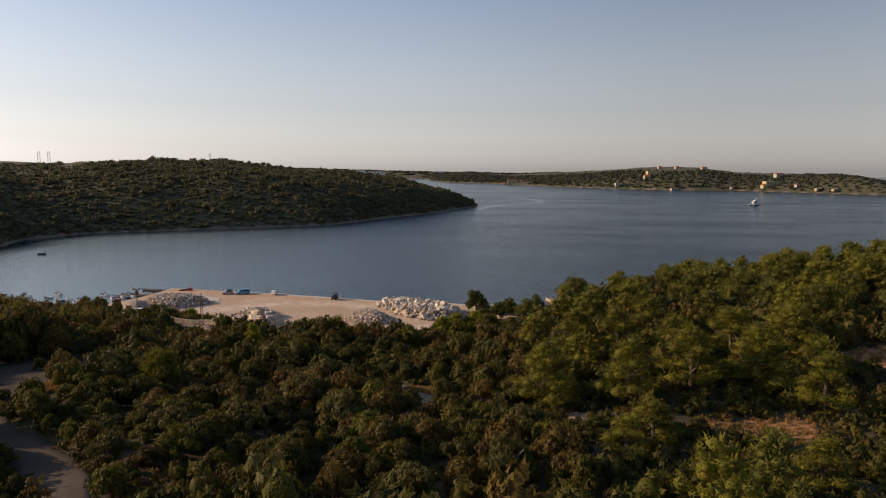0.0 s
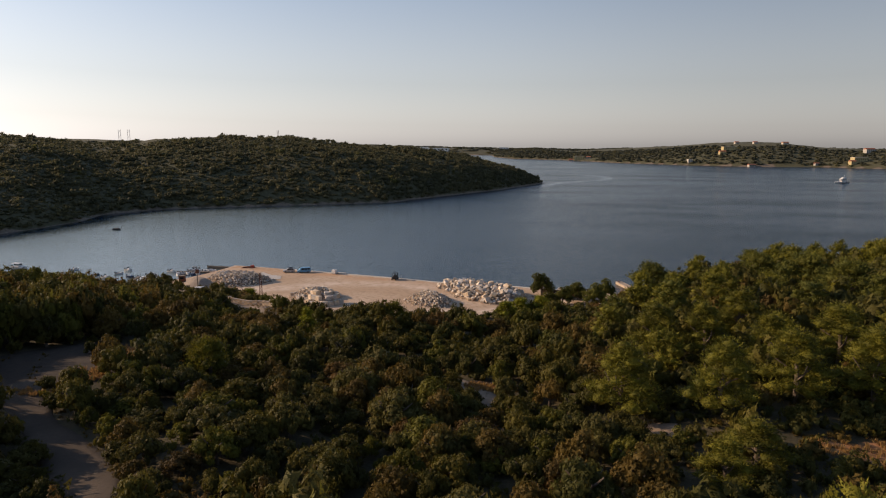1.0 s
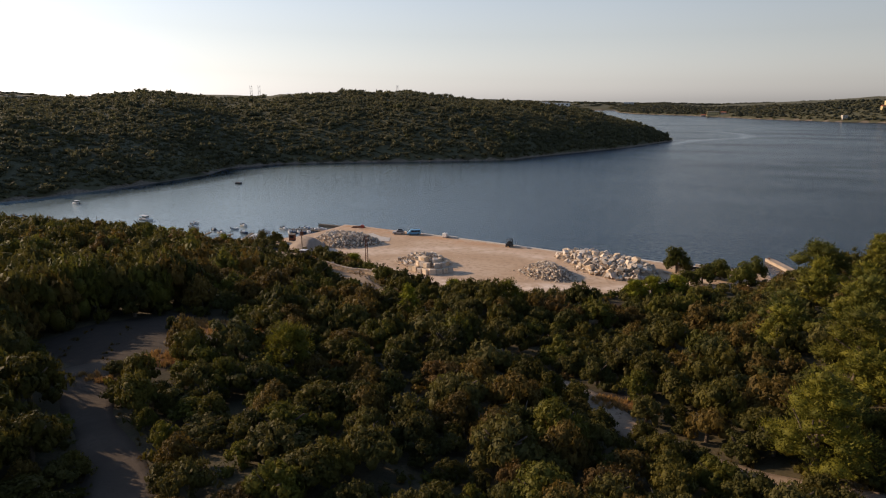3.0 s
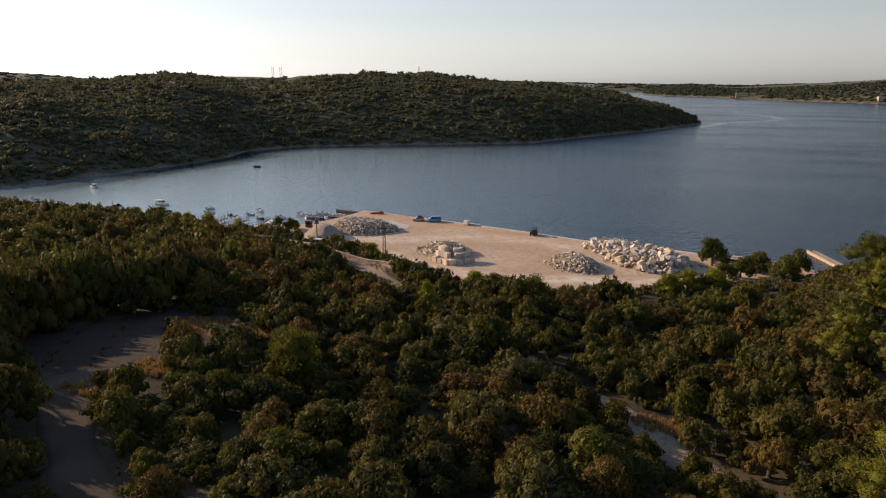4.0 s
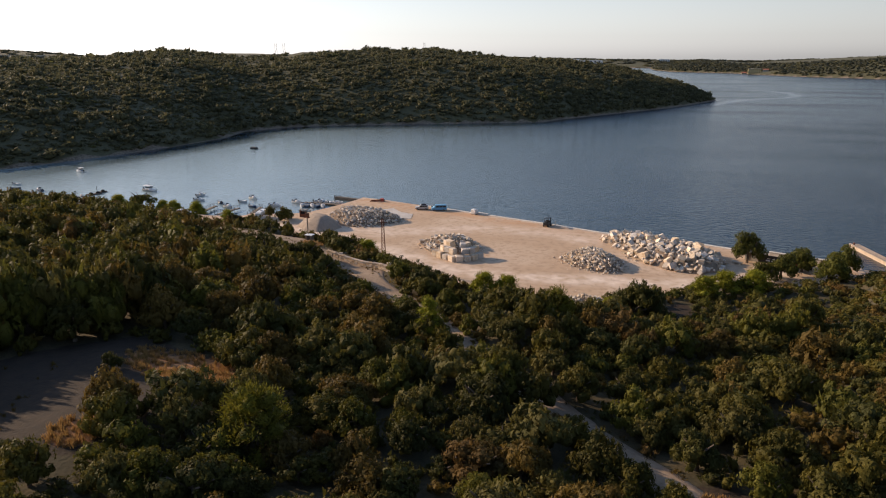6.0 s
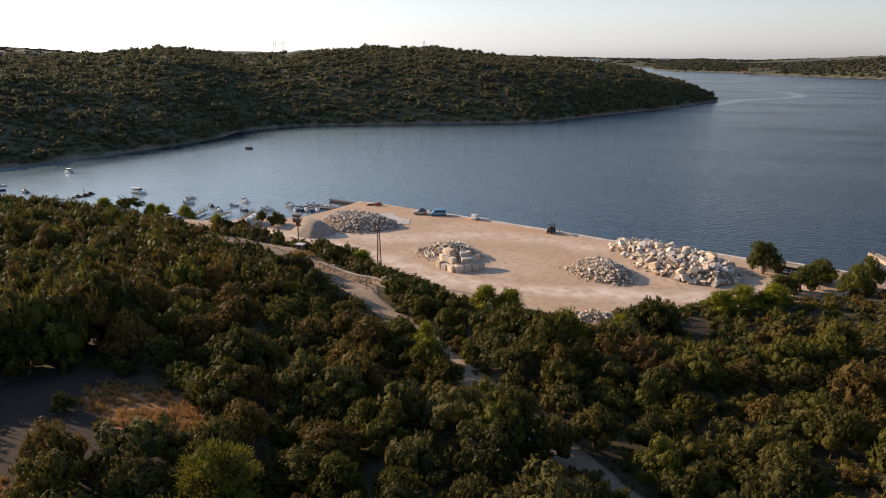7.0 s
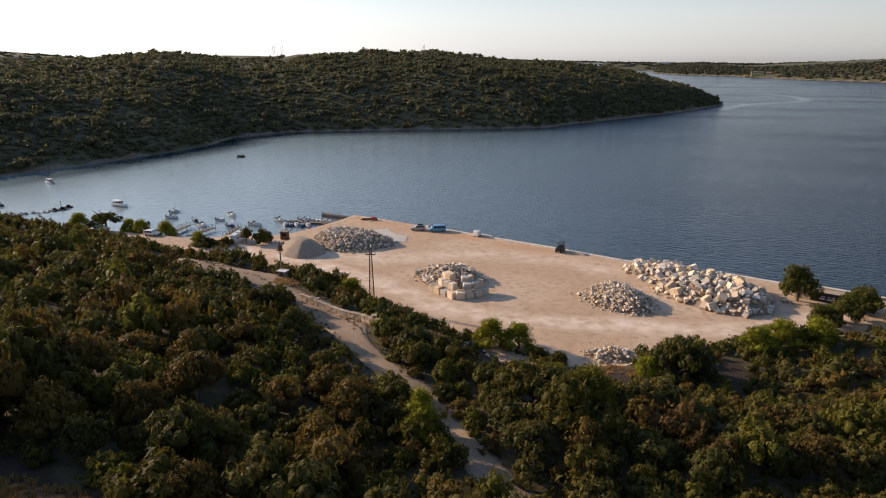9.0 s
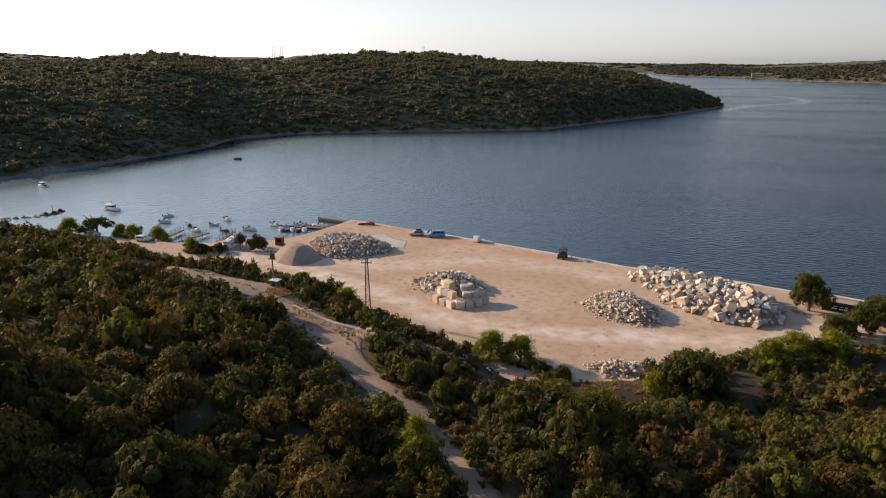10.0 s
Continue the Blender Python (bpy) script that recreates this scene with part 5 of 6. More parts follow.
def stone_pile(name, outline, top, run, base, n, sizes, meshes, label, seed, body=0.62, mat=DIRT, small=0):
    cx, cy = sum(p[0] for p in outline) / len(outline), sum(p[1] for p in outline) / len(outline)
    root = thing(name, pose(cx, cy, base), label, "stone pile", "stone piles on the yard")
    # The core's dark brown stands for shade in the gaps between stones.
    mound(root, "shade_brown_core", outline, top * body, run, base, mat, seed=seed)
    rg_ = random.Random(seed)
    ox, oy = [p[0] for p in outline], [p[1] for p in outline]
    placed, tries = [], 0
    while len(placed) < n and tries < n * 60:
        tries += 1
        x_, y_ = rg_.uniform(min(ox), max(ox)), rg_.uniform(min(oy), max(oy))
        if inside(outline, np.array([x_]), np.array([y_]))[0] < 0:
            continue
        s = rg_.uniform(*sizes) if rg_.random() < 0.7 else rg_.uniform(sizes[0] * 0.6, sizes[0])
        if any((x_ - a) ** 2 + (y_ - b) ** 2 < (0.30 * (s + c)) ** 2 for a, b, c in placed) and tries < n * 40:
            continue
        placed.append((x_, y_, s))
        h = heap_height(outline, top * body, run, x_, y_)
        ob = new("stone", rg_.choice(meshes))
        ob.parent = root
        ob.matrix_basis = pose(x_ - cx, y_ - cy, h + s * 0.24, rg_.uniform(-35, 35), rg_.uniform(-35, 35), rg_.uniform(0, 360)) @ Matrix.Diagonal((s, s, s, 1))
    # chips and smaller stones between the large ones, joined
    bm = bmesh.new()
    done = 0
    while done < small:
        x_, y_ = rg_.gauss(cx, (max(ox) - min(ox)) * 0.29), rg_.gauss(cy, (max(oy) - min(oy)) * 0.29)
        if inside(outline, np.array([x_]), np.array([y_]))[0] < -1.2:
            continue
        done += 1
        s = rg_.uniform(0.25, 0.75) * min(1, sizes[0] * 1.3)
        h = heap_height(outline, top * body, run, x_, y_) * rg_.uniform(0.97, 1.12) + s * rg_.uniform(0.1, 0.5)
        m = pose(x_ - cx, y_ - cy, h, rg_.uniform(-60, 60), rg_.uniform(-60, 60), rg_.uniform(0, 360)) @ Matrix.Diagonal((s, s * rg_.uniform(0.7, 1), s * rg_.uniform(0.6, 0.9), 1))
        ring = [bm.verts.new(m @ Vector(p)) for p in ((-0.5, -0.3, -0.3), (0.5, -0.4, -0.3), (0.4, 0.4, -0.3), (-0.4, 0.4, -0.35), (-0.4, -0.35, 0.35), (0.3, -0.3, 0.4), (0.45, 0.3, 0.25), (-0.3, 0.35, 0.4))]
        for a in ((3, 2, 1, 0), (4, 5, 6, 7), (0, 1, 5, 4), (1, 2, 6, 5), (2, 3, 7, 6), (3, 0, 4, 7)):
            bm.faces.new([ring[i] for i in a])
    if small:
        tagged(part("small_rubble", bm, meshes[0].materials[0], root, "loose small broken stones"), kind="stuff")
    else:
        bm.free()
    return root


PILE_A = P("-31,213 -26,207 -20,197.5 -12,192 -5,191 0,194.5 0.5,203 -4,210 -9,213.5 -18,217 -27,217.5")
PILE_B = P("-37.5,192.5 -33,187 -25,184.3 -21.5,187 -22,194 -27,199 -33,200")
PILE_C = P("-75,192.5 -69,186 -64,186.5 -59,188 -58,194 -62,199 -70,199.5")
PILE_D = P("-112,205.5 -103,201.5 -96.5,203 -93,206.5 -89.5,212 -91,215.5 -97,220 -109,221 -115,215")
PILE_E = P("-32,164.5 -28,161.5 -23,164 -24,168 -28,168.5")
stone_pile("stone_pile", PILE_A, 3.8, 4.5, 1.7, 280, (1.2, 2.05), BLOCKS[:4] + LUMPS[:5], "long heap of large pale quarried limestone blocks", 1, small=260)
stone_pile("rubble_pile", PILE_B, 4.2, 5.0, 1.7, 295, (0.6, 1.25), LUMPS, "heap of small broken white limestone rubble", 2, small=700)
pile_c = stone_pile("stone_pile", PILE_C, 4.2, 5.5, 1.7, 210, (0.6, 1.5), LUMPS + BLOCKS[:2], "heap of pale stones fronted by squared blocks", 3, small=300)
stone_pile("rubble_pile", PILE_D, 4.4, 6.0, 1.7, 295, (0.7, 1.6), LUMPS + GREYS[:2], "broad heap of grey and white rubble by the shore", 4, small=600)
stone_pile("rubble_pile", PILE_E, 1.8, 3.0, 1.6, 90, (0.5, 1.1), LUMPS, "low rubble heap at the foot of the bank", 5, small=150)
# squared blocks set in two courses along the near side of that heap
rg = random.Random(8)
CUT = []
for s in range(4):
    bm = bmesh.new()
    box(bm, 0, 0, -0.5, rg.uniform(0.9, 1.05), rg.uniform(0.9, 1.05), 1.0, 0.05, rg.uniform(0.94, 1.0))
    me = bpy.data.meshes.new("squared_block")
    bm.to_mesh(me)
    bm.free()
    me.materials.append(STONE)
    CUT.append(me)
o = pile_c.matrix_world.translation
FRONT = P("-67.4,184.6 -64.2,182.6 -60.4,180.9 -57.2,183.2 -55.4,186.6")
for course, (inset, lift, skip) in enumerate(((0.0, 0.0, 0.0), (1.5, 1.45, 0.1), (3.4, 2.3, 0.3))):
    for (ax, ay), (bx, by) in zip(FRONT, FRONT[1:]):
        n = 2
        for i in range(n):
            if rg.random() < skip:
                continue
            x_, y_ = ax + (bx - ax) * (i + 0.5) / n, ay + (by - ay) * (i + 0.5) / n
            away = (Vector((-63.5, 190)) - Vector((x_, y_))).normalized() * inset
            s = rg.uniform(1.5, 1.9)
            tip = 4 if course < 2 else 16
            ob = new("squared_block", CUT[rg.randrange(4)])
            ob.parent = pile_c
            ob.matrix_basis = pose(x_ + away.x - o.x, y_ + away.y - o.y, s * 0.42 + lift, rg.uniform(-tip, tip), rg.uniform(-tip, tip), math.degrees(math.atan2(by - ay, bx - ax)) + rg.uniform(-9, 9)) @ Matrix.Diagonal((s * rg.uniform(0.9, 1.3), s * 0.95, s * 0.85, 1))

heap = thing("gravel_heap", pose(-109.5, 199.5, 1.7), "smooth tan heap of crushed gravel beside the rubble", "gravel heap")
mound(heap, "gravel_body", P("-112,193.6 -107,192.8 -103.5,196 -103,200 -106,204 -112,206 -117,203 -116.5,197"), 3.7, 5.0, 1.7, GRAVEL, 0.6, 0.05, 3)


def flat_patch(name, outline, mat, label, z=1.835, seed=0):
    """A thin uneven skin of mud or dust on the yard."""
    rg_ = random.Random(seed)
    bm = bmesh.new()
    ring = []
    for (ax, ay), (bx, by) in zip(outline, outline[1:] + outline[:1]):
        for i in range(6):
            ring.append(bm.verts.new((ax + (bx - ax) * i / 6 + rg_.uniform(-0.3, 0.3), ay + (by - ay) * i / 6 + rg_.uniform(-0.3, 0.3), z)))
    bm.faces.new(ring)
    me = bpy.data.meshes.new(name)
    bm.to_mesh(me)
    bm.free()
    me.materials.append(mat)
    return tagged(new(name, me), label, "ground patch", kind="structure")


flat_patch("mud_patch", P("-103,224 -98.2,219.4 -91.6,215.2 -88.5,216.9 -90,222.3 -95,223.5 -99.5,228"), PUDDLE, "pale dried puddle on the yard")

# pebbles and broken bits strewn over the yard
rng = np.random.default_rng(41)
V, F = [], []
corner = np.array([(-0.5, -0.4, -0.2), (0.5, -0.5, -0.2), (0.4, 0.5, -0.2), (-0.5, 0.4, -0.2), (-0.3, -0.3, 0.3), (0.3, -0.25, 0.25), (0.2, 0.3, 0.35), (-0.3, 0.2, 0.2)])
sides = np.array([(3, 2, 1, 0), (4, 5, 6, 7), (0, 1, 5, 4), (1, 2, 6, 5), (2, 3, 7, 6), (3, 0, 4, 7)])
for cx, cy, spread, n in ((-15, 203, 8, 200), (-29, 192, 5.5, 180), (-66, 191, 5.5, 180), (-101, 210, 7, 160), (-28, 168, 4, 90), (-60, 205, 28, 50)):
    for _ in range(n):
        x_, y_ = rng.normal(cx, spread), rng.normal(cy, spread)
        if inside(QUAY + [(a, b) for a, b in reversed(inner)], np.array([x_]), np.array([y_]))[0] < 2.5:
            continue
        a, s = rng.uniform(0, 6.283), rng.uniform(0.07, 0.22)
        F.append(sides + 8 * len(V))
        V.append(np.stack([(corner[:, 0] * math.cos(a) - corner[:, 1] * math.sin(a)) * s + x_, (corner[:, 0] * math.sin(a) + corner[:, 1] * math.cos(a)) * s + y_, corner[:, 2] * s + 1.79], 1))
tagged(new("loose_pebbles", mesh_from("loose_pebbles", np.concatenate(V), np.concatenate(F), [STONE])), "pale stone chips strewn over the yard", "rubble", kind="stuff")

# ---- quay ----
quay = tagged(new("quay_edge"), "pale concrete edge along the yard", "quay", kind="structure")
for (ax, ay), (bx, by) in zip(QUAY[2:], QUAY[3:]):
    n = max(1, int(math.hypot(bx - ax, by - ay) / 4))
    t = Vector((bx - ax, by - ay)).normalized()
    for i in range(n):
        p0, p1 = Vector((ax + (bx - ax) * i / n, ay + (by - ay) * i / n)), Vector((ax + (bx - ax) * (i + 1) / n, ay + (by - ay) * (i + 1) / n))
        m = (p0 + p1) / 2
        bm = bmesh.new()
        box(bm, 0, 0, -2.6, (p1 - p0).length - 0.03, 1.1, 2.75, 0.05)
        ob = part("kerb_block", bm, CONCRETE, quay)
        ob.matrix_basis = pose(m.x + t.y * 0.5, m.y - t.x * 0.5 + 0.55, 1.7, 0, 0, math.degrees(math.atan2(t.y, t.x)))
parapet = thing("quay_wall", pose(20, 209.5, 1.7, 0, 0, -15), "low weathered concrete wall along the quay", "wall")
one("wall_body", CONCRETE, parapet, box, 0, 0, 0, 19, 0.7, 1.2, 0.05)
one("wall_cap", CONCRETE, parapet, box, 0, 0, 1.2, 19.1, 0.9, 0.12, 0.03)
hoarding = thing("dark_hoarding", pose(13.5, 204.8, 1.7, 0, 0, -14), "dark hoarding wall with faded painted scrawls", "wall")
one("panel", DARKPAINT, hoarding, box, 0, 0, 0, 11.5, 0.25, 2.0, 0.02)
for i, (cx, w, h) in enumerate(((-3.6, 0.9, 0.9), (-2.5, 0.7, 0.7), (-1.7, 0.6, 0.9), (2.2, 0.8, 0.9), (3.1, 0.6, 0.7), (4.0, 0.7, 0.8))):
    one("painted_bar", WHITE if i < 3 else RED, hoarding, box, cx, -0.135, 0.6, w, 0.01, h * 0.35)
    one("painted_bar", WHITE if i < 3 else RED, hoarding, box, cx + 0.1, -0.135, 1.15, w * 0.8, 0.01, h * 0.2)
hut = thing("small_hut", pose(6.8, 207.5, 1.7, 0, 0, -14), "small beige plastered hut behind a pine", "hut")
one("wall_body", PLASTER, hut, box, 0, 0, 0, 3.0, 2.4, 2.1, 0.03)
one("roof", CONCRETE, hut, box, 0, 0, 2.1, 3.3, 2.7, 0.15, 0.03)
one("door", WOOD, hut, box, -0.6, -1.21, 0.02, 0.8, 0.04, 1.9)
bench = thing("stone_bench", pose(3.2, 202.6, 1.7, 0, 0, -20), "pale stone slab bench beside the pine", "bench")
one("seat", STONE, bench, box, 0, 0, 0.42, 2.4, 1.0, 0.25, 0.04)
for sx in (-0.8, 0.8):
    one("support", STONE, bench, box, sx, 0, 0, 0.4, 0.8, 0.42, 0.03)
post = thing("quay_post", pose(-44.8, 223.3, 1.7), "thin grey post at the quay edge", "post")
one("post", STEEL, post, rod, (0, 0, 0), (0, 0, 1.6), 0.09)
one("base_plate", CONCRETE, post, box, 0, 0, 0, 0.4, 0.4, 0.1, 0.02)

# mole, with rough stones at its root
mole = thing("mole", pose(-123, 240.3, 0, 0, 0, -7), "low dark stone mole running out into the bay", "mole")
one("mole_body", DARKROCK, mole, box, 0, 0, -2, 14.5, 1.8, 2.9, 0.15, 0.9)
one("top_slab", DARKROCK, mole, box, 0.4, 0, 0.9, 13.2, 1.5, 0.15, 0.04)
for i in range(9):
    ob = new("boulder", GREYS[i % 6])
    ob.parent = mole
    ob.matrix_basis = pose(4.5 + (i % 5) * 1.1, -0.9 - 0.6 * (i // 5), 0.5, i * 40, i * 70, i * 33) @ Matrix.Diagonal((1.3, 1.3, 1.3, 1))
for sx in (-7.0, -6.3):
    one("mooring_post", DARKWOOD, mole, rod, (sx, 0, -0.5), (sx, 0, 1.4), 0.16)
scrap = thing("scrap_heap", pose(-109.5, 235.6, 1.7, 0, 0, 15), "rusty red beams and scrap by the water", "scrap")
for i, (px, py, pz, ln, yaw) in enumerate(((0, 0, 0.15, 5.2, 5), (0.5, 0.7, 0.15, 4.4, -12), (-0.2, 0.3, 0.5, 4.0, 20), (1.2, -0.3, 0.45, 3.2, 40))):
    ob = one("beam", RUSTY, scrap, box, 0, 0, -0.15, ln, 0.3, 0.3, 0.02)
    ob.matrix_basis = pose(px, py, pz, 0, 0, yaw)
one("winch", RED, scrap, box, 1.6, 0.2, 0.0, 1.2, 1.0, 1.1, 0.08)


# ---- vehicles ----
def wheel(parent, x_, y_, r, w=0.22):
    ob = one("wheel", BLACK, parent, rod, (0, -w / 2, 0), (0, w / 2, 0), r, sides=16)
    ob.matrix_basis = pose(x_, y_, r)
    hub = one("rim", STEEL, ob, rod, (0, -w / 2 - 0.01, 0), (0, w / 2 + 0.01, 0), r * 0.58, sides=12)
    return ob


def vehicle(name, m, length, width, profile, paint, label, category, panes, wheel_r=0.33, roof_label=""):
    """A car or van: profile gives (x, z) round its side, panes the window bands (x0, x1, z0, z1)."""
    root = thing(name, m, label, category)
    bm = bmesh.new()
    secs = []
    for f, k in ((-1, 0.86), (-0.86, 1.0), (0.86, 1.0), (1, 0.86)):
        zc = 0.75
        secs.append([(x_ * (0.97 if abs(f) == 1 else 1), f * width / 2 * (1 - 0.10 * max(0, (z_ - 1.0))), zc + (z_ - zc) * (0.94 if abs(f) == 1 else 1)) for x_, z_ in profile])
    loft(bm, secs)
    part("body", bm, paint, root)
    for x0, x1, z0, z1 in panes:
        for sy in (-1, 1):
            yy = sy * width / 2 * (1 - 0.10 * max(0, (z0 + z1) / 2 - 1.0))
            one("side_window", GLASS, root, box, (x0 + x1) / 2, yy, z0, x1 - x0, 0.03, z1 - z0, 0.01)
    top = max(z_ for _, z_ in profile)
    xf = max(x_ for x_, z_ in profile if z_ > top - 0.1)
    xr = min(x_ for x_, z_ in profile if z_ > top - 0.1)
    ob = one("windscreen", GLASS, root, box, 0, 0, 0, 0.04, width * 0.78, 0.72, 0.01)
    ob.matrix_basis = pose(xf + 0.52, 0, top - 0.68, 0, -38, 0)
    one("rear_window", GLASS, root, box, xr - 0.07, 0, top - 0.62, 0.05, width * 0.74, 0.45, 0.01)
    ends = [p[0] for p in profile]
    for sy in (-1, 1):
        one("headlight", LAMPGLASS, root, box, max(ends) - 0.05, sy * width * 0.36, 0.62, 0.08, 0.3, 0.16, 0.02)
        one("tail_light", RED, root, box, min(ends) + 0.03, sy * width * 0.40, 0.8, 0.06, 0.14, 0.3, 0.02)
        for wx_ in (-length * 0.30, length * 0.32):
            wheel(root, wx_, sy * (width / 2 - 0.1), wheel_r)
    one("front_bumper", DARKPAINT, root, box, max(ends) - 0.02, 0, 0.32, 0.14, width * 0.9, 0.2, 0.03)
    one("rear_bumper", DARKPAINT, root, box, min(ends) + 0.02, 0, 0.32, 0.14, width * 0.9, 0.2, 0.03)
    return root


VAN = P("-2.45,0.35 -2.5,1.0 -2.4,1.85 -2.2,1.97 0.9,1.97 1.15,1.9 1.95,1.15 2.45,0.98 2.5,0.35")
SUV = P("-2.1,0.35 -2.15,0.95 -1.95,1.5 -1.7,1.62 0.3,1.62 0.5,1.55 1.1,1.05 2.05,0.9 2.15,0.35")
vehicle("van", pose(-84.4, 230.3, 1.7, 0, 0, -153), 5.0, 1.95, VAN, BLUE, "light blue van parked near the quay edge", "van", [(0.05, 1.0, 1.2, 1.75), (-1.1, -0.05, 1.2, 1.75), (-2.2, -1.2, 1.2, 1.75)])
suv = vehicle("car", pose(-90.2, 229.7, 1.7, 0, 0, -158), 4.3, 1.8, SUV, SILVER, "silver car with a dark roof box beside a van", "car", [(-0.1, 0.55, 1.05, 1.5), (-0.95, -0.15, 1.05, 1.5), (-1.7, -1.0, 1.05, 1.5)])
one("roof_box", DARKPAINT, suv, box, -0.6, 0, 1.62, 1.7, 1.1, 0.35, 0.1, 0.9)
vehicle("car", pose(-160.5, 198.8, spot(-160.5, 198.8), 0, 0, 10), 4.3, 1.8, SUV, WHITE, "white car parked under the beach trees", "car", [(-0.1, 0.55, 1.05, 1.5), (-0.95, -0.15, 1.05, 1.5), (-1.7, -1.0, 1.05, 1.5)])
vehicle("car", pose(-178.5, 197.5, spot(-178.5, 197.5), 0, 0, 25), 4.3, 1.8, SUV, WHITE, "pale car half hidden by trees", "car", [(-0.1, 0.55, 1.05, 1.5), (-0.95, -0.15, 1.05, 1.5), (-1.7, -1.0, 1.05, 1.5)])
CAMPER = P("-3.0,0.4 -3.05,1.2 -3.0,2.55 -2.8,2.7 1.6,2.7 2.2,2.4 2.1,1.8 2.6,1.15 3.0,1.0 3.0,0.4")
camper = vehicle("camper", pose(-132.5, 201.3, spot(-132.5, 201.3) + 0.05, 0, 0, -75), 6.0, 2.2, CAMPER, WHITE, "white camper van parked among bushes by the beach", "camper", [(0.9, 1.7, 1.3, 1.9), (-1.6, -0.4, 1.5, 2.0)])
one("roof_vent", STEEL, camper, box, -0.6, 0, 2.7, 0.7, 0.7, 0.15, 0.03)

loader = thing("forklift", pose(-46.9, 222.3, 1.7, 0, 0, 78), "black forklift standing near the quay edge", "forklift")
one("chassis", DARKPAINT, loader, box, 0, 0, 0.45, 2.6, 1.5, 0.75, 0.08, 0.92)
one("counterweight", DARKPAINT, loader, box, -1.35, 0, 0.5, 0.6, 1.4, 0.9, 0.12)
one("seat", BLACK, loader, box, -0.35, 0, 1.2, 0.6, 0.6, 0.75, 0.08)
one("engine_hood", DARKPAINT, loader, box, -0.75, 0, 1.15, 0.9, 1.2, 0.55, 0.1, 0.85)
one("dash_panel", DARKPAINT, loader, box, 0.65, 0, 1.1, 0.3, 1.1, 0.6, 0.05)
for sx in (-0.9, 0.75):
    for sy in (-0.6, 0.6):
        one("cab_post", DARKPAINT, loader, rod, (sx, sy, 1.1), (sx * 0.9, sy * 0.95, 2.55), 0.06)
one("cab_roof", DARKPAINT, loader, box, -0.05, 0, 2.5, 1.9, 1.4, 0.1, 0.03)
for sy in (-0.4, 0.4):
    one("mast_rail", DARKPAINT, loader, box, 1.45, sy, 0.15, 0.18, 0.14, 2.5, 0.02)
    one("fork", STEEL, loader, box, 2.1, sy, 0.1, 1.2, 0.14, 0.06, 0.01)
for sx in (-0.95, 0.95):
    for sy in (-0.7, 0.7):
        wheel(loader, sx, sy, 0.42, 0.3)

tank = thing("water_tank", pose(-71.9, 229.2, 1.7, 0, 0, -15), "white plastic tank in a cage on the quay", "tank")
one("tank_body", WHITE, tank, box, 0, 0, 0.2, 1.7, 1.5, 1.5, 0.15)
one("pallet", WOOD, tank, box, 0, 0, 0, 1.8, 1.6, 0.2, 0.02)
one("filler_cap", BLACK, tank, rod, (0, 0, 1.7), (0, 0, 1.78), 0.2)
block = thing("concrete_block", pose(-69.2, 229.9, 1.7, 0, 0, -15), "low pale concrete slab by the tank", "block")
one("slab", CONCRETE, block, box, 0, 0, 0, 3.6, 1.2, 0.45, 0.04)
bin_ = thing("steel_drum", pose(-87.5, 232.2, 1.7), "dark drum with a pole on the quay", "drum")
one("drum", DARKPAINT, bin_, rod, (0, 0, 0), (0, 0, 0.9), 0.35, 12)
one("pole", STEEL, bin_, rod, (0, 0, 0.9), (0.1, 0, 2.0), 0.05)

# ---- poles ----
def lattice_mast(m, h, w0, w1, label):
    root = thing("lattice_mast", m, label, "mast")
    legs = []
    for sx, sy in ((-1, -1), (1, -1), (1, 1), (-1, 1)):
        one("leg", RUSTY, root, rod, (sx * w0 / 2, sy * w0 / 2, -0.4), (sx * w1 / 2, sy * w1 / 2, h), 0.06)
        legs.append((sx, sy))
    n = 9
    for k in range(n):
        z0, z1 = h * k / n, h * (k + 1) / n
        a, b = (w0 + (w1 - w0) * k / n) / 2, (w0 + (w1 - w0) * (k + 1) / n) / 2
        for i in range(4):
            (p, q), (r, s) = legs[i], legs[(i + 1) % 4]
            if k % 2:
                p, q, r, s = r, s, p, q
            one("brace", RUSTY, root, rod, (p * a, q * a, z0), (r * b, s * b, z1), 0.035, sides=4)
            one("ring_bar", RUSTY, root, rod, (p * b, q * b, z1), (r * b, s * b, z1), 0.03, sides=4)
    one("cross_arm", RUSTY, root, box, 0, 0, h - 1.0, 2.0, 0.16, 0.16, 0.01)
    for sx in (-0.9, 0, 0.9):
        one("insulator", CONCRETE, root, rod, (sx, 0, h - 0.85), (sx, 0, h - 0.4), 0.08)
    one("footing", CONCRETE, root, box, 0, 0, -0.5, w0 + 0.6, w0 + 0.6, 0.6, 0.05)
    return root


MX, MY = -74.6, 170.8
lattice_mast(pose(MX, MY, spot(MX, MY), 0, 0, 20), 11.8, 1.0, 0.42, "rusty lattice steel mast beside the yard")
LX, LY = -87.2, 159.0
lamp = thing("floodlight_pole", pose(LX, LY, spot(LX, LY)), "tall wooden pole with floodlights and a platform", "pole")
one("pole", WOOD, lamp, rod, (0, 0, -0.5), (0, 0, 6.6), 0.13, 8)
one("platform", RUSTY, lamp, box, 0, 0, 5.0, 1.2, 0.8, 0.12, 0.02)
one("transformer_box", RUSTY, lamp, box, 0.1, 0, 5.12, 0.7, 0.6, 0.9, 0.04)
one("cross_arm", WOOD, lamp, box, 0, 0, 6.3, 2.2, 0.14, 0.14, 0.01)
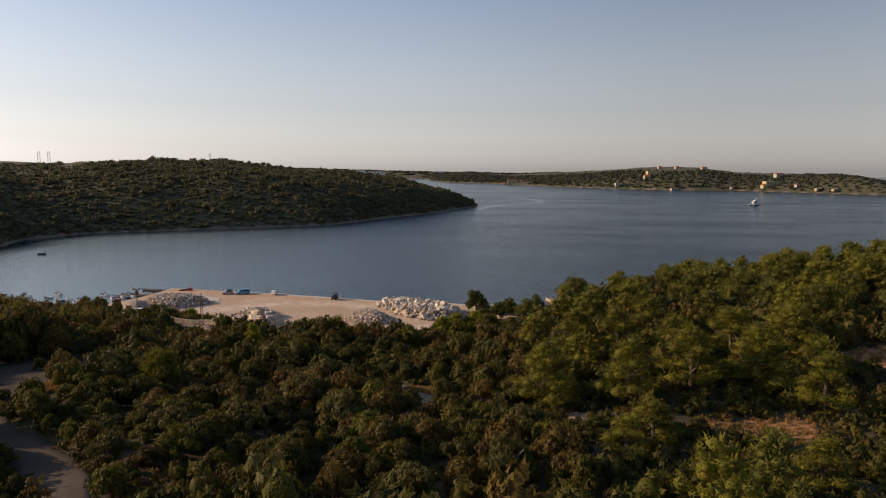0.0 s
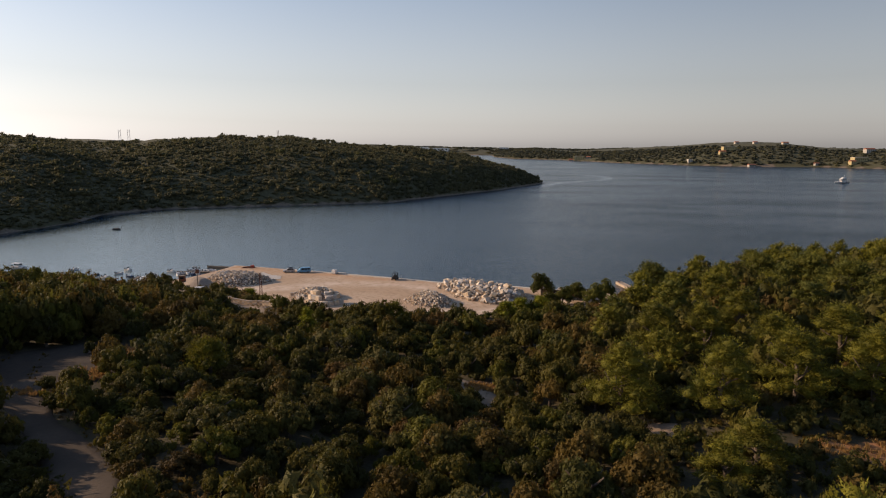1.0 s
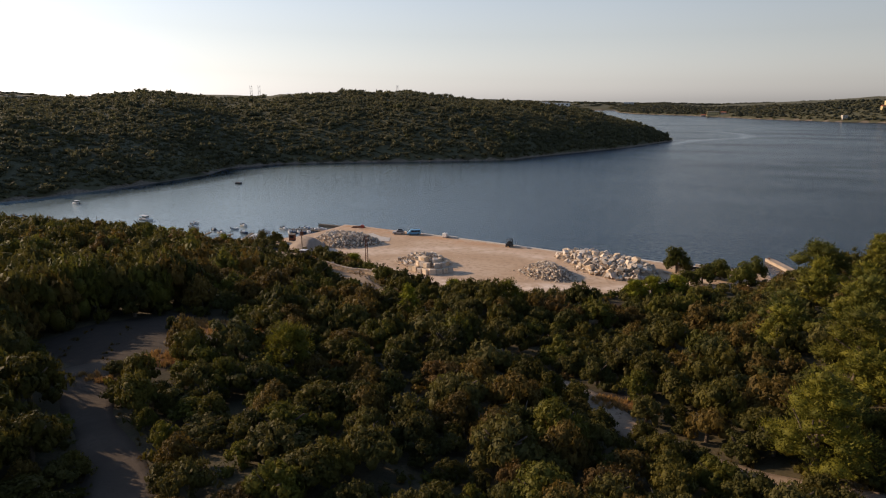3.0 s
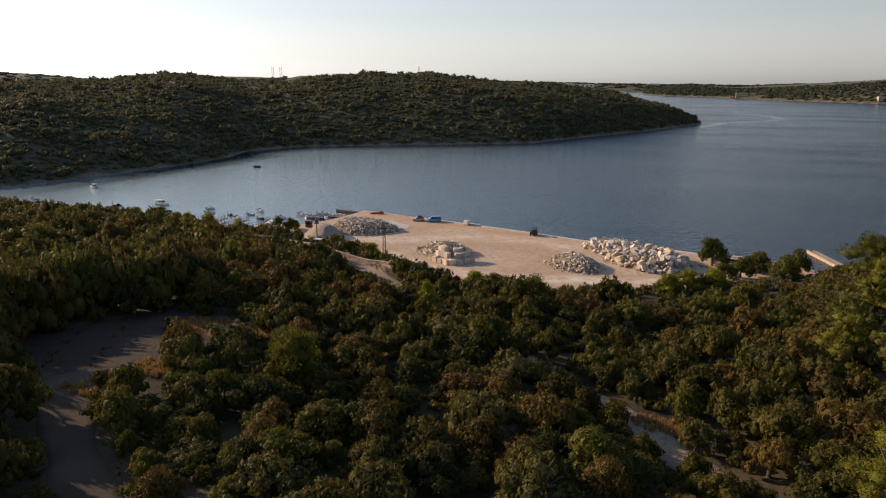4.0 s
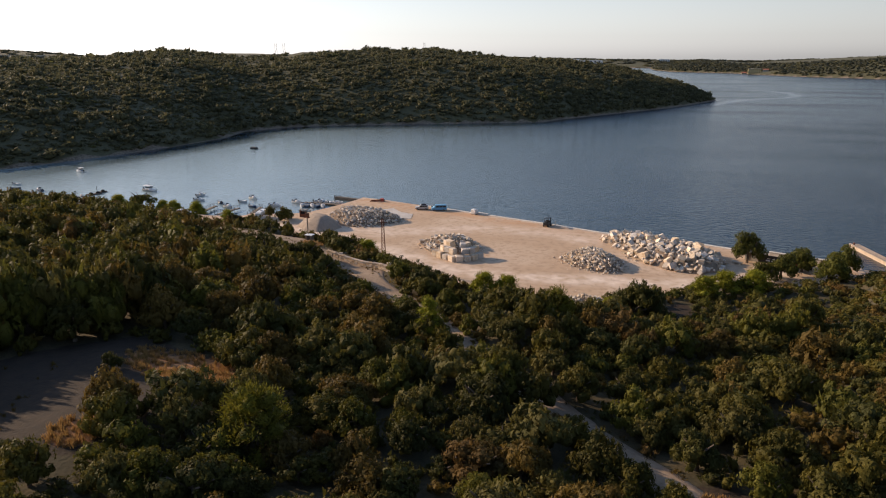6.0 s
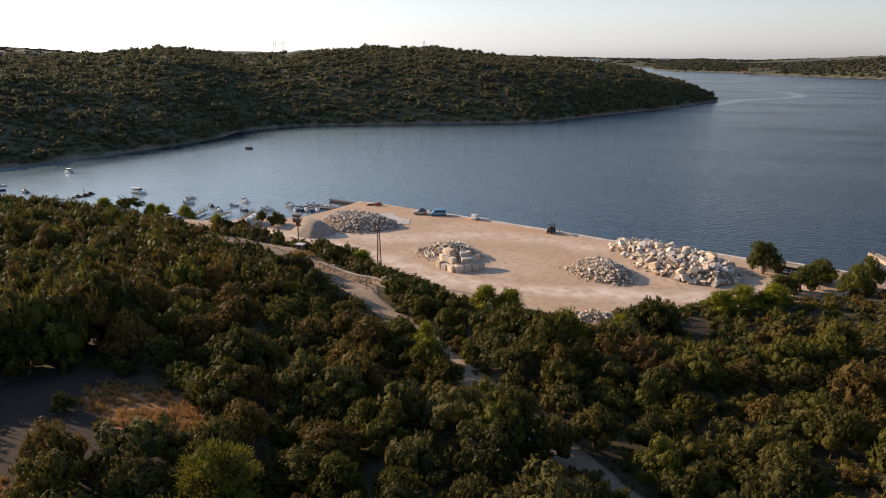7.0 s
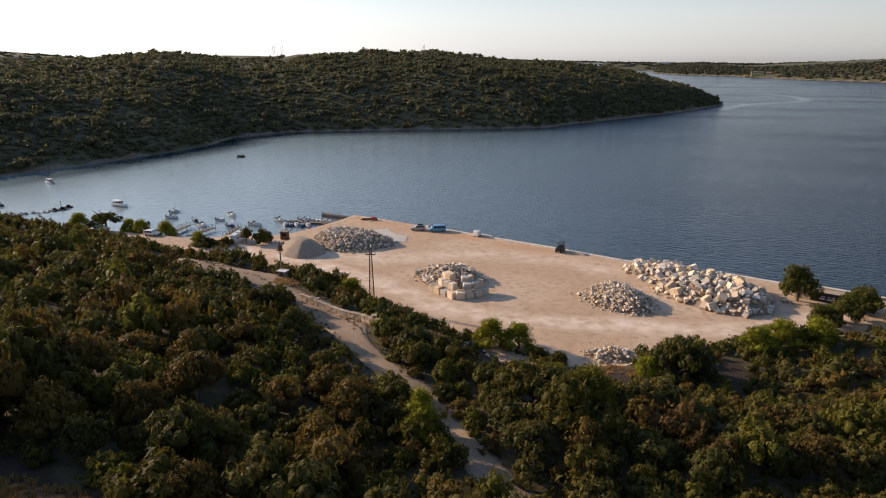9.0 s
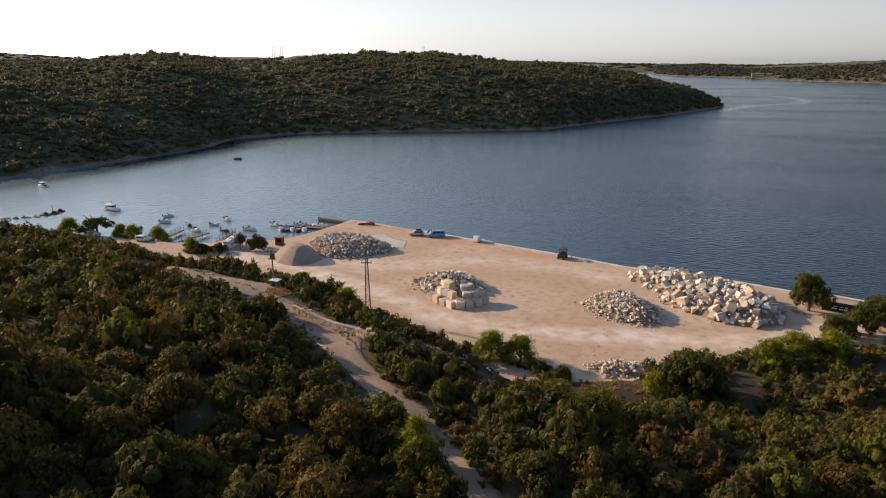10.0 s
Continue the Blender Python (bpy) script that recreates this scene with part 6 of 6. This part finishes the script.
for sx in (-0.9, -0.2, 0.8):
    fl = one("floodlight", STEEL, lamp, box, sx, -0.1, 6.45, 0.5, 0.35, 0.42, 0.04)
    one("lens", LAMPGLASS, fl, box, sx, -0.285, 6.5, 0.42, 0.02, 0.32)
shed = thing("meter_cabinet", pose(LX + 0.6, LY - 0.4, spot(LX, LY)), "small cabinet with a white flat top at the pole's foot", "cabinet")
one("cabinet_body", WOOD, shed, box, 0, 0, -0.3, 1.5, 1.1, 1.5, 0.03)
one("roof", WHITE, shed, box, 0, 0, 1.2, 1.9, 1.5, 0.12, 0.02)
one("door", DARKWOOD, shed, box, 0, -0.56, 0, 0.8, 0.03, 1.1)
kiosk = thing("kiosk", pose(-121.3, 207.9, 1.7, 0, 0, 15), "small rusty brown kiosk cabin near the shore", "kiosk")
one("body", RUSTY, kiosk, box, 0, 0, 0.25, 2.0, 1.7, 1.9, 0.04)
one("roof", WOOD, kiosk, box, 0, 0, 2.15, 2.4, 2.1, 0.18, 0.04)
one("window", GLASS, kiosk, box, 0.1, -0.86, 1.1, 1.2, 0.03, 0.7)
one("skid", DARKWOOD, kiosk, box, 0, 0, 0, 2.2, 1.4, 0.25, 0.02)

# ---- dry-stone wall beside the track ----
rg = random.Random(21)
WALLCUT = []
for me in CUT:
    me = me.copy()
    me.name = "wall_stone"
    me.materials.clear()
    me.materials.append(WALLSTONE)
    WALLCUT.append(me)
wall = thing("stone_wall", pose(-66, 144, spot(-66, 144)), "low pale stone wall with a coping along the track", "wall")
o = wall.matrix_world.translation
WALL = P("-75.2,147.4 -71,146 -66,144.3 -61.2,142.7 -57.6,140.6")
for (ax, ay), (bx, by) in zip(WALL, WALL[1:]):
    ln = math.hypot(bx - ax, by - ay)
    n = int(ln / 0.75)
    yaw = math.degrees(math.atan2(by - ay, bx - ax))
    for i in range(n):
        cx, cy = ax + (bx - ax) * (i + 0.5) / n, ay + (by - ay) * (i + 0.5) / n
        g = spot(cx, cy)
        for lv in range(3):
            ob = new("wall_stone", WALLCUT[(i + lv) % 4])
            ob.parent = wall
            ob.matrix_basis = pose(cx - o.x + rg.uniform(-0.04, 0.04), cy - o.y + rg.uniform(-0.05, 0.05), g - o.z - 0.1 + lv * 0.36 + 0.18, rg.uniform(-3, 3), rg.uniform(-3, 3), yaw + rg.uniform(-4, 4)) @ Matrix.Diagonal((ln / n * 1.0, 0.5, 0.4, 1))
        ob = new("coping_stone", WALLCUT[i % 4])
        ob.parent = wall
        ob.matrix_basis = pose(cx - o.x, cy - o.y, g - o.z + 1.05, 0, 0, yaw + rg.uniform(-2, 2)) @ Matrix.Diagonal((ln / n * 1.03, 0.62, 0.16, 1))
for px, py, s in ((-71.6, 146.6, 1.3), (-58.8, 141.9, 1.5), (-57.9, 141.2, 1.2), (-56.9, 140.2, 0.9)):
    ob = new("pillar_stone", WALLCUT[1])
    ob.parent = wall
    ob.matrix_basis = pose(px - o.x, py - o.y, spot(px, py) - o.z + s * 0.5, 0, 0, 30) @ Matrix.Diagonal((0.8, 0.8, s, 1))

# loose stones on the bank below the track
rg = random.Random(31)
for i in range(64):
    x_, y_ = (rg.uniform(-52, -28), rg.uniform(137, 152)) if i % 2 else (rg.uniform(-53, -40), rg.uniform(154, 160))
    s = rg.uniform(0.35, 0.9)
    ob = tagged(new("loose_stone", (GREYS + LUMPS)[i % 13]), "pale broken stone lying on the bare bank", "stone", "loose stones on the bank")
    ob.matrix_world = pose(x_, y_, spot(x_, y_) + s * 0.12, rg.uniform(-20, 20), rg.uniform(-20, 20), rg.uniform(0, 360)) @ Matrix.Diagonal((s, s, s, 1))


# ---- boats ----
def boat(m, length, width, hull_mat, label, cabin="", group="moored boats", cover=None):
    root = thing("motor_boat", m, label, "boat", group)
    secs = []
    for f, wk, dk in ((-0.5, 0.86, 0.0), (-0.25, 1.0, 0.0), (0.1, 0.96, 0.04), (0.33, 0.66, 0.12), (0.46, 0.28, 0.22), (0.5, 0.04, 0.26)):
        w, x_, top = width / 2 * wk, f * length, 0.55 + dk * 1.3
        secs.append([(x_, -w, top), (x_, -w * 0.92, 0.15), (x_ - 0.02 * length, -w * 0.45, -0.25), (x_ - 0.02 * length, w * 0.45, -0.25), (x_, w * 0.92, 0.15), (x_, w, top)])
    bm = bmesh.new()
    loft(bm, secs)
    hull = part("hull", bm, hull_mat, root)
    for sy in (-1, 1):
        one("rub_rail", BLACK, hull, rod, (-0.48 * length, sy * width * 0.44, 0.52), (0.1 * length, sy * width * 0.485, 0.58), 0.05, sides=5)
    one("cockpit_floor", plain_cockpit, root, box, -0.16 * length, 0, 0.5, length * 0.52, width * 0.72, 0.08, 0.02)
    one("bench_seat", CANVAS, root, box, -0.33 * length, 0, 0.56, 0.5, width * 0.6, 0.3, 0.05)
    if cabin == "cuddy":
        one("cabin", WHITE, root, box, 0.08 * length, 0, 0.6, length * 0.34, width * 0.74, 0.55, 0.12, 0.8)
        one("windscreen", GLASS, root, box, -0.08 * length, 0, 1.05, 0.25, width * 0.66, 0.42, 0.05, 0.85)
    elif cabin == "wheelhouse":
        one("foredeck", WHITE, root, box, 0.2 * length, 0, 0.62, length * 0.34, width * 0.6, 0.3, 0.08, 0.8)
        house = one("wheelhouse", WHITE, root, box, -0.08 * length, 0, 0.58, length * 0.3, width * 0.72, 1.35, 0.1, 0.88)
        one("window_band", GLASS, house, box, -0.08 * length, 0, 1.25, length * 0.295, width * 0.70, 0.42, 0.02, 0.94)
        one("canopy_roof", WHITE, root, box, -0.17 * length, 0, 1.95, length * 0.5, width * 0.74, 0.08, 0.02)
    elif cover:
        one("cover", cover, root, box, -0.05 * length, 0, 0.52, length * 0.7, width * 0.8, 0.35, 0.12, 0.7)
    eng = one("outboard_motor", BLACK, root, box, -0.53 * length, 0, 0.45, 0.4, 0.4, 0.65, 0.08, 0.8)
    one("motor_leg", STEEL, eng, box, -0.53 * length, 0, -0.4, 0.16, 0.12, 0.9)
    return root


plain_cockpit = plain("boat_deck", (0.42, 0.38, 0.33), 0.6)
BERTHS = ((-180.5, 228.6, 4.2, 60, WHITE, "cuddy"), (-174.9, 221.5, 5.0, 15, WHITE, "cuddy"), (-165.3, 221.1, 4.6, 150, NAVY, "cover"), (-157.7, 216.4, 5.4, -15, WHITE, "cuddy"),
          (-157.9, 224.6, 3.6, 30, WHITE, ""), (-158.2, 230.9, 5.2, -20, WHITE, "cuddy"), (-149.6, 219.4, 4.6, -15, NAVY, "cover"), (-143.1, 223.2, 5.6, 5, WHITE, "cuddy"),
          (-139.3, 230.7, 5.2, -15, WHITE, "cuddy"), (-177.7, 212.7, 4.6, 175, NAVY, ""), (-271.6, 252.7, 6.8, 170, WHITE, "wheelhouse"), (-269, 220.5, 5.0, 10, WHITE, ""), (-260.2, 213.8, 5.0, 20, NAVY, "cover"), (-248, 214.6, 5.2, 170, NAVY, "cuddy"))
for bx_, by_, ln, yaw, mat, kind_ in BERTHS:
    lab = {"cuddy": "white motor boat with a low cabin riding at its mooring", "wheelhouse": "white cabin boat with a wheelhouse moored in the bay", "cover": "dark hulled boat under a canvas cover at its mooring", "": "small open boat riding at its mooring"}[kind_]
    boat(pose(bx_, by_, 0.05, 0, 0, yaw), ln * 0.8, ln * 0.31, mat, lab, kind_, cover=CANVAS if kind_ == "cover" else None)
cruiser = boat(pose(-206, 229.4, 0.1, 0, 0, -8), 7.6, 2.6, WHITE, "white cabin cruiser with a wheelhouse and blue stripe", "wheelhouse")
one("stripe", NAVY, cruiser, box, -0.05 * 7.6, -1.29, 0.3, 5.0, 0.04, 0.12)
one("stripe", NAVY, cruiser, box, -0.05 * 7.6, 1.29, 0.3, 5.0, 0.04, 0.12)
one("mast", STEEL, cruiser, rod, (-0.6, 0, 2.0), (-0.6, 0, 3.6), 0.04)
for i, (dx, dy) in enumerate(((-134.2, 226.6), (-132.4, 226.9), (-130.6, 227.3), (-128.8, 227.8), (-127.0, 228.3))):
    boat(pose(dx, dy, 0.05, 0, 0, -62 + (i % 3) * 5), 4.3 + 0.3 * (i % 2), 1.7, WHITE if i % 2 == 0 else NAVY, "small motor boat berthed bow-on at the floating jetty" if i % 2 == 0 else "dark small boat berthed at the floating jetty", "" if i % 2 else "cuddy", "boats at the floating jetty")
for i, (dx, dy) in enumerate(((-131.5, 233.8), (-128.2, 234.0), (-125.0, 233.8))):
    boat(pose(dx, dy, 0.05, 0, 0, 8 + 6 * i), 5.0, 1.9, WHITE, "white motor boat berthed alongside the floating jetty", "cuddy" if i != 1 else "", "boats at the floating jetty")


def gangway(x0, y0, x1, y1, label, z=0.9, width=1.2, rails=True):
    """A timber jetty: planks on piles, with hand rails."""
    ln = math.hypot(x1 - x0, y1 - y0)
    root = thing("jetty", pose(x0, y0, z, 0, 0, math.degrees(math.atan2(y1 - y0, x1 - x0))), label, "jetty")
    n = int(ln / 0.4)
    bm = bmesh.new()
    box(bm, 0, 0, -0.06, 0.36, width, 0.06)
    me = bpy.data.meshes.new("plank")
    bm.to_mesh(me)
    bm.free()
    me.materials.append(WOOD)
    for i in range(n):
        ob = new("plank", me)
        ob.parent = root
        ob.matrix_basis = pose((i + 0.5) * ln / n, 0, 0)
    for sy in (-1, 1):
        one("beam", DARKWOOD, root, box, ln / 2, sy * width * 0.4, -0.26, ln, 0.12, 0.2)
        k = max(2, int(ln / 2.2))
        for i in range(k + 1):
            one("support_post", DARKWOOD, root, rod, (ln * i / k, sy * width * 0.46, -3 - z), (ln * i / k, sy * width * 0.46, 1.0 if rails else 0.2), 0.055, sides=6)
        if rails:
            one("hand_rail", DARKWOOD, root, rod, (0, sy * width * 0.46, 0.95), (ln, sy * width * 0.46, 0.95), 0.035, sides=5)
    return root


gangway(-151.9, 203.5, -151.3, 214, "weathered timber jetty with hand rails on the beach")
gangway(-141.5, 207, -145, 218, "timber jetty with hand rails beside moored boats")
gangway(-159, 204.5, -161, 214, "short timber jetty on the beach")
gangway(-122.5, 232, -136, 230.8, "low floating jetty with berthed boats", 0.5, 1.6, False)
floatb = thing("mooring_float", pose(-243.8, 343.5, 0), "dark square mooring float in the bay", "float")
one("float_body", DARKPAINT, floatb, box, 0, 0, -0.4, 4.0, 2.6, 1.5, 0.2, 0.9)
one("float_deck", DARKWOOD, floatb, box, 0, 0, 1.1, 3.2, 2.0, 0.12, 0.02)
for i, (dx, dy) in enumerate(((-222, 215.8), (-221, 218), (-222, 221.2))):
    rf = thing("raft", pose(dx, dy, 0, 0, 0, 20 * i), "dark timber raft moored off the beach", "raft", "rafts off the beach")
    one("raft_deck", DARKWOOD, rf, box, 0, 0, -0.1, 3.0, 2.0, 0.45, 0.06)
    one("gear_heap", BLACK, rf, box, 0.2, 0.1, 0.35, 1.6, 1.2, 0.7, 0.2, 0.6)
    if i == 1:
        one("raft_pole", DARKWOOD, rf, rod, (0, 0, 0.3), (0, 0, 3.2), 0.1)
spit = thing("breakwater", pose(-228, 208, 0, 0, 0, 40), "low line of dark rocks off the beach", "breakwater")
for i in range(26):
    ob = new("rock", GREYS[i % 6])
    ob.parent = spit
    s = 0.9 + 0.5 * math.sin(i * 2.1) ** 2
    ob.matrix_basis = pose(-13 + i * 0.85, math.sin(i * 1.7) * 0.6, 0.1, i * 31, i * 57, i * 73) @ Matrix.Diagonal((s * 1.3, s, s * 0.8, 1))
pier = thing("stone_pier", pose(36.5, 226, 0, 0, 0, 108), "sandy stone pier beyond the pines", "pier")
one("pier_body", WALLSTONE, pier, box, 0, 0, -3, 20, 2.6, 3.8, 0.1)
one("pier_edge", WALLSTONE, pier, box, 0, 1.1, 0.8, 20, 0.4, 0.2, 0.03)
one("bollard", RUSTY, pier, rod, (9, 0.5, 0.8), (9, 0.5, 1.4), 0.25, 8)
yacht = boat(pose(405, 926, 0.4, 0, 0, 200) @ Matrix.Diagonal((1, 1, 1.6, 1)), 21, 6, WHITE, "white motor yacht under way in the far channel", "wheelhouse", "")
one("upper_deck", WHITE, yacht, box, -1.5, 0, 2.0, 9, 4.4, 1.5, 0.3, 0.9)
one("upper_windows", GLASS, yacht, box, -1.5, 0, 2.7, 8.6, 4.3, 0.5, 0.05)
one("flybridge", WHITE, yacht, box, -2.5, 0, 3.5, 5, 3.4, 0.9, 0.2, 0.85)
one("radar_mast", WHITE, yacht, rod, (-3, 0, 4.2), (-3.4, 0, 6.2), 0.2)


# ---- far buildings ----
def house(x_, y_, w, d, h, yaw, mat, label, roof="flat", floors=2, cols=4, sink=1.0, group=""):
    """A far house: walls, roof, rows of windows, a door."""
    root = thing("house", pose(x_, y_, spot(x_, y_) - sink, 0, 0, yaw), label, "house", group)
    one("wall", mat, root, box, 0, 0, 0, w, d, h + sink)
    if roof == "gable":
        bm = bmesh.new()
        e = 0.5
        loft(bm, [[(sx * (w / 2 + e), -d / 2 - e, h + sink), (sx * (w / 2 + e), d / 2 + e, h + sink), (sx * (w / 2 + e), 0, h + sink + d * 0.28)] for sx in (-1, 1)])
        part("roof", bm, ROOFTILE, root)
    else:
        one("roof", CONCRETE, root, box, 0, 0, h + sink, w + 0.8, d + 0.8, 0.5, 0.05)
    for f in range(floors):
        for c in range(cols):
            one("window", GLASS, root, box, -w / 2 + w * (c + 0.5) / cols, -d / 2 - 0.03, sink + h * (f + 0.35) / floors, w / cols * 0.4, 0.12, h / floors * 0.42)
    one("door", WOOD, root, box, w * 0.02, -d / 2 - 0.05, sink, 1.4, 0.14, 2.3)
    return root


g = "houses on the far shore"
house(131, 2128, 32, 14, 12, 0, OCHRE, "long ochre two-storey building on the far shore", "flat", 2, 6, 1, g)
house(161, 2130, 14, 10, 5, 0, PLASTER, "pale low building on the far shore", "gable", 1, 3, 1, g)
house(106, 2150, 12, 10, 5, 0, PLASTER, "pale low building on the far shore", "gable", 1, 3, 1, g)
house(382, 1706, 11, 10, 9, 10, PLASTER, "pale tower-like house by the water", "flat", 3, 2, 1, g)
house(498, 1793, 34, 14, 11, 10, OCHRE, "large ochre building on the wooded slope", "flat", 3, 7, 2, g)
house(472, 1754, 16, 11, 7, 10, OCHRE, "ochre building on the wooded slope", "gable", 2, 4, 2, g)
house(570, 1980, 12, 9, 5, 12, PLASTER, "white house among trees on the hill", "gable", 2, 3, 2, g)
house(598, 1907, 11, 9, 5, 12, PLASTER, "white house among trees on the hill", "gable", 2, 3, 2, g)
house(660, 1861, 16, 9, 4.5, 14, PLASTER, "pale long house near the hilltop", "gable", 1, 5, 2, g)
house(718, 1573, 34, 13, 10, 18, OCHRE, "ochre hotel building on the slope", "flat", 3, 7, 2, g)
house(698, 1558, 14, 10, 7, 18, OCHRE, "small ochre annexe on the slope", "gable", 2, 3, 2, g)
house(792, 1690, 26, 11, 9, 20, PLASTER, "white house with a red roof on the ridge", "gable", 2, 5, 2, g)
house(753, 1515, 9, 8, 6, 20, PLASTER, "small white house on the slope", "gable", 1, 2, 2, g)
house(773, 1457, 26, 6, 4, 32, OCHRE, "low ochre beach building", "flat", 1, 8, 1, g)
house(795, 1429, 30, 6, 4, 36, OCHRE, "low ochre beach building", "flat", 1, 8, 1, g)
house(500, 1606, 18, 8, 4.5, 22, PLASTER, "white boathouse at the waterline", "gable", 1, 4, 1, g)
house(640, 1600, 12, 7, 4, 22, PLASTER, "white boathouse at the waterline", "gable", 1, 3, 1, g)
for bx_, by_, w in ((-640, 3480, 75), (-540, 3420, 125), (-190, 3560, 50)):
    house(bx_, by_, w, 40, 16, 0, WHITE, "long white industrial hall on the horizon", "flat", 1, 6, 4, "far industrial halls")
for bx_, by_, w, h, mat in ((-1085, 800, 16, 15, PLASTER), (-1050, 810, 14, 12, OCHRE), (-1015, 805, 18, 11, PLASTER), (-1120, 815, 20, 9, PLASTER)):
    house(bx_, by_, w, 12, h + 6, 40, mat, "apartment house among trees beyond the headland", "flat", 4, 4, 2, "houses beyond the headland")


def tower(x_, y_, top, gap, label):
    base = spot(x_, y_)
    root = thing("steel_tower", pose(x_, y_, base, 0, 0, 35), label, "tower")
    h = top - base
    for sx in (-1, 1):
        one("leg", HAZED_STEEL, root, rod, (sx * gap / 2, 0, -2), (sx * gap / 2, 0, h), 0.55, 8)
    for i in range(5):
        one("brace", HAZED_STEEL, root, rod, (-gap / 2, 0, h * (i + 0.2) / 5), (gap / 2, 0, h * (i + 1) / 5), 0.35, 6)
    return root


tower(-1269, 1809, 98, 6, "distant twin-legged steel tower on the skyline, paled for haze")
tower(-1247, 1821, 98, 6, "distant twin-legged steel tower on the skyline, paled for haze")
tower(-752, 1792, 93, 4, "distant slender steel mast on the skyline")
